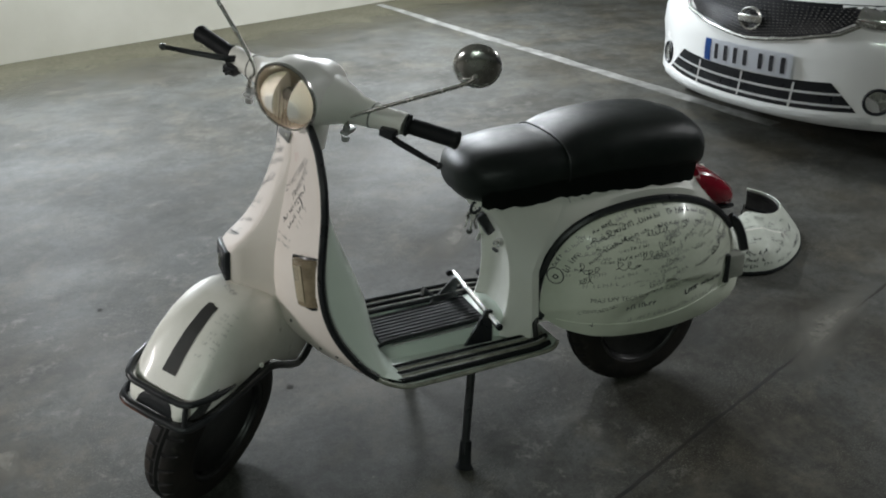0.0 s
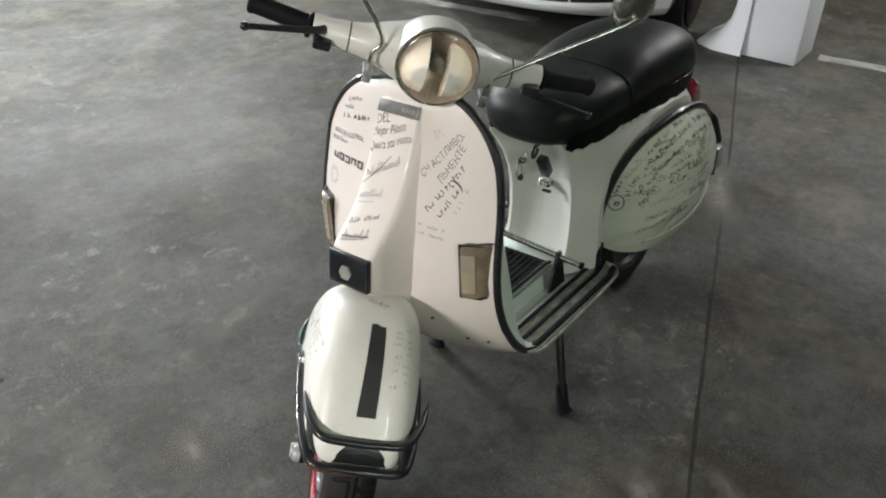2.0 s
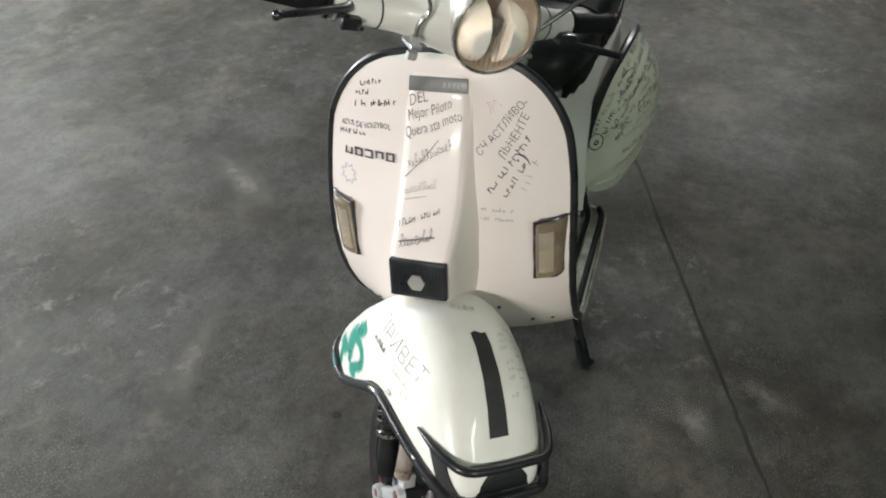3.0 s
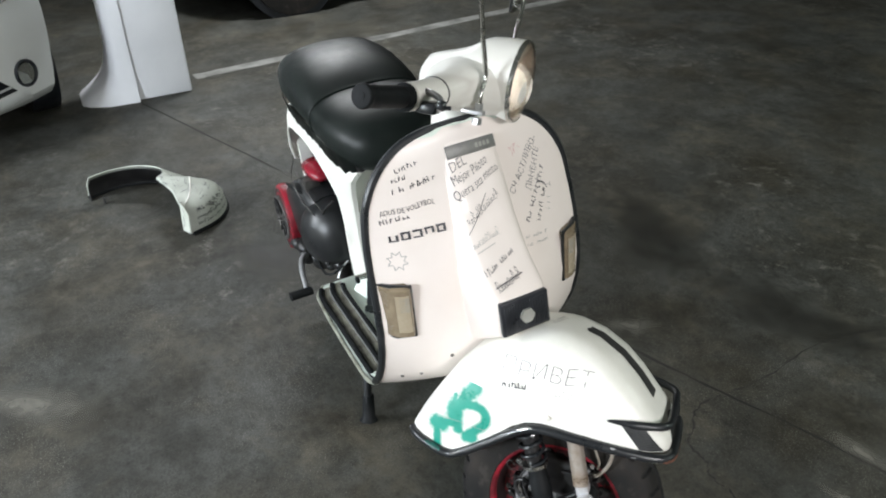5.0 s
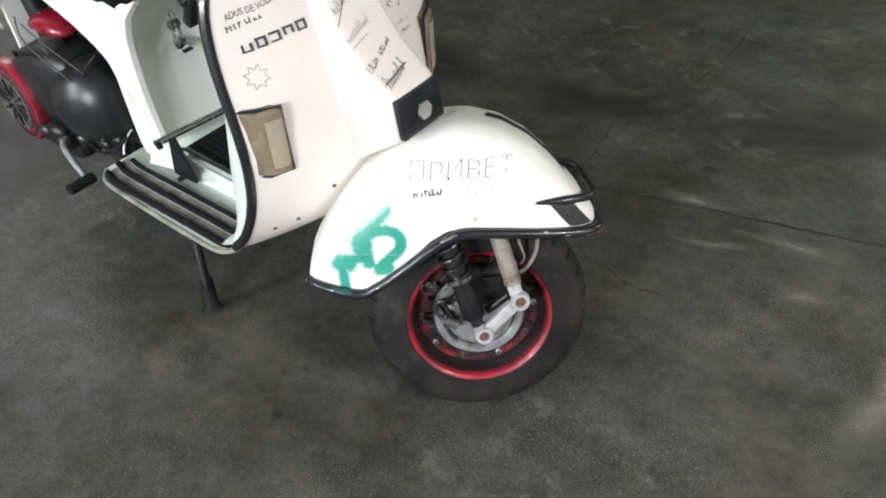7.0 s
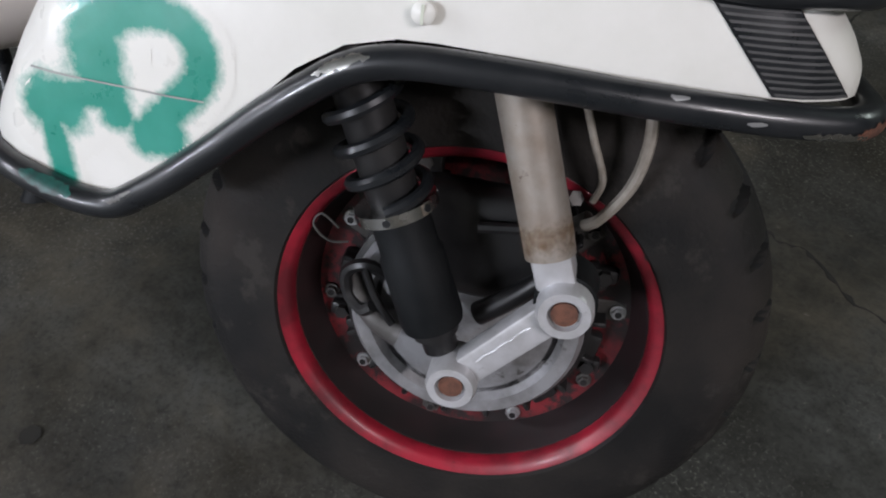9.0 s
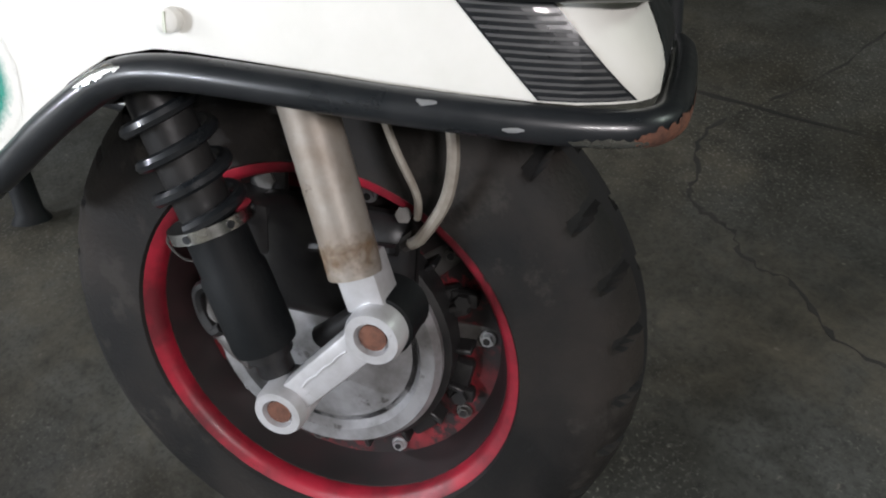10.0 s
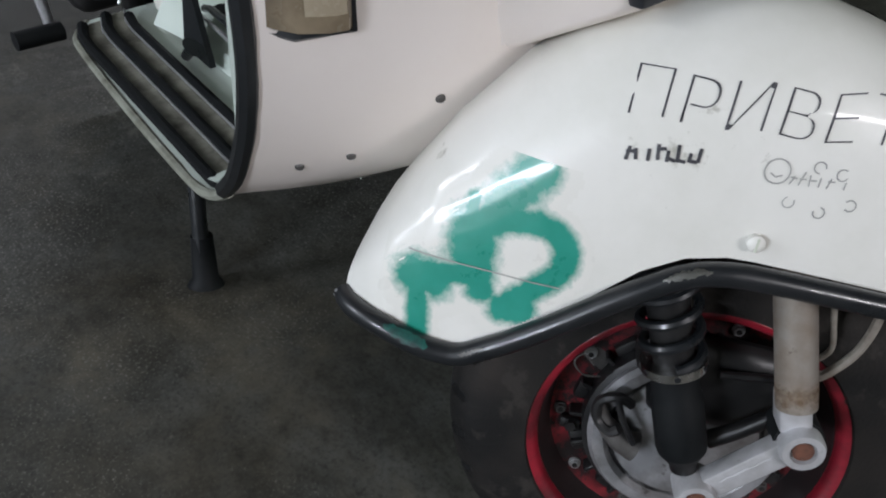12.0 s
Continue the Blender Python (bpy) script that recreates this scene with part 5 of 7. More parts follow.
    # hose and cable in front of the fork
    part("brake_cable", sweep(smooth_path([(0.080, 0.085, 0.43), (0.068, 0.083, 0.40), (0.057, 0.080, 0.372), (0.046, 0.074, 0.345), (0.048, 0.064, 0.325)], 5), 0.0025, 8), CABLE, fork, "dirty grey brake cable", matrix=STEER)
    part("speedo_cable", sweep(smooth_path([(0.042, 0.080, 0.43), (0.030, 0.080, 0.405), (0.0245, 0.078, 0.375), (0.028, 0.076, 0.345), (0.0416, 0.073, 0.318), (0.050, 0.066, 0.308)], 5), 0.0039, 8), CABLE, fork, "pale grey speedometer cable", matrix=STEER)
    part("cable_nipple", sweep([(0.048, 0.062, 0.312), (0.058, 0.055, 0.300)], 0.005, 8), ARM, fork, matrix=STEER)


front_fork()


def headset():
    """Handlebar casting, headlight, grips, levers and mirrors, in straight-ahead coordinates."""
    face = Vector((-0.998, 0, -0.045)).normalized()
    c = Vector((0.353, 0, 1.0545))
    q = face.to_track_quat("Z", "Y").to_matrix()
    ey = Vector((0, 1, 0))
    ez = face.cross(ey) * -1
    ez = ez if ez.z > 0 else -ez
    n = 40

    def ring(depth, ry, rz, dz=0.0):
        o = c - face * depth
        return [o + ey * (ry * math.cos(k * 2 * math.pi / n)) + ez * (rz * math.sin(k * 2 * math.pi / n) + dz) for k in range(n)]

    shell = skin([ring(-0.004, 0.0765, 0.0765), ring(0.0, 0.0795, 0.0795), ring(0.02, 0.0775, 0.0775, 0.0015), ring(0.045, 0.0755, 0.0735, 0.003), ring(0.065, 0.0758, 0.0705, 0.003), ring(0.08, 0.0765, 0.066, 0.001), ring(0.095, 0.077, 0.060, -0.004), ring(0.11, 0.076, 0.055, -0.008), ring(0.135, 0.072, 0.049, -0.012), ring(0.165, 0.058, 0.045, -0.018),
                  ring(0.185, 0.048, 0.039, -0.020), ring(0.195, 0.034, 0.026, -0.024)], cap1=True)
    head = part("headset", shell, PAINT, scooter, "cream-white handlebar casting", matrix=STEER)
    for s in (1, -1):
        rings = []
        for y, x, z, rx, rz in ((0.02, 0.434, 1.041, 0.102, 0.058), (0.040, 0.435, 1.040, 0.098, 0.056), (0.055, 0.437, 1.039, 0.091, 0.054), (0.070, 0.441, 1.037, 0.080, 0.050), (0.085, 0.446, 1.036, 0.067, 0.046), (0.105, 0.452, 1.034, 0.051, 0.041), (0.13, 0.459, 1.031, 0.036, 0.034), (0.165, 0.466, 1.028, 0.031, 0.029), (0.20, 0.476, 1.026, 0.028, 0.026), (0.236, 0.488, 1.024, 0.027, 0.025)):
            tip = 0.22 * max(0.0, 1 - y / 0.11)
            rings.append([Vector((x + rx * math.cos(k * 2 * math.pi / 24), s * y, z + rz * math.sin(k * 2 * math.pi / 24) * (1 - tip * math.cos(k * 2 * math.pi / 24)))) for k in range(24)])
        part("handlebar_arm", skin(rings, cap0=True, cap1=True), PAINT, head, matrix=STEER)
        r0 = rings[7]
        part("arm_joint", sweep([p + Vector((0, 0, 0)) for p in r0], 0.0016, 6, closed=True), GREASE, head, matrix=STEER)
        g0, g1 = Vector((0.489, s * 0.238, 1.0235)), Vector((0.514, s * 0.362, 1.033 if s > 0 else 1.020))
        d = (g1 - g0).normalized()
        prof = [(0.0255, 0.0), (0.0255, 0.006), (0.0185, 0.009)] + [(0.0190 + 0.0006 * (i % 2), 0.012 + i * 0.0042) for i in range(25)] + [(0.0215, 0.118), (0.0212, 0.1225), (0.0195, 0.1255), (0.015, 0.1268), (0.0, 0.1270)]
        grip = part("hand_grip", lathe(prof, g0, d, 24), RUBBER, head, "black ribbed rubber grip", matrix=STEER)
        part("grip_end", lathe([(0.009, 0.1260), (0.009, 0.1278), (0.007, 0.1284), (0.0, 0.1285)], g0, d, 20), RUBBER, grip, matrix=STEER)
        # lever
        l0, l2 = (Vector((0.445, 0.225, 1.036)), Vector((0.378, 0.356, 1.041))) if s > 0 else (Vector((0.452, -0.225, 1.000)), Vector((0.440, -0.352, 0.986)))
        mid = l0.lerp(l2, 0.5) + Vector((-0.006, 0, 0.002))
        line = smooth_path([l0 + Vector((0.03, -s * 0.02, 0)), l0, mid, l2], 5)
        lever = part("brake_lever" if s > 0 else "clutch_lever", sweep(line, [(0.009 if s > 0 else 0.0115) - 0.0035 * i / len(line) for i in range(len(line))], 10, flat=0.75), BLACK if s > 0 else RUBBER, head, "black ball-ended lever", matrix=STEER)
        part("lever_ball", lathe([(0.0, -0.009), (0.006, -0.007), (0.0092, 0), (0.006, 0.007), (0.0, 0.009)], l2, (0, 1, 0), 14), BLACK, lever, matrix=STEER)
        # mirror bracket and stem
        b = Vector((0.391 if s > 0 else 0.425, s * 0.121, 1.002 if s > 0 else 0.985))
        part("mirror_clamp", add(box(b.x - 0.012, b.x + 0.03, b.y - 0.010, b.y + 0.010, b.z - 0.004, b.z + 0.004, 0.002), add(hexagon(0.0095, 0.012, b - Vector((0, 0, 0.022)), (0, 0, 1)), hexagon(0.008, 0.014, b + Vector((0, 0, 0.003)), (0, 0, 1)))), STEEL, head,
                  "dull steel mirror clamp with a bolt", matrix=STEER)
        if s > 0:
            pts = [b, b + Vector((0, 0, 0.035)), Vector((0.391, 0.108, 1.072)), Vector((0.390, 0.158, 1.138)), Vector((0.386, 0.209, 1.20)), Vector((0.384, 0.250, 1.25))]
            mc, mn = Vector((0.388, 0.30, 1.31)), Vector((0.94, -0.30, 0.05))
        else:
            pts = [b, b + Vector((0, 0, 0.028)), b + Vector((0.002, -0.012, 0.045)), Vector((0.452, -0.262, 1.114)), Vector((0.468, -0.352, 1.172)), Vector((0.475, -0.379, 1.194))]
            mc, mn = Vector((0.494, -0.372, 1.214)), Vector((0.90, 0.36, 0.10))
        stem = part("mirror_stem", sweep(smooth_path(pts, 5), 0.0046, 10), CHROME, head, "thin chrome mirror stem", matrix=STEER)
        part("mirror_shell", lathe([(0.0, -0.020), (0.022, -0.019), (0.042, -0.013), (0.050, -0.004), (0.052, 0.002), (0.050, 0.004), (0.047, 0.003)], mc, mn, 36), CHROME, stem, "round chrome mirror back", matrix=STEER)
        if s < 0:
            part("mirror_boot", sweep([pts[-1], mc], 0.008, 10), CHROME, stem, matrix=STEER)
    # neck down to the legshield
    part("steering_neck", sweep([(0.482, 0, 1.03), (0.484, 0, 0.985), (0.482, 0, 0.94), (0.474, 0, 0.88)], [0.050, 0.042, 0.040, 0.038], 24), PAINT, head, matrix=STEER)
    # headlight: rim, reflector and glass
    lamp = part("headlight_rim", lathe([(0.0740, 0.0), (0.0752, 0.005), (0.0775, 0.0058), (0.0797, 0.003), (0.0797, -0.003), (0.0740, -0.003)], c, face, 48, True), CHROME, head, "thin bright headlight rim", matrix=STEER)
    part("reflector", lathe([(0.0738, 0.002), (0.069, -0.012), (0.052, -0.034), (0.029, -0.048), (0.012, -0.052), (0.012, -0.056), (0.031, -0.052), (0.055, -0.038), (0.0725, -0.014), (0.0755, 0.0)], c, face, 48, True), REFLECTOR, lamp, "tarnished bowl reflector", matrix=STEER)
    part("bulb", lathe([(0.010, -0.05), (0.010, -0.03), (0.016, -0.022), (0.016, -0.012), (0.008, -0.006), (0.0, -0.005)], c, face, 20), ARM, lamp, "grey bulb cap", matrix=STEER)
    prof = [(0.0750, 0.004)] + [(0.0750 * math.cos(k * math.pi / 24), 0.004 + 0.013 * math.sin(k * math.pi / 24)) for k in range(1, 13)]
    prof += [(r * 0.98, h - 0.0025) for r, h in reversed(prof)]
    part("lens", lathe(prof, c, face, 48, True), GLASS, lamp, "slightly yellowed headlight glass", matrix=STEER).visible_shadow = False
    bm = bmesh.new()
    for i in range(11):
        y = -0.05 + i * 0.010
        h = math.sqrt(max(0.0, 0.062 ** 2 - y * y))
        o = c + face * 0.004
        add(bm, box(o.x - 0.001, o.x + 0.0012, y - 0.0008, y + 0.0008, o.z - h, o.z + h * 0.2))
    ribs = part("lens_fluting", bm, GLASS, lamp, "moulded lens flutes", matrix=STEER)
    ribs.visible_shadow = False
    # switch cluster, choke knob, speedometer hood
    part("switch_block", box(0.435, 0.470, 0.196, 0.232, 1.000, 1.022, 0.004), BLACK, head, "black light switch", matrix=STEER)
    part("switch_lever", sweep([(0.432, 0.205, 1.012), (0.415, 0.205, 1.014)], 0.004, 8), BLACK, head, matrix=STEER)
    part("switch_block", box(0.435, 0.470, -0.232, -0.196, 1.000, 1.022, 0.004), BLACK, head, "black horn switch", matrix=STEER)
    part("speedometer", lathe([(0.042, 0), (0.042, 0.008), (0.036, 0.010), (0.0, 0.010)], (0.497, 0, 1.070), (0.5, 0, 1), 28), BLACK, head, "round speedometer", matrix=STEER)
    part("speedometer_hood", lathe([(0.050, -0.03), (0.046, 0.0), (0.042, 0.004)], (0.492, 0, 1.068), (0.5, 0, 1), 28), PAINT, head, matrix=STEER)


headset()


def centre_stand():
    inv = LEAN.inverted()
    for s, foot in ((-1, Vector((0.735, -0.281, 0.0))), (1, Vector((0.742, 0.170, 0.0)))):
        f = inv @ foot
        top = Vector((0.815, s * 0.10, 0.285))
        knee = Vector((0.80, s * 0.165, 0.262))
        leg = part("stand_leg", sweep([top, knee, f + Vector((0, 0, 0.02))], 0.0115, 12), BLACK, scooter, "black tubular stand leg")
        d = (f - knee).normalized()
        part("stand_boot", sweep([f - d * 0.085, f - d * 0.02, f - d * 0.004 + Vector((0, 0, 0.003))], [0.0155, 0.0185, 0.0265], 14), RUBBER, leg, "black rubber foot boot")
    part("stand_crossbar", sweep([(0.815, -0.10, 0.285), (0.815, 0.10, 0.285)], 0.0115, 12), BLACK, scooter)


centre_stand()


def engine():
    """The right-hand engine, bare of its cover."""
    eng = empty("engine", None, scooter)
    back = Matrix.Translation((0.055, 0, -0.04))
    # head cowling: dome
    part("cylinder_cowl", lathe([(0.096, -0.12), (0.106, -0.04), (0.105, 0.0), (0.094, 0.036), (0.070, 0.061), (0.036, 0.075), (0.0, 0.079)], (1.128, 0.125, 0.404), (-0.38, 0.9, 0.12), 36), COVER, eng, "rounded black cylinder cowling")
    rings = []
    for x, y0, y1, z0, z1 in ((1.10, 0.03, 0.17, 0.38, 0.55), (1.16, 0.03, 0.185, 0.36, 0.57), (1.24, 0.03, 0.19, 0.33, 0.56), (1.32, 0.03, 0.19, 0.30, 0.52), (1.40, 0.03, 0.18, 0.28, 0.47), (1.44, 0.04, 0.16, 0.29, 0.44)):
        ring = oval(x, (y1 - y0) / 2, z0, z1, 24, 3.5, (y0 + y1) / 2)
        rings.append(ring)
    part("crankcase", skin(rings, cap0=True, cap1=True), COVER, eng, "black engine casing", matrix=back)
    fan_c = Vector((1.345, 0.19, 0.388))
    part("flywheel_cover", lathe([(0.098, -0.045), (0.106, -0.02), (0.108, 0.0), (0.104, 0.010), (0.099, 0.012)], fan_c, (0.05, 1, 0.05), 48), RED, eng, "red flywheel cover band", matrix=back)
    part("fan_recess", lathe([(0.0985, 0.006), (0.094, 0.0135), (0.070, 0.010), (0.0, 0.010)], fan_c, (0.05, 1, 0.05), 40), COVER, eng, "black fan housing face", matrix=back)
    gr = part("fan_grille", lathe([(0.074, 0.012), (0.074, 0.017), (0.067, 0.019), (0.065, 0.014), (0.0, 0.012)], fan_c, (0.05, 1, 0.05), 40), ARM, eng, "grey round fan grille", matrix=back)
    part("grille_ring", sweep([fan_c + Vector((0.071 * math.cos(k * math.pi / 20), 0.017, 0.071 * math.sin(k * math.pi / 20))) for k in range(40)], 0.0035, 8, closed=True), ARM, gr, "dull grille ring", matrix=back)
    for k in range(12):
        a = k * math.pi / 6
        o = fan_c + Vector((0.022 * math.cos(a), 0.020, 0.022 * math.sin(a)))
        e = fan_c + Vector((0.068 * math.cos(a), 0.020, 0.068 * math.sin(a)))
        part("grille_rib", sweep([o, e], 0.003, 6), GREASE, gr, matrix=back)
    lid = [oval(x, hw, z - h, z + h, 24, 2.3, y) for x, y, z, hw, h in ((1.165, 0.100, 0.560, 0.010, 0.004), (1.172, 0.100, 0.560, 0.026, 0.012), (1.19, 0.099, 0.561, 0.038, 0.018), (1.22, 0.097, 0.562, 0.045, 0.022),
                                                                        (1.26, 0.095, 0.560, 0.047, 0.023), (1.30, 0.092, 0.553, 0.044, 0.021), (1.325, 0.090, 0.546, 0.034, 0.015), (1.337, 0.089, 0.541, 0.016, 0.006))]
    part("air_filter_lid", skin(lid, cap0=True, cap1=True), RED_LENS, eng, "glossy red air box lid")
    part("gearbox_case", box(1.22, 1.46, -0.02, 0.16, 0.215, 0.315, 0.03, 3), GREASE, eng, "oily gear case", matrix=back)
    part("spark_lead", sweep(smooth_path([(1.14, 0.15, 0.535), (1.18, 0.185, 0.56), (1.25, 0.19, 0.55), (1.31, 0.16, 0.50)], 5), 0.0035, 8), RUBBER, eng, "black ignition lead", matrix=back)
    part("bracket", box(1.145, 1.175, 0.11, 0.16, 0.545, 0.59, 0.005), ARM, eng, "dull metal bracket", matrix=back)
    part("exhaust_pipe", sweep(smooth_path([(1.07, 0.10, 0.40), (1.06, 0.11, 0.33), (1.09, 0.10, 0.26), (1.18, 0.06, 0.21), (1.3, 0.02, 0.19)], 5), 0.018, 12), GREASE, eng, "sooty exhaust pipe", matrix=back)
    part("lower_bolt", lathe([(0.026, 0), (0.028, 0.03), (0.018, 0.045), (0.0, 0.048)], (1.17, 0.165, 0.335), (0, 1, -0.2), 20), COVER, eng, matrix=back)
    part("lower_bolt", lathe([(0.022, 0), (0.022, 0.03), (0.014, 0.04), (0.0, 0.042)], (1.10, 0.15, 0.36), (0, 1, -0.2), 20), COVER, eng, matrix=back)
    for pts, r, m in (([(1.10, 0.165, 0.47), (1.16, 0.19, 0.53), (1.24, 0.185, 0.56), (1.32, 0.15, 0.575)], 0.0018, ARM), ([(1.08, 0.15, 0.50), (1.15, 0.175, 0.56), (1.25, 0.17, 0.585)], 0.0015, ARM), ([(1.06, 0.12, 0.54), (1.09, 0.145, 0.50), (1.10, 0.16, 0.45)], 0.0030, GREASE),
                      ([(1.03, 0.13, 0.345), (1.045, 0.165, 0.315), (1.08, 0.18, 0.305), (1.13, 0.18, 0.315)], 0.0035, RUBBER), ([(1.02, 0.12, 0.36), (1.035, 0.14, 0.33), (1.03, 0.155, 0.305)], 0.0026, STEEL), ([(1.33, 0.19, 0.30), (1.36, 0.20, 0.27), (1.42, 0.18, 0.26)], 0.007, RUBBER)):
        part("engine_cable", sweep(smooth_path(pts, 5), r, 8), m, eng)
    for c, r, m in (((1.075, 0.135, 0.325), 0.024, GREASE), ((1.115, 0.15, 0.305), 0.022, COVER), ((1.245, 0.19, 0.315), 0.030, GREASE), ((1.30, 0.195, 0.300), 0.026, COVER), ((1.055, 0.125, 0.375), 0.014, ARM), ((1.085, 0.165, 0.335), 0.012, GREASE)):
        bm = bmesh.new()
        bmesh.ops.create_icosphere(bm, subdivisions=2, radius=r)
        bm.transform(Matrix.Translation(c) @ Matrix.Diagonal((1.3, 0.8, 0.8, 1)))
        part("engine_lump", bm, m, eng, "greasy lump of the engine casting")
    kick = part("kick_lever", sweep(smooth_path([(1.215, 0.185, 0.300), (1.19, 0.215, 0.305), (1.13, 0.235, 0.300), (1.075, 0.245, 0.288), (1.055, 0.250, 0.283)], 4), [0.011 - 0.0003 * i for i in range(17)], 10), STEEL, eng, "grey kick-start lever")
    part("kick_pedal", sweep([(1.052, 0.235, 0.280), (1.045, 0.300, 0.286)], 0.0135, 12), RUBBER, kick, "black rubber kick pedal")
    part("lever_spring", lathe([(0.016, 0), (0.016, 0.04)], (1.215, 0.155, 0.300), (0, 1, 0), 16), GREASE, kick)
    # loose wire and rag hanging at the tail
    part("shock_rear", sweep([(1.52, 0.02, 0.60), (1.46, 0.02, 0.34)], 0.028, 14), BLACK, eng, "black rear shock")


engine()


# ---- handwriting, tape and spray on the paint ----
from mathutils.bvhtree import BVHTree

VIEWS = {"front": (Vector((0, -1, 0)), Vector((0, 0, 1)), Vector((1, 0, 0))), "left": (Vector((1, 0, 0)), Vector((0, 0, 1)), Vector((0, 1, 0))),
         "right": (Vector((-1, 0, 0)), Vector((0, 0, 1)), Vector((0, -1, 0))), "above": (Vector((0, -1, 0)), Vector((1, 0, 0)), Vector((0, 0, -1)))}


class Sheet:
    """A painted part to write on, looked at along one of VIEWS; turned: the pose its mesh was given."""

    def __init__(self, ob, view, turned=Matrix()):
        inv = turned.inverted()
        me = ob.data
        self.tree = BVHTree.FromPolygons([inv @ v.co for v in me.vertices], [tuple(p.vertices) for p in me.polygons])
        self.ob, self.turned = ob, turned
        self.u, self.v, self.ray = VIEWS[view]

    def point(self, u, v, lift=0.0009):
        o = self.u * u + self.v * v - self.ray * 2.0 + self.ray * 0.001
        hit, nrm, _, _ = self.tree.ray_cast(o, self.ray)
        if hit is None:
            return None
        if nrm.dot(self.ray) > 0:
            nrm = -nrm
        return hit + nrm * lift

    def patch(self, name, quads, mat, label="", lift=0.0009):
        """Quads of (u, v) corners, laid on the paint as one mesh."""
        bm = bmesh.new()
        for q in quads:
            pts = [self.point(u, v, lift) for u, v in q]
            if all(p is not None for p in pts):
                if max((a - b).length for a in pts for b in pts) < 0.12:
                    bm.faces.new([bm.verts.new(p) for p in pts])
        return part(name, bm, mat, self.ob, label, smooth=False, matrix=self.turned)

    def stroke_quads(self, pts, width, step=0.004):
        quads = []
        for (u0, v0), (u1, v1) in zip(pts, pts[1:]):
            length = math.hypot(u1 - u0, v1 - v0)
            if length < 1e-5:
                continue
            n = max(1, int(length / step))
            a, b = -(v1 - v0) / length * width / 2, (u1 - u0) / length * width / 2
            for i in range(n):
                s, t = i / n, (i + 1) / n
                p, q = (u0 + (u1 - u0) * s, v0 + (v1 - v0) * s), (u0 + (u1 - u0) * t, v0 + (v1 - v0) * t)
                quads.append([(p[0] + a, p[1] + b), (p[0] - a, p[1] - b), (q[0] - a, q[1] - b), (q[0] + a, q[1] + b)])
        return quads

    def bars(self, name, u0, v0, u1, v1, h, mat, seed=0, label="", weight=0.16):
        """A row of small plain bars, one for each illegible letter."""
        rnd = random.Random(seed)
        length = math.hypot(u1 - u0, v1 - v0)
        e, f = ((u1 - u0) / length, (v1 - v0) / length), (-(v1 - v0) / length, (u1 - u0) / length)
        quads, s = [], 0.0
        while s < length:
            if rnd.random() < 0.16:
                s += h * 0.5
                continue
            k = h * rnd.uniform(0.55, 1.0)
            lean = h * rnd.uniform(-0.1, 0.3)

            def at(a, b):
                return (u0 + e[0] * a + f[0] * b, v0 + e[1] * a + f[1] * b)

            quads += self.stroke_quads([at(s, rnd.uniform(0, h * 0.1)), at(s + lean, k)], h * weight)
            if rnd.random() < 0.65:
                b = rnd.uniform(0.1, 0.9) * k
                quads += self.stroke_quads([at(s, b), at(s + h * 0.45, b + h * rnd.uniform(-0.2, 0.2))], h * weight)
            s += h * rnd.uniform(0.45, 0.75)
        ob = self.patch(name, quads, mat, label)
        ob["kind"] = "stuff"
        return ob

    def scrawl(self, name, u0, v0, u1, v1, h, mat, seed=0, label="", width=0.0012, loops=6):
        """A running line of uneven loops and strokes, as a quick signature leaves."""
        rnd = random.Random(seed)
        length = math.hypot(u1 - u0, v1 - v0)
        e, f = ((u1 - u0) / length, (v1 - v0) / length), (-(v1 - v0) / length, (u1 - u0) / length)
        pts = []
        for k in range(loops):
            tall = h * rnd.choice((0.35, 0.45, 0.6, 1.0))
            wide = length / loops
            a = k * wide
            pts += [(a, rnd.uniform(-0.1, 0.1) * h), (a + wide * rnd.uniform(0.7, 1.1), tall * 0.7), (a + wide * rnd.uniform(0.3, 0.6), tall), (a + wide * rnd.uniform(0.2, 0.5), tall * 0.3)]
        pts.append((length, rnd.uniform(-0.3, 0.4) * h))
        line = smooth_path([(a, b, 0) for a, b in pts], 4)
        quads = self.stroke_quads([(u0 + e[0] * p.x + f[0] * p.y, v0 + e[1] * p.x + f[1] * p.y) for p in line], width, 0.003)
        ob = self.patch(name, quads, mat, label)
        ob["kind"] = "stuff"
        return ob

    def text(self, name, words, u0, v0, u1, v1, mat, label="", lean=0.15, thin=0.0, tall=1.0):
        """Words in the built-in font, from one end of the base line to the other."""
        cu = bpy.data.curves.new("letters", "FONT")
        cu.body, cu.size, cu.shear, cu.resolution_u, cu.offset = words, 1.0, lean, 2, -thin
        ob = new("letters", cu)
        bpy.context.view_layer.update()
        me = bpy.data.meshes.new_from_object(ob.evaluated_get(bpy.context.evaluated_depsgraph_get()))
        bpy.data.objects.remove(ob)
        bm = bmesh.new()
        bm.from_mesh(me)
        bpy.data.meshes.remove(me)
        xs = [v.co.x for v in bm.verts]
        x0, x1 = min(xs), max(xs)
        length = math.hypot(u1 - u0, v1 - v0)
        k = length / (x1 - x0)
        e, f = ((u1 - u0) / length, (v1 - v0) / length), (-(v1 - v0) / length, (u1 - u0) / length)
        rnd = random.Random(len(words))
        dead = []
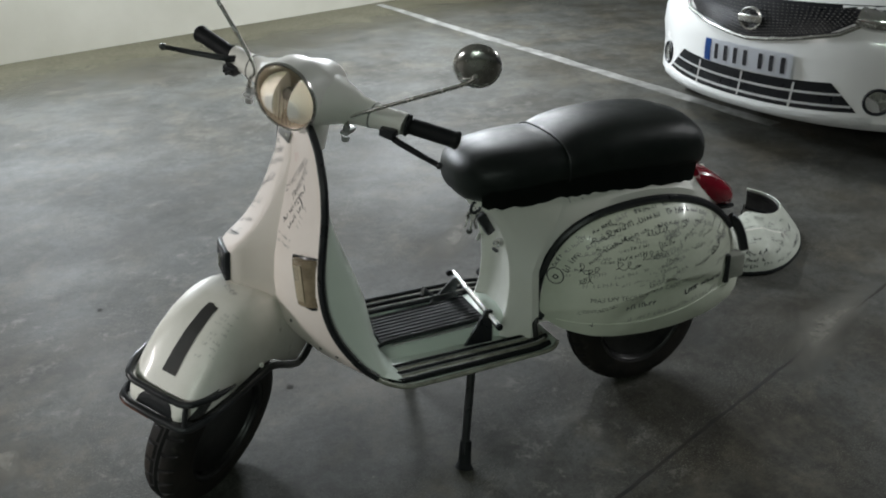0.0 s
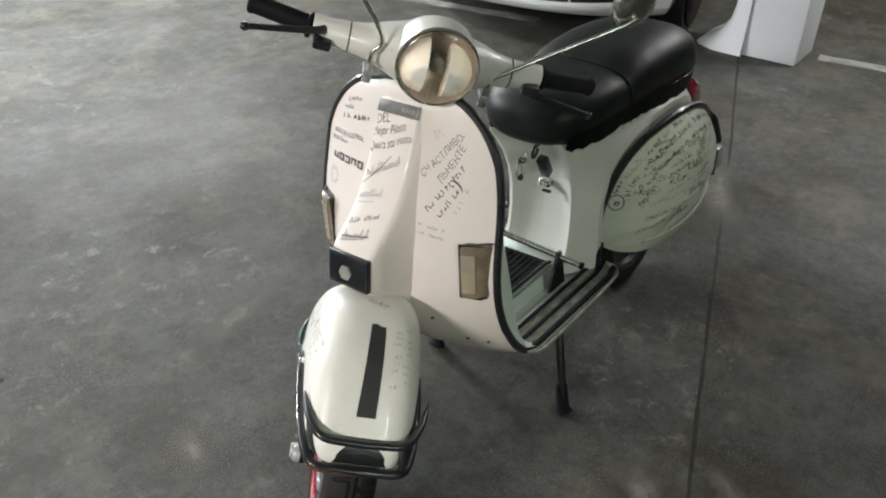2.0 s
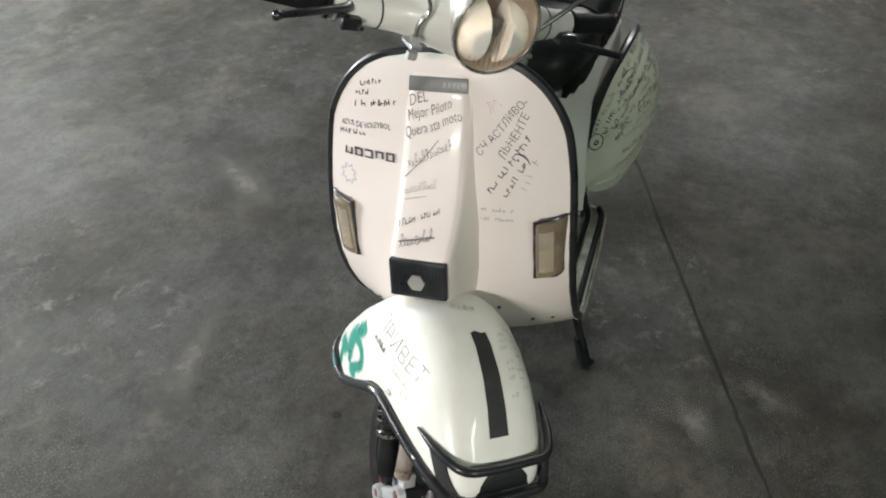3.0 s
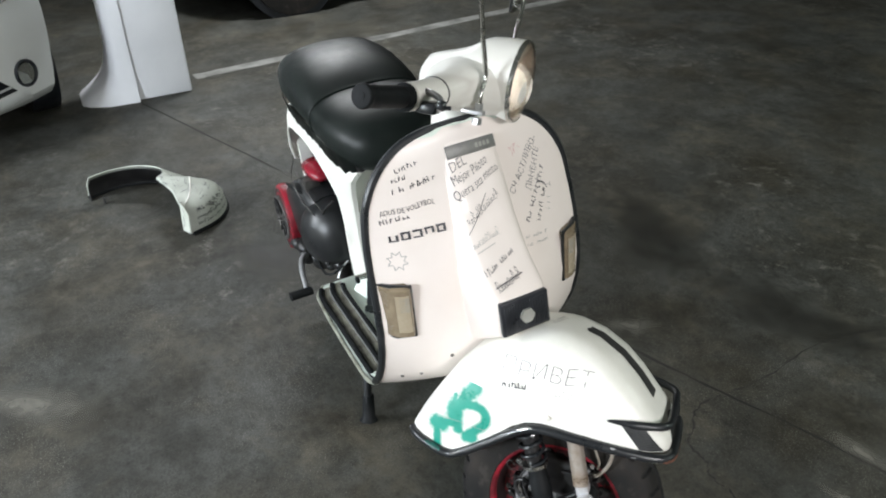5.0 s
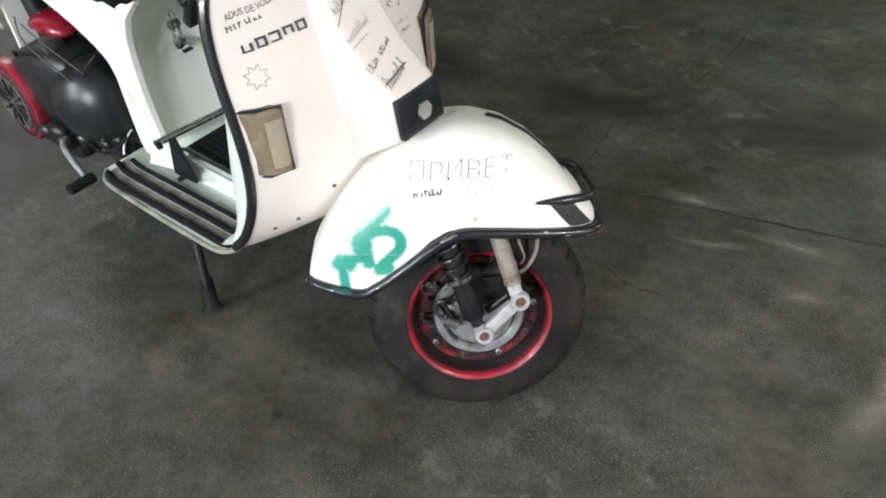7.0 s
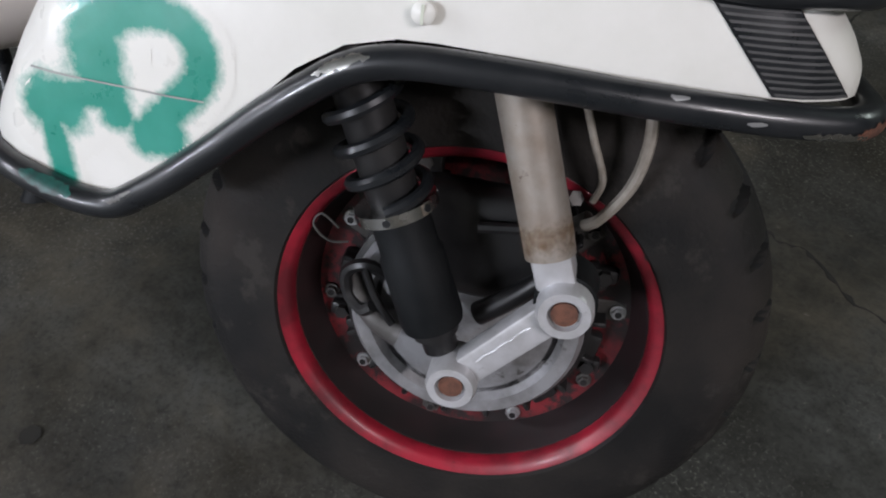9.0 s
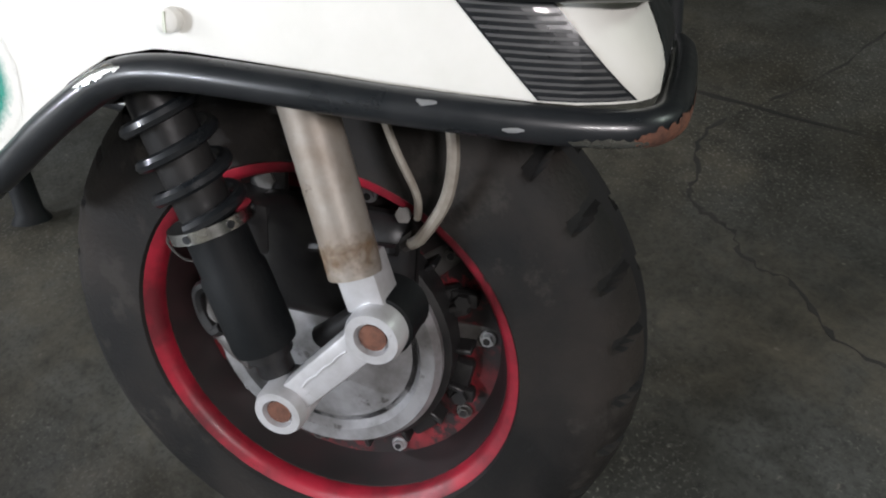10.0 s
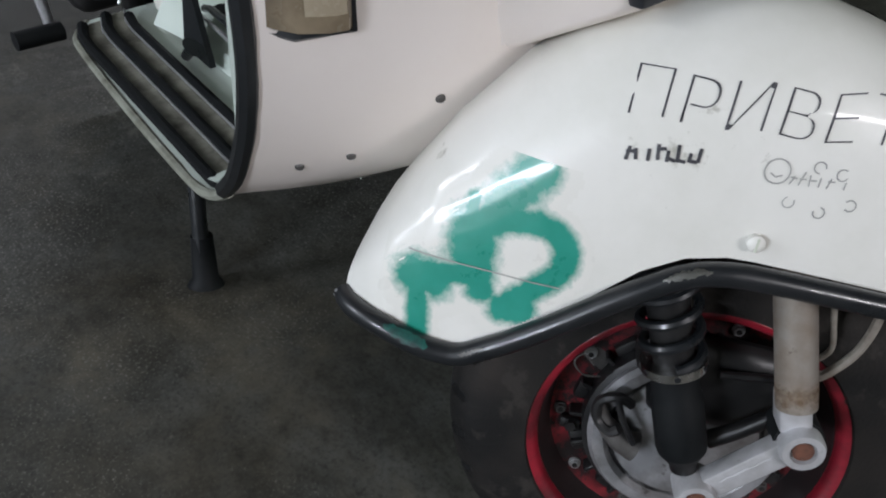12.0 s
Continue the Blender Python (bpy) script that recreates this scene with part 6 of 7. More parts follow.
        for v in bm.verts:
            a, b = (v.co.x - x0) * k, v.co.y * k * tall
            b += 0.0016 * math.sin(a * 90 + rnd.random() * 0.2)
            p = self.point(u0 + e[0] * a + f[0] * b, v0 + e[1] * a + f[1] * b)
            if p is None:
                dead.append(v)
            else:
                v.co = p
        bmesh.ops.delete(bm, geom=dead, context="VERTS")
        bmesh.ops.triangulate(bm, faces=bm.faces[:])
        return part(name, bm, mat, self.ob, label, smooth=False, matrix=self.turned)


def write_legshield():
    s = Sheet(SHIELD_OB, "front")
    for i, (u0, v0, u1, v1, h) in enumerate(((-0.156, 0.907, -0.113, 0.916, 0.011), (-0.167, 0.890, -0.139, 0.893, 0.010), (-0.170, 0.867, -0.084, 0.881, 0.012), (-0.206, 0.812, -0.150, 0.817, 0.011))):
        s.bars("handwritten_note", u0, v0, u1, v1, h, INK, i + 3, "row of black marker strokes")
    s.text("handwriting", "ADUS DE VOLEYBOL", -0.203, 0.828, -0.094, 0.837, INK, "black marker words", 0.1, 0.0, 1.25)
    # raised name script as plain blocks
    quads = []
    for i in range(5):
        u = -0.197 + i * 0.0235
        v = 0.775 + 0.0012 * i
        for a, b, c, d in ((0, 0.001, 0.019, 0.004), (0, 0.013, 0.019, 0.017), (0.001, 0.004, 0.005, 0.014), (0.014, 0.004, 0.019, 0.014)):
            if (i, a, b) in ((0, 0, 0.013), (2, 0.001, 0.004), (3, 0, 0.001)):
                continue
            quads.append([(u + a, v + b), (u + c, v + b), (u + c, v + d), (u + a, v + d)])
    s.patch("name_script", quads, INK, "worn black raised name script", 0.002)
    star = []
    for k in range(17):
        r = 0.020 if k % 2 else 0.012
        star.append((-0.190 + r * math.cos(k * math.pi / 8), 0.737 + r * math.sin(k * math.pi / 8)))
    s.patch("star_doodle", s.stroke_quads(star, 0.0014), INK_FAINT, "faint star doodle")
    s.text("handwriting", "СЧ АСТЛИВО-", 0.080, 0.806, 0.157, 0.897, INK, "black marker words", 0.1, 0.013, 1.2)
    s.text("handwriting", "ЛЬНЕНТЕ", 0.122, 0.799, 0.163, 0.874, INK, "black marker words", 0.1, 0.013, 1.2)
    s.bars("handwritten_note", 0.102, 0.742, 0.165, 0.830, 0.014, INK, 21, "row of black marker strokes", 0.13)
    s.bars("handwritten_note", 0.130, 0.735, 0.160, 0.785, 0.013, INK, 22, "row of black marker strokes", 0.13)
    s.text("handwriting", ":)", 0.156, 0.788, 0.164, 0.802, INK, "drawn smile", 0.1, 0.0)
    for i, (u, v) in enumerate(((0.092, 0.893), (0.100, 0.886))):
        s.bars("pink_doodle", u - 0.012, v - 0.010, u + 0.014, v + 0.004, 0.014, INK_RED, 31 + i, "faint pink doodle", 0.08)
    s.bars("faint_note", 0.085, 0.712, 0.150, 0.702, 0.009, INK_FAINT, 41, "faint grey writing")
    s.bars("faint_note", 0.085, 0.696, 0.140, 0.688, 0.008, INK_FAINT, 42, "faint grey writing")
    s.bars("faint_note", 0.160, 0.735, 0.182, 0.790, 0.020, INK_FAINT, 43, "faint grey signature", 0.05)
    c = Sheet(CAST_OB, "front")
    c.text("handwriting", "DEL", -0.050, 0.888, -0.016, 0.899, INK, "black marker words", 0.2, 0.014, 1.2)
    c.text("handwriting", "Mejor Piloto", -0.052, 0.864, 0.029, 0.890, INK, "black marker words", 0.2, 0.012, 1.5)
    c.text("handwriting", "Quera sta moto", -0.054, 0.836, 0.048, 0.872, INK, "black marker words", 0.2, 0.012, 1.5)
    c.scrawl("signature", -0.046, 0.792, 0.034, 0.828, 0.016, INK, 7, "looping black signature", 0.0007, 12)
    c.patch("signature_stroke", c.stroke_quads([(-0.052, 0.776), (-0.020, 0.806), (0.006, 0.838)], 0.0012), INK)
    c.scrawl("signature", -0.052, 0.752, 0.010, 0.766, 0.012, INK_FAINT, 15, "thin grey signature", 0.0008, 10)
    c.patch("signature_stroke", c.stroke_quads([(-0.048, 0.744), (-0.006, 0.752)], 0.0011), INK_FAINT)
    c.bars("handwritten_note", -0.048, 0.708, 0.028, 0.731, 0.010, INK, 53, "row of black marker strokes", 0.12)
    c.scrawl("signature", -0.040, 0.686, 0.018, 0.698, 0.014, INK, 12, "tight black signature", 0.0008, 9)
    c.patch("signature_stroke", c.stroke_quads([(-0.044, 0.692), (0.022, 0.701)], 0.0013), INK)


write_legshield()


def write_mudguard():
    s = Sheet(GUARD_OB, "right", STEER)
    s.text("handwriting", "ПРИВЕТ", -0.2645, 0.5075, -0.086, 0.5235, INK, "large thin pencil-grey greeting", 0.12, 0.03)
    s.bars("handwritten_name", -0.258, 0.479, -0.208, 0.489, 0.012, INK, 61, "small bold black strokes", 0.2)
    s.bars("handwritten_note", -0.150, 0.488, -0.112, 0.491, 0.010, INK_FAINT, 62, "thin grey strokes", 0.1)
    face = [(-0.160 + 0.0085 * math.cos(k * math.pi / 8), 0.495 + 0.0085 * math.sin(k * math.pi / 8)) for k in range(17)]
    s.patch("smiley_doodle", s.stroke_quads(face, 0.001) + s.stroke_quads([(-0.164, 0.493), (-0.160, 0.491), (-0.156, 0.493)], 0.001), INK_FAINT, "small round face doodle")
    for i, (u, v) in enumerate(((-0.134, 0.503), (-0.118, 0.501), (-0.146, 0.476), (-0.124, 0.473), (-0.106, 0.482))):
        ring = [(u + 0.004 * math.cos(k * 0.7 + i), v + 0.004 * math.sin(k * 0.7 + i)) for k in range(8)]
        s.patch("swirl_doodle", s.stroke_quads(ring, 0.0009), INK_FAINT)
    strokes = [([(-0.3112, 0.4551), (-0.3273, 0.4327), (-0.3377, 0.4101)], 0.0290), ([(-0.3478, 0.4011), (-0.3463, 0.3821)], 0.0370), ([(-0.3393, 0.3740), (-0.3340, 0.3554)], 0.0225),
               ([(-0.3329, 0.4116), (-0.3092, 0.4183), (-0.2911, 0.4156), (-0.2781, 0.4019), (-0.2807, 0.3843), (-0.2949, 0.3676), (-0.3089, 0.3534)], 0.0195), ([(-0.3145, 0.3451), (-0.3009, 0.3469)], 0.0235),
               ([(-0.3840, 0.3511), (-0.3724, 0.3527)], 0.0340), ([(-0.3743, 0.3579), (-0.3443, 0.3647)], 0.0180), ([(-0.3820, 0.3455), (-0.3734, 0.2990)], 0.0175), ([(-0.3520, 0.4240), (-0.3509, 0.4109)], 0.010)]
    lines = [([Vector((p.x, p.y)) for p in smooth_path([(a, b, 0) for a, b in pts], 4)], w * 1.12) for pts, w in strokes]

    def spray(u, v):
        best = -1.0
        for line, w in lines:
            for p, q in zip(line, line[1:]):
                d = q - p
                t = max(0.0, min(1.0, (Vector((u, v)) - p).dot(d) / max(d.length_squared, 1e-9)))
                best = max(best, 1.0 - (Vector((u, v)) - p - d * t).length / (w / 2))
        return best

    bm = bmesh.new()
    cover = bm.verts.layers.float.new("cover")
    cell, nu, nv = 0.0024, 68, 74
    grid = {}
    for i in range(nu):
        for j in range(nv):
            u, v = -0.412 + i * cell, 0.288 + j * cell
            d = spray(u, v)
            if d > -0.95:
                p = s.point(u, v, 0.00028)
                if p is not None:
                    vert = bm.verts.new(p)
                    vert[cover] = max(0.0, min(1.0, 0.5 + 0.9 * d))
                    grid[(i, j)] = vert
    for (i, j) in list(grid):
        q = [grid.get(k) for k in ((i, j), (i + 1, j), (i + 1, j + 1), (i, j + 1))]
        if all(q) and max((a.co - b.co).length for a in q for b in q) < 0.02:
            bm.faces.new(q)
    part("green_spray", bm, GREEN, GUARD_OB, "green sprayed scrawl with soft edges", matrix=STEER)
    s.patch("scratch", s.stroke_quads([(-0.393, 0.3706), (-0.359, 0.3714), (-0.3285, 0.3727), (-0.2771, 0.3736)], 0.0011), INK_FAINT, "long scratch through the paint", 0.0013)
    for k in (1, -1):
        side = Sheet(GUARD_OB, "right" if k > 0 else "left", STEER)
        sg = -k
        quads = []
        for i in range(8):
            for j in range(6):
                def q(a, b):
                    return (sg * (0.022 - 0.044 * a - 0.046 * (1 - b)), 0.4245 + 0.047 * b)
                quads.append([q(i / 8, j / 6), q((i + 1) / 8, j / 6), q((i + 1) / 8, (j + 1) / 6), q(i / 8, (j + 1) / 6)])
        pad = side.patch("black_nose_pad", quads, BLACK, "black ribbed pad on the mudguard nose")
        ribs = []
        for i in range(14):
            b0 = (i + 0.3) / 14
            for j in range(6):
                a0, a1 = j / 6 * 0.92 + 0.04, (j + 1) / 6 * 0.92 + 0.04
                ribs.append([(sg * (0.022 - 0.044 * a - 0.046 * (1 - b)), 0.4245 + 0.047 * b) for a, b in ((a0, b0), (a1, b0), (a1, b0 + 0.03), (a0, b0 + 0.03))])
        side.patch("pad_ribs", ribs, TAPE, "", 0.0022)
    f = Sheet(GUARD_OB, "front", STEER)
    quads = []
    for i in range(16):
        for j in range(5):
            def q(a, b):
                r = math.sqrt(max(0.0, 1 - (2 * a - 1) ** 2))
                return (-GUARD_Y + 0.052 * (2 * a - 1), 0.4255 + 0.042 * r * b)
            quads.append([q(i / 16, j / 5), q((i + 1) / 16, j / 5), q((i + 1) / 16, (j + 1) / 5), q(i / 16, (j + 1) / 5)])
    f.patch("black_nose_disc", quads, BLACK, "black half-round patch on the nose")
    a = Sheet(GUARD_OB, "above", STEER)
    bm = bmesh.new()
    grid = []
    for i in range(25):
        x = 0.127 - 0.152 * i / 24
        y0 = 0.025 + 0.009 * i / 24
        row = []
        for j in range(4):
            y = y0 - (0.029 + 0.008 * i / 24) * j / 3
            xx = x + (0.004 * math.sin(j * 1.9) if i == 0 else 0)
            row.append(bm.verts.new(a.point(-y, xx, 0.0012)))
        grid.append(row)
    for r0, r1 in zip(grid, grid[1:]):
        for j in range(3):
            bm.faces.new((r0[j], r0[j + 1], r1[j + 1], r1[j]))
    part("tape_strip", thick(bm, -0.0008), TAPE, GUARD_OB, "strip of dark grey tape down the crown", matrix=STEER)
    for i in range(10):
        x = 0.125 - 0.012 * i
        for j in range(2):
            y = -0.022 - 0.022 * j - 0.002 * (i % 3)
            if (i * 3 + j) % 4:
                a.bars("faint_note", -y, x, -y - 0.001 + 0.014, x + 0.002, 0.007, INK_FAINT, 70 + i * 2 + j, "", 0.12)
    for i in range(5):
        a.bars("smudge", -0.03 + 0.008 * i, 0.19 - 0.004 * i, -0.018 + 0.008 * i, 0.20 - 0.004 * i, 0.010, INK_FAINT, 95 + i, "", 0.14)


write_mudguard()


def write_cowl():
    s = Sheet(COWL_OB, "left", REAR)
    s.text("handwriting", "MAS UN TEQUILA PARA CADA DUDA!!!", 1.096, 0.412, 1.455, 0.432, INK, "black marker sentence", 0.1, 0.012)
    s.text("handwriting", "CONTADOR!", 1.096, 0.374, 1.190, 0.392, INK, "black marker word", 0.2, 0.012)
    s.text("handwriting", "+", 1.128, 0.328, 1.142, 0.328, INK, "small cross", 0.0, 0.0)
    ring = [(1.046 + 0.017 * math.cos(k * math.pi / 10), 0.486 + 0.022 * math.sin(k * math.pi / 10)) for k in range(21)]
    s.patch("round_doodle", s.stroke_quads(ring, 0.0026) + s.stroke_quads([(1.04, 0.482), (1.046, 0.478), (1.052, 0.484), (1.046, 0.490), (1.04, 0.482)], 0.003), INK, "round face doodle")
    rnd = random.Random(11)
    c = (1.33, 0.46)
    n = 0
    for frac, a0, a1, h in ((0.93, 2.9, 0.9, 0.012), (0.84, 2.95, 0.75, 0.014), (0.73, 2.7, 1.0, 0.011)):
        a = a0
        while a > a1:
            span = rnd.uniform(0.10, 0.30)
            ru, rv = 0.315 * frac, 0.205 * frac
            p = (c[0] + ru * math.cos(a), c[1] + rv * math.sin(a))
            q = (c[0] + ru * math.cos(a - span), c[1] + rv * math.sin(a - span))
            s.bars("handwritten_note", *p, *q, h * rnd.uniform(0.8, 1.1), rnd.choice((INK, INK, INK_FAINT)), 100 + n, "", 0.15)
            a -= span + rnd.uniform(0.03, 0.10)
            n += 1
    for row in range(6):
        v = 0.455 + row * 0.026
        u = 1.105 + row * 0.008
        while u < 1.56 - row * 0.028:
            w = rnd.uniform(0.035, 0.085)
            rise = rnd.uniform(0.004, 0.020)
            if rnd.random() < 0.80:
                s.bars("handwritten_note", u, v, u + w, v + rise, rnd.uniform(0.008, 0.014), rnd.choice((INK, INK_FAINT, INK_FAINT)), 200 + n, "", rnd.uniform(0.09, 0.14))
            u += w + rnd.uniform(0.008, 0.03)
            n += 1
    for i in range(18):
        u, v = rnd.uniform(1.08, 1.52), rnd.uniform(0.445, 0.60)
        if ((u - 1.30) / 0.30) ** 2 + ((v - 0.47) / 0.17) ** 2 < 1:
            w = rnd.uniform(0.03, 0.07)
            s.scrawl("signature", u, v, u + w, v + rnd.uniform(-0.004, 0.022), rnd.uniform(0.014, 0.030), rnd.choice((INK, INK, INK_FAINT)), 500 + i, "quick black signature", rnd.uniform(0.0010, 0.0017), rnd.randint(3, 6))
    for i in range(44):
        u, v = rnd.uniform(1.05, 1.56), rnd.uniform(0.44, 0.63)
        if ((u - 1.30) / 0.31) ** 2 + ((v - 0.46) / 0.19) ** 2 < 1:
            w = rnd.uniform(0.02, 0.05)
            s.bars("handwritten_note", u, v, u + w, v + rnd.uniform(-0.002, 0.014), rnd.uniform(0.006, 0.010), rnd.choice((INK, INK_FAINT)), 600 + i, "", 0.14)
    s.bars("handwritten_note", 1.22, 0.378, 1.30, 0.386, 0.018, INK, 301, "scribbled signature", 0.16)
    s.bars("handwritten_note", 1.40, 0.392, 1.53, 0.408, 0.020, INK, 302, "dense black block of strokes", 0.22)
    s.bars("handwritten_note", 1.22, 0.338, 1.52, 0.372, 0.016, INK_FAINT, 303, "faint grey capitals", 0.14)
    b = Sheet(bpy.data.objects["tail_body"], "left", REAR)
    b.bars("handwritten_note", 1.03, 0.665, 1.07, 0.672, 0.022, INK, 310, "black scrawl beside the cowl", 0.1)
    b.bars("handwritten_note", 1.10, 0.675, 1.13, 0.678, 0.024, INK_FAINT, 311, "small grey scrawl", 0.1)
    b.bars("faint_note", 1.48, 0.66, 1.56, 0.62, 0.020, INK_FAINT, 312, "faint grey writing", 0.1)


write_cowl()


def cowl_bead():
    """Pressed crease that runs along the lower part of the cowl."""
    s = Sheet(COWL_OB, "left", REAR)
    pts = [s.point(1.05 + 0.55 * k / 24, 0.352 - 0.020 * math.sin(math.pi * min(1.0, k / 20)) + 0.02 * (k / 24) ** 2, 0.0) for k in range(25)]
    part("pressed_crease", sweep([p for p in pts if p is not None], 0.0026, 6), PAINT_OLD, COWL_OB, matrix=REAR)
    seat_side = Sheet(SEAT_OB, "right", REAR)
    rnd = random.Random(17)
    quads = []
    for i in range(9):
        u, v = -1.405 - rnd.uniform(0, 0.07), 0.775 + rnd.uniform(0, 0.07)
        a = rnd.uniform(0.5, 1.4)
        n = rnd.uniform(0.015, 0.05)
        quads += seat_side.stroke_quads([(u, v), (u + n * math.cos(a) * 0.6, v + n * math.sin(a))], 0.0012)
    seat_side.patch("vinyl_scratch", quads, INK_FAINT, "pale scratches in the vinyl")["kind"] = "stuff"


cowl_bead()


# ---- the engine cover lying on the floor ----
def fallen_cowl():
    root = tagged(empty("engine_cover", pose(2.055, 0.370, 0, 0, 0, 32.0) @ Matrix.Diagonal((1.10, 1.0, 1.0, 1.0))), "loose cream engine cover lying face up on the floor", "engine cover")
    outer = smooth_path([(0.030, 0.012, 0), (0.018, -0.09, 0), (0.045, -0.18, 0), (0.105, -0.25, 0), (0.20, -0.29, 0), (0.33, -0.295, 0), (0.46, -0.26, 0), (0.55, -0.19, 0), (0.605, -0.10, 0), (0.62, 0.01, 0)], 5)
    mid = Vector((0.40, 0.0, 0))
    rings = []
    for i, p in enumerate(outer):
        t = i / (len(outer) - 1)
        k = lerp_table([(0.0, 0.90), (0.05, 0.74), (0.12, 0.54), (0.2, 0.42), (0.28, 0.36), (0.36, 0.37), (0.45, 0.46), (0.55, 0.58), (0.75, 0.72), (1.0, 0.86)], t)[0]
        q = mid + (p - mid) * k
        h0 = lerp_table([(0.0, 0.80), (0.12, 0.90), (0.3, 0.94), (0.6, 0.84), (1.0, 0.70)], t)[0]
        flat = lerp_table([(0.0, 1.0), (0.34, 1.0), (0.5, 0.15), (0.8, 0.15), (0.95, 0.6), (1.0, 0.7)], t)[0]
        rings.append([q.lerp(p, f) + Vector((0, 0, (h * flat + (0.156 - 0.130 * f) * (1 - flat)) * h0)) for f, h in ((0.0, 0.154), (0.03, 0.158), (0.12, 0.157), (0.30, 0.152), (0.46, 0.144), (0.51, 0.144), (0.56, 0.139), (0.74, 0.127), (0.88, 0.108), (0.97, 0.074), (1.0, 0.020))])
    # the cut end is turned down to the floor
    end = [v + Vector((-0.004, 0.012, 0)) for v in rings[0]]
    end = [Vector((v.x, v.y, 0.012 + (v.z - 0.012) * 0.04)) for v in end]
    bm = skin([end] + rings, closed=False)
    shell = part("cover_shell", thick(bm, -0.004), PAINT_DUSTY, root, "cream cover with a large scooped opening and writing")
    inner = [[v + (mid + Vector((0, 0, 0.05)) - v) * 0.022 - Vector((0, 0, 0.006)) for v in ring] for ring in rings[1:]]
    part("dark_inner_shell", thick(skin(inner, closed=False), 0.002), GREASE, root, "near-black inner shell of the cover")
    # black strip added in place of the shade in the gap at the floor
    part("shaded_gap_strip", sweep([ring[-1] + Vector((0, 0, -0.008)) for ring in rings], 0.010, 8), RUBBER, root, "black strip standing in for the shaded gap under the cover")
    ridge = [ring[5] + Vector((0, 0, 0.001)) for ring in rings[2:int(len(rings) * 0.5)]]
    # whiter paint than the shell, in place of the ridge's highlight
    part("pressed_ridge", sweep(ridge, 0.0045, 6), PAINT, shell)
    sheet = Sheet(shell, "above")
    rnd = random.Random(5)
    for i in range(64):
        row = rings[rnd.randrange(1, int(len(rings) * 0.55))]
        near = rings[min(len(rings) - 1, rings.index(row) + 2)]
        f = rnd.uniform(0.6, 7.5)
        a, b = row[int(f)].lerp(row[int(f) + 1], f % 1), near[int(f)].lerp(near[int(f) + 1], f % 1)
        b = a + (b - a).normalized() * rnd.uniform(0.025, 0.05)
        if i % 3 == 0:
            b = a + Vector((rnd.uniform(-0.03, 0.03), rnd.uniform(-0.03, 0.03), 0))
        sheet.bars("handwritten_note", -a.y, a.x, -b.y, b.x, rnd.uniform(0.006, 0.011), INK_FAINT if i % 5 < 1 else INK, 400 + i, "", 0.13)
    end = Sheet(shell, "front")
    for i in range(15):
        y, z = -0.02 - 0.042 * (i % 5), 0.032 + 0.026 * (i // 5)
        end.bars("handwritten_note", -y, z, -y + 0.036, z + 0.003, 0.016, INK, 460 + i, "", 0.2)
    edge = Sheet(shell, "left")
    for i in range(14):
        x, z = 0.03 + 0.052 * (i % 7), 0.040 + 0.036 * (i // 7)
        edge.bars("handwritten_note", x, z, x + 0.040, z + 0.004, 0.014, INK if i % 4 else INK_FAINT, 440 + i, "", 0.16)
    for x, y in ((0.040, 0.012), (0.60, 0.012), (0.53, 0.0)):
        part("mounting_tab", box(x, x + 0.012, y, y + 0.004, 0.0, 0.030, 0.001), GREASE, root)
    return root


fallen_cowl()


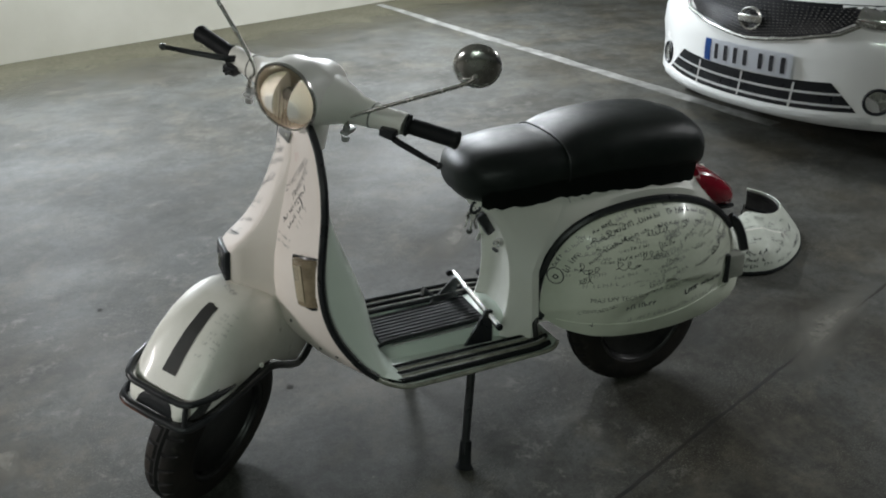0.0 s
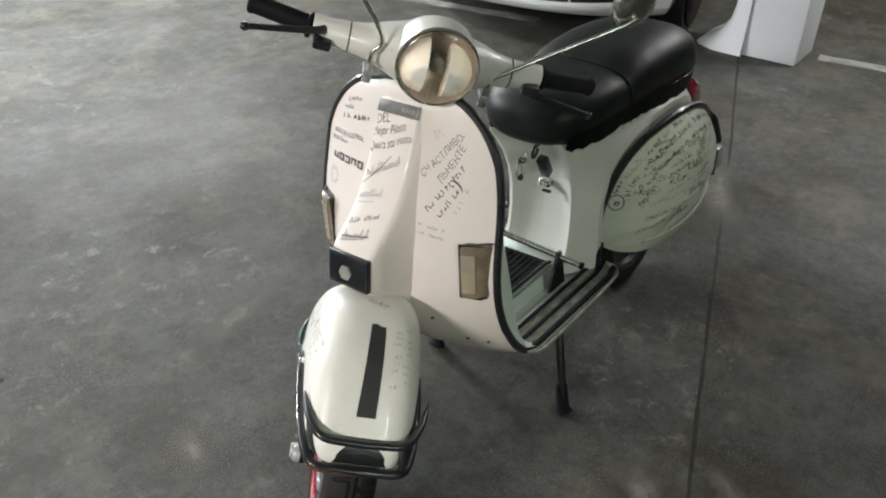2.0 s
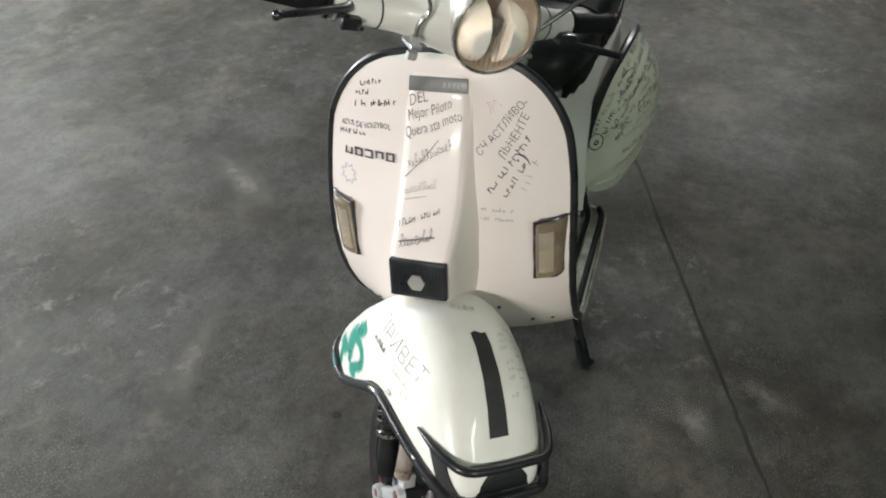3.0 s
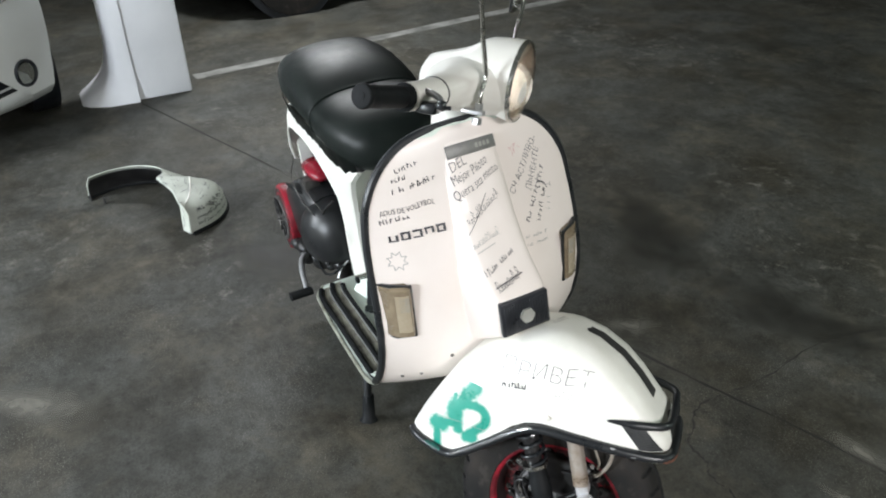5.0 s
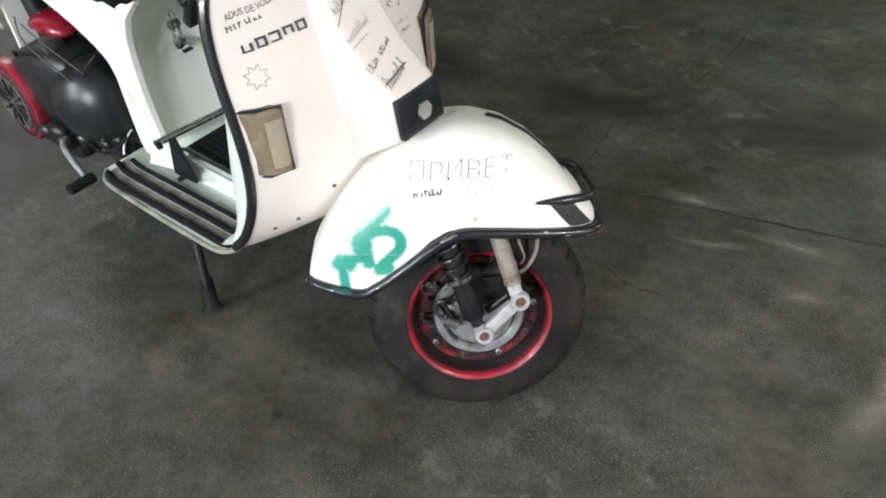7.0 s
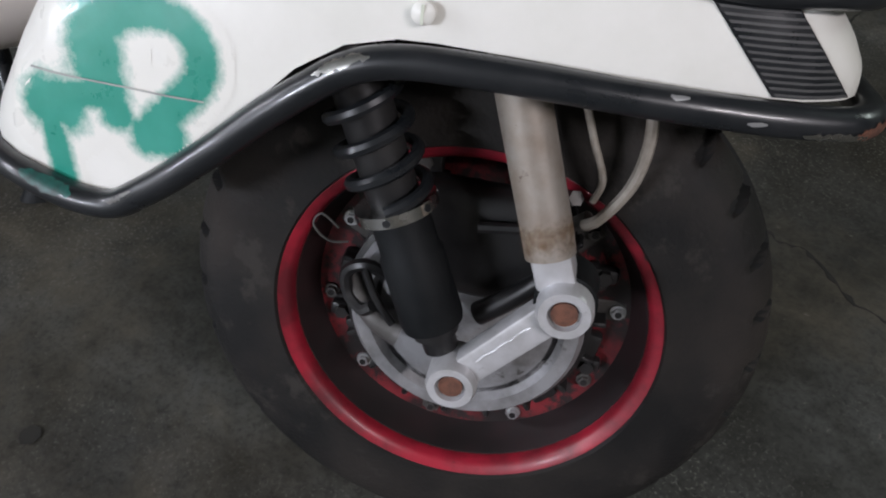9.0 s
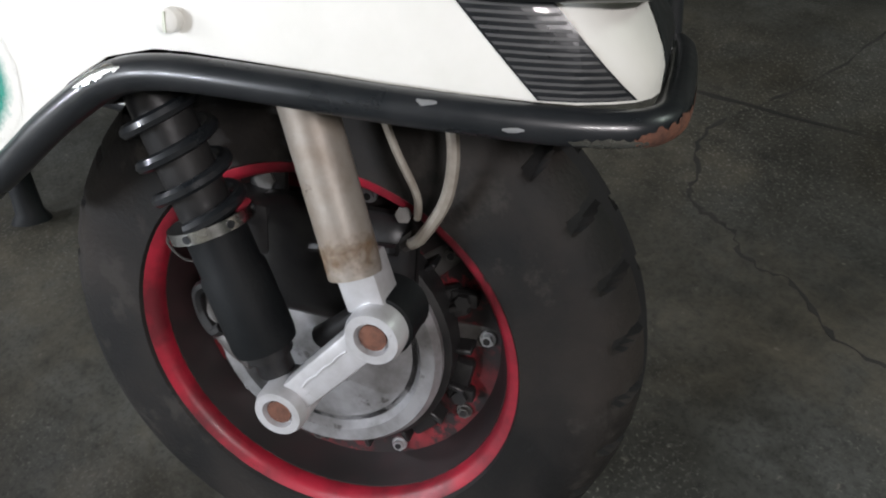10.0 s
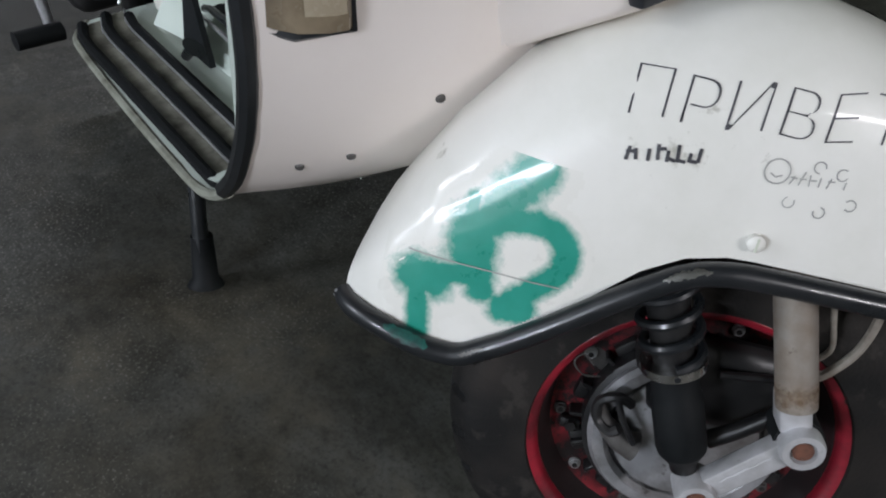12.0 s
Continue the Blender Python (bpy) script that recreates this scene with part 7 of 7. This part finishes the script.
# ---- parked cars ----
def car(name, label, at, body_mat, dark=False):
    """A small hatchback; local x across, y from nose to tail, z up."""
    root = tagged(empty(name, at), label, "car")
    # z, nose y, half width, bow of the nose, tail y
    levels = [(0.17, 0.14, 0.74, 0.34, 3.85), (0.19, 0.075, 0.78, 0.34, 3.9), (0.235, 0.030, 0.80, 0.34, 3.95), (0.30, 0.045, 0.815, 0.33, 3.98), (0.40, 0.055, 0.83, 0.32, 4.0), (0.50, 0.045, 0.838, 0.31, 4.02), (0.60, 0.055, 0.845, 0.31, 4.02),
              (0.70, 0.085, 0.845, 0.32, 4.0), (0.78, 0.13, 0.84, 0.34, 3.99), (0.84, 0.21, 0.83, 0.36, 3.98), (0.89, 0.40, 0.82, 0.36, 3.97), (0.94, 0.75, 0.80, 0.3, 3.95), (0.99, 1.05, 0.78, 0.22, 3.9)]

    def nose(x, z):
        y0, hw, bow, _ = lerp_table(levels, z)
        return y0 + bow * (abs(x) / 0.84) ** 2.5

    rings = []
    for z, y0, hw, bow, tail in levels:
        ring = []
        for k in range(33):
            x = -hw + 2 * hw * k / 32
            ring.append(Vector((x, y0 + bow * (abs(x) / 0.84) ** 2.5, z)))
        for k in range(1, 9):
            ring.append(Vector((hw, y0 + bow + (tail - y0 - bow) * k / 9, z)))
        ring += [Vector((hw * 0.9, tail, z)), Vector((0, tail + 0.03, z)), Vector((-hw * 0.9, tail, z))]
        for k in range(8, 0, -1):
            ring.append(Vector((-hw, y0 + bow + (tail - y0 - bow) * k / 9, z)))
        rings.append(ring)
    part("body", skin(rings, cap0=True, cap1=True), body_mat, root)
    cab = []
    for z, y0, y1, hw in ((0.985, 1.0, 3.9, 0.78), (1.2, 1.35, 3.85, 0.70), (1.40, 1.72, 3.70, 0.62), (1.48, 2.0, 3.5, 0.56), (1.50, 2.3, 3.3, 0.48)):
        cab.append([Vector((-hw, y0 + 0.12, z)), Vector((0, y0, z)), Vector((hw, y0 + 0.12, z)), Vector((hw, y1, z)), Vector((0, y1 + 0.05, z)), Vector((-hw, y1, z))])
    part("cabin", skin(cab, cap1=True), BLUE_BLACK, root, "dark glazed cabin")
    for s in (-1, 1):
        for y in (0.82, 3.35):
            w = part("wheel", lathe([(0.20, -0.10), (0.29, -0.10), (0.30, -0.06), (0.30, 0.06), (0.29, 0.095), (0.215, 0.10)], (s * 0.765, y, 0.30), (s, 0, 0), 40), TYRE, root)
            part("alloy_rim", lathe([(0.215, 0.085), (0.205, 0.098), (0.19, 0.085), (0.06, 0.095), (0.0, 0.097)], (s * 0.765, y, 0.30), (s, 0, 0), 32), STEEL, w, "grey alloy rim")
            for k in range(5):
                a = k * 2 * math.pi / 5
                part("spoke_gap", box(-0.004, 0.004, -0.035, 0.035, 0.085, 0.175, 0.003), BLUE_BLACK, w, matrix=Matrix.Translation((s * 0.858, y, 0.30)) @ Matrix.Rotation(a, 4, "X"))
            part("wheel_arch", lathe([(0.36, -0.06), (0.36, 0.085), (0.30, 0.085), (0.30, -0.06)], (s * 0.763, y, 0.32), (s, 0, 0), 40), BLUE_BLACK, root)
    if dark:
        return root

    def panel(pname, x0, x1, z0, z1, mat, lift, plabel="", nx=14, nz=4, shape=None, owner=None):
        bm = bmesh.new()
        g = []
        for j in range(nz + 1):
            row = []
            for i in range(nx + 1):
                x, z = x0 + (x1 - x0) * i / nx, z0 + (z1 - z0) * j / nz
                if shape:
                    x, z = shape(i / nx, j / nz)
                row.append(bm.verts.new((x, nose(x, z) - lift, z)))
            g.append(row)
        for r0, r1 in zip(g, g[1:]):
            for i in range(nx):
                bm.faces.new((r0[i], r0[i + 1], r1[i + 1], r1[i]))
        return part(pname, thick(bm, -0.01), mat, owner or root, plabel)

    low = panel("lower_grille", 0, 0, 0, 0, BLUE_BLACK, 0.004, "black slot grille in the bumper", shape=lambda a, b: ((2 * a - 1) * (0.60 - 0.13 * b), 0.262 + 0.135 * b + 0.02 * abs(2 * a - 1) ** 2))
    for z in (0.290, 0.345):
        panel("grille_slat", 0, 0, 0, 0, body_mat, 0.012, "", 14, 1, lambda a, b, z=z: ((2 * a - 1) * (0.60 - 0.9 * (z - 0.262)), z - 0.006 + 0.012 * b + 0.02 * abs(2 * a - 1) ** 2), low)
    for x in (-0.30, 0.0, 0.30):
        panel("grille_post", x - 0.006, x + 0.006, 0.268, 0.395, body_mat, 0.010, "", 1, 3, None, low)
    panel("bumper_lip", 0, 0, 0, 0, body_mat, 0.018, "white lower bumper lip", shape=lambda a, b: ((2 * a - 1) * 0.66, 0.205 + 0.045 * b + 0.02 * abs(2 * a - 1) ** 2))
    plate = panel("number_plate", -0.262, 0.288, 0.408, 0.535, PLATE_WHITE, 0.022, "white number plate with a blue band", 6, 2)
    panel("blue_band", -0.258, -0.214, 0.412, 0.531, PLATE_BLUE, 0.0245, "", 2, 2, None, plate)
    for i in range(7):
        x = -0.160 + i * 0.064 + (0.03 if i > 3 else 0)
        panel("plate_bar", x - 0.024, x, 0.430, 0.513, INK, 0.0245, "", 1, 2, None, plate)
    up = panel("upper_grille", 0, 0, 0, 0, BLUE_BLACK, 0.004, "black mesh upper grille", 16, 6, lambda a, b: ((2 * a - 1) * (0.40 + 0.24 * b), 0.572 + 0.075 * abs(2 * a - 1) + b * (0.20 - 0.055 * abs(2 * a - 1))))
    bm = bmesh.new()
    for i in range(46):
        for j in range(11):
            a, b = (i + 0.25 + 0.5 * (j % 2)) / 46, (j + 0.5) / 11
            x, z = (2 * a - 1) * (0.39 + 0.23 * b), 0.58 + 0.075 * abs(2 * a - 1) + b * (0.18 - 0.055 * abs(2 * a - 1))
            y = nose(x, z) - 0.016
            add(bm, box(x - 0.0055, x + 0.0055, y - 0.002, y + 0.002, z - 0.0022, z + 0.0022))
    part("grille_lattice", bm, ARM, up, "fine grey mesh")["kind"] = "stuff"
    edge = [(x, nose(x, z) - 0.018, z) for x, z in ((-0.62, 0.76), (-0.46, 0.655), (-0.26, 0.61), (-0.10, 0.585), (0, 0.575), (0.10, 0.585), (0.26, 0.61), (0.46, 0.655), (0.62, 0.76))]
    part("chrome_trim", sweep(edge, 0.012, 8), CHROME, up, "chrome strip under the grille")
    z = 0.672
    part("round_emblem", sweep([(0.062 * math.cos(k * math.pi / 16), nose(0, z) - 0.026, z + 0.055 * math.sin(k * math.pi / 16)) for k in range(32)], 0.0085, 8, closed=True), CHROME, up, "round chrome emblem")
    part("emblem_bar", box(-0.074, 0.074, nose(0, z) - 0.036, nose(0, z) - 0.018, z - 0.019, z + 0.019, 0.005), CHROME, up)
    for s in (-1, 1):
        x, z = s * 0.665, 0.345
        y = nose(x, z)
        nrm = Vector((s * 0.62, -1, 0)).normalized()
        fog = part("fog_lamp", lathe([(0.068, -0.03), (0.068, 0.010), (0.062, 0.014), (0.054, 0.006), (0.051, -0.014), (0.0, -0.016)], (x, y, z), nrm, 32), BLUE_BLACK, root, "round fog lamp in a dark bezel")
        part("fog_reflector", lathe([(0.050, 0.000), (0.042, -0.010), (0.022, -0.012), (0.018, -0.002), (0.0, 0.001)], (x, y, z), nrm, 28), CHROME, fog)
        part("fog_glass", lathe([(0.054, 0.002), (0.05, 0.008), (0.0, 0.013)], (x, y, z), nrm, 28), CAR_GLASS, fog)
        head = [(s * 0.50, 0.735), (s * 0.60, 0.72), (s * 0.70, 0.745), (s * 0.77, 0.80)]
        lamp = [(hx, nose(hx, hz) + 0.005, hz) for hx, hz in head]
        part("headlamp", sweep(smooth_path(lamp, 4), 0.052, 12, flat=1.0), CHROME, root, "clear headlamp unit")
    return root


NOSE = Vector((3.155, 1.485, 0))
car("white_car", "white hatchback parked nose-out in its bay", Matrix.Translation(NOSE) @ Matrix.Rotation(math.atan2(1.317, -0.25), 4, "Z") @ Matrix.Rotation(math.pi, 4, "Z"), CAR_WHITE)
car("dark_car", "dark car parked side-on beyond the pillar", Matrix.Translation((5.95, -0.15, 0)) @ Matrix.Rotation(math.pi, 4, "Z"), CAR_DARK, True)

for x, y, r, seed in ((0.385, 0.29, 0.011, 1), (-0.156, 1.056, 0.010, 2), (0.05, -1.1, 0.02, 3)):
    rnd = random.Random(seed)
    bm = bmesh.new()
    ring = [bm.verts.new((x + r * rnd.uniform(0.9, 1.1) * math.cos(k * math.pi / 12), y + r * rnd.uniform(0.9, 1.1) * math.sin(k * math.pi / 12), 0.0012)) for k in range(24)]
    bm.faces.new(ring)
    tagged(link_mesh("floor_stain", bm, JOINT, smooth=False), "small dark stain on the concrete floor", "floor stain", kind="structure")
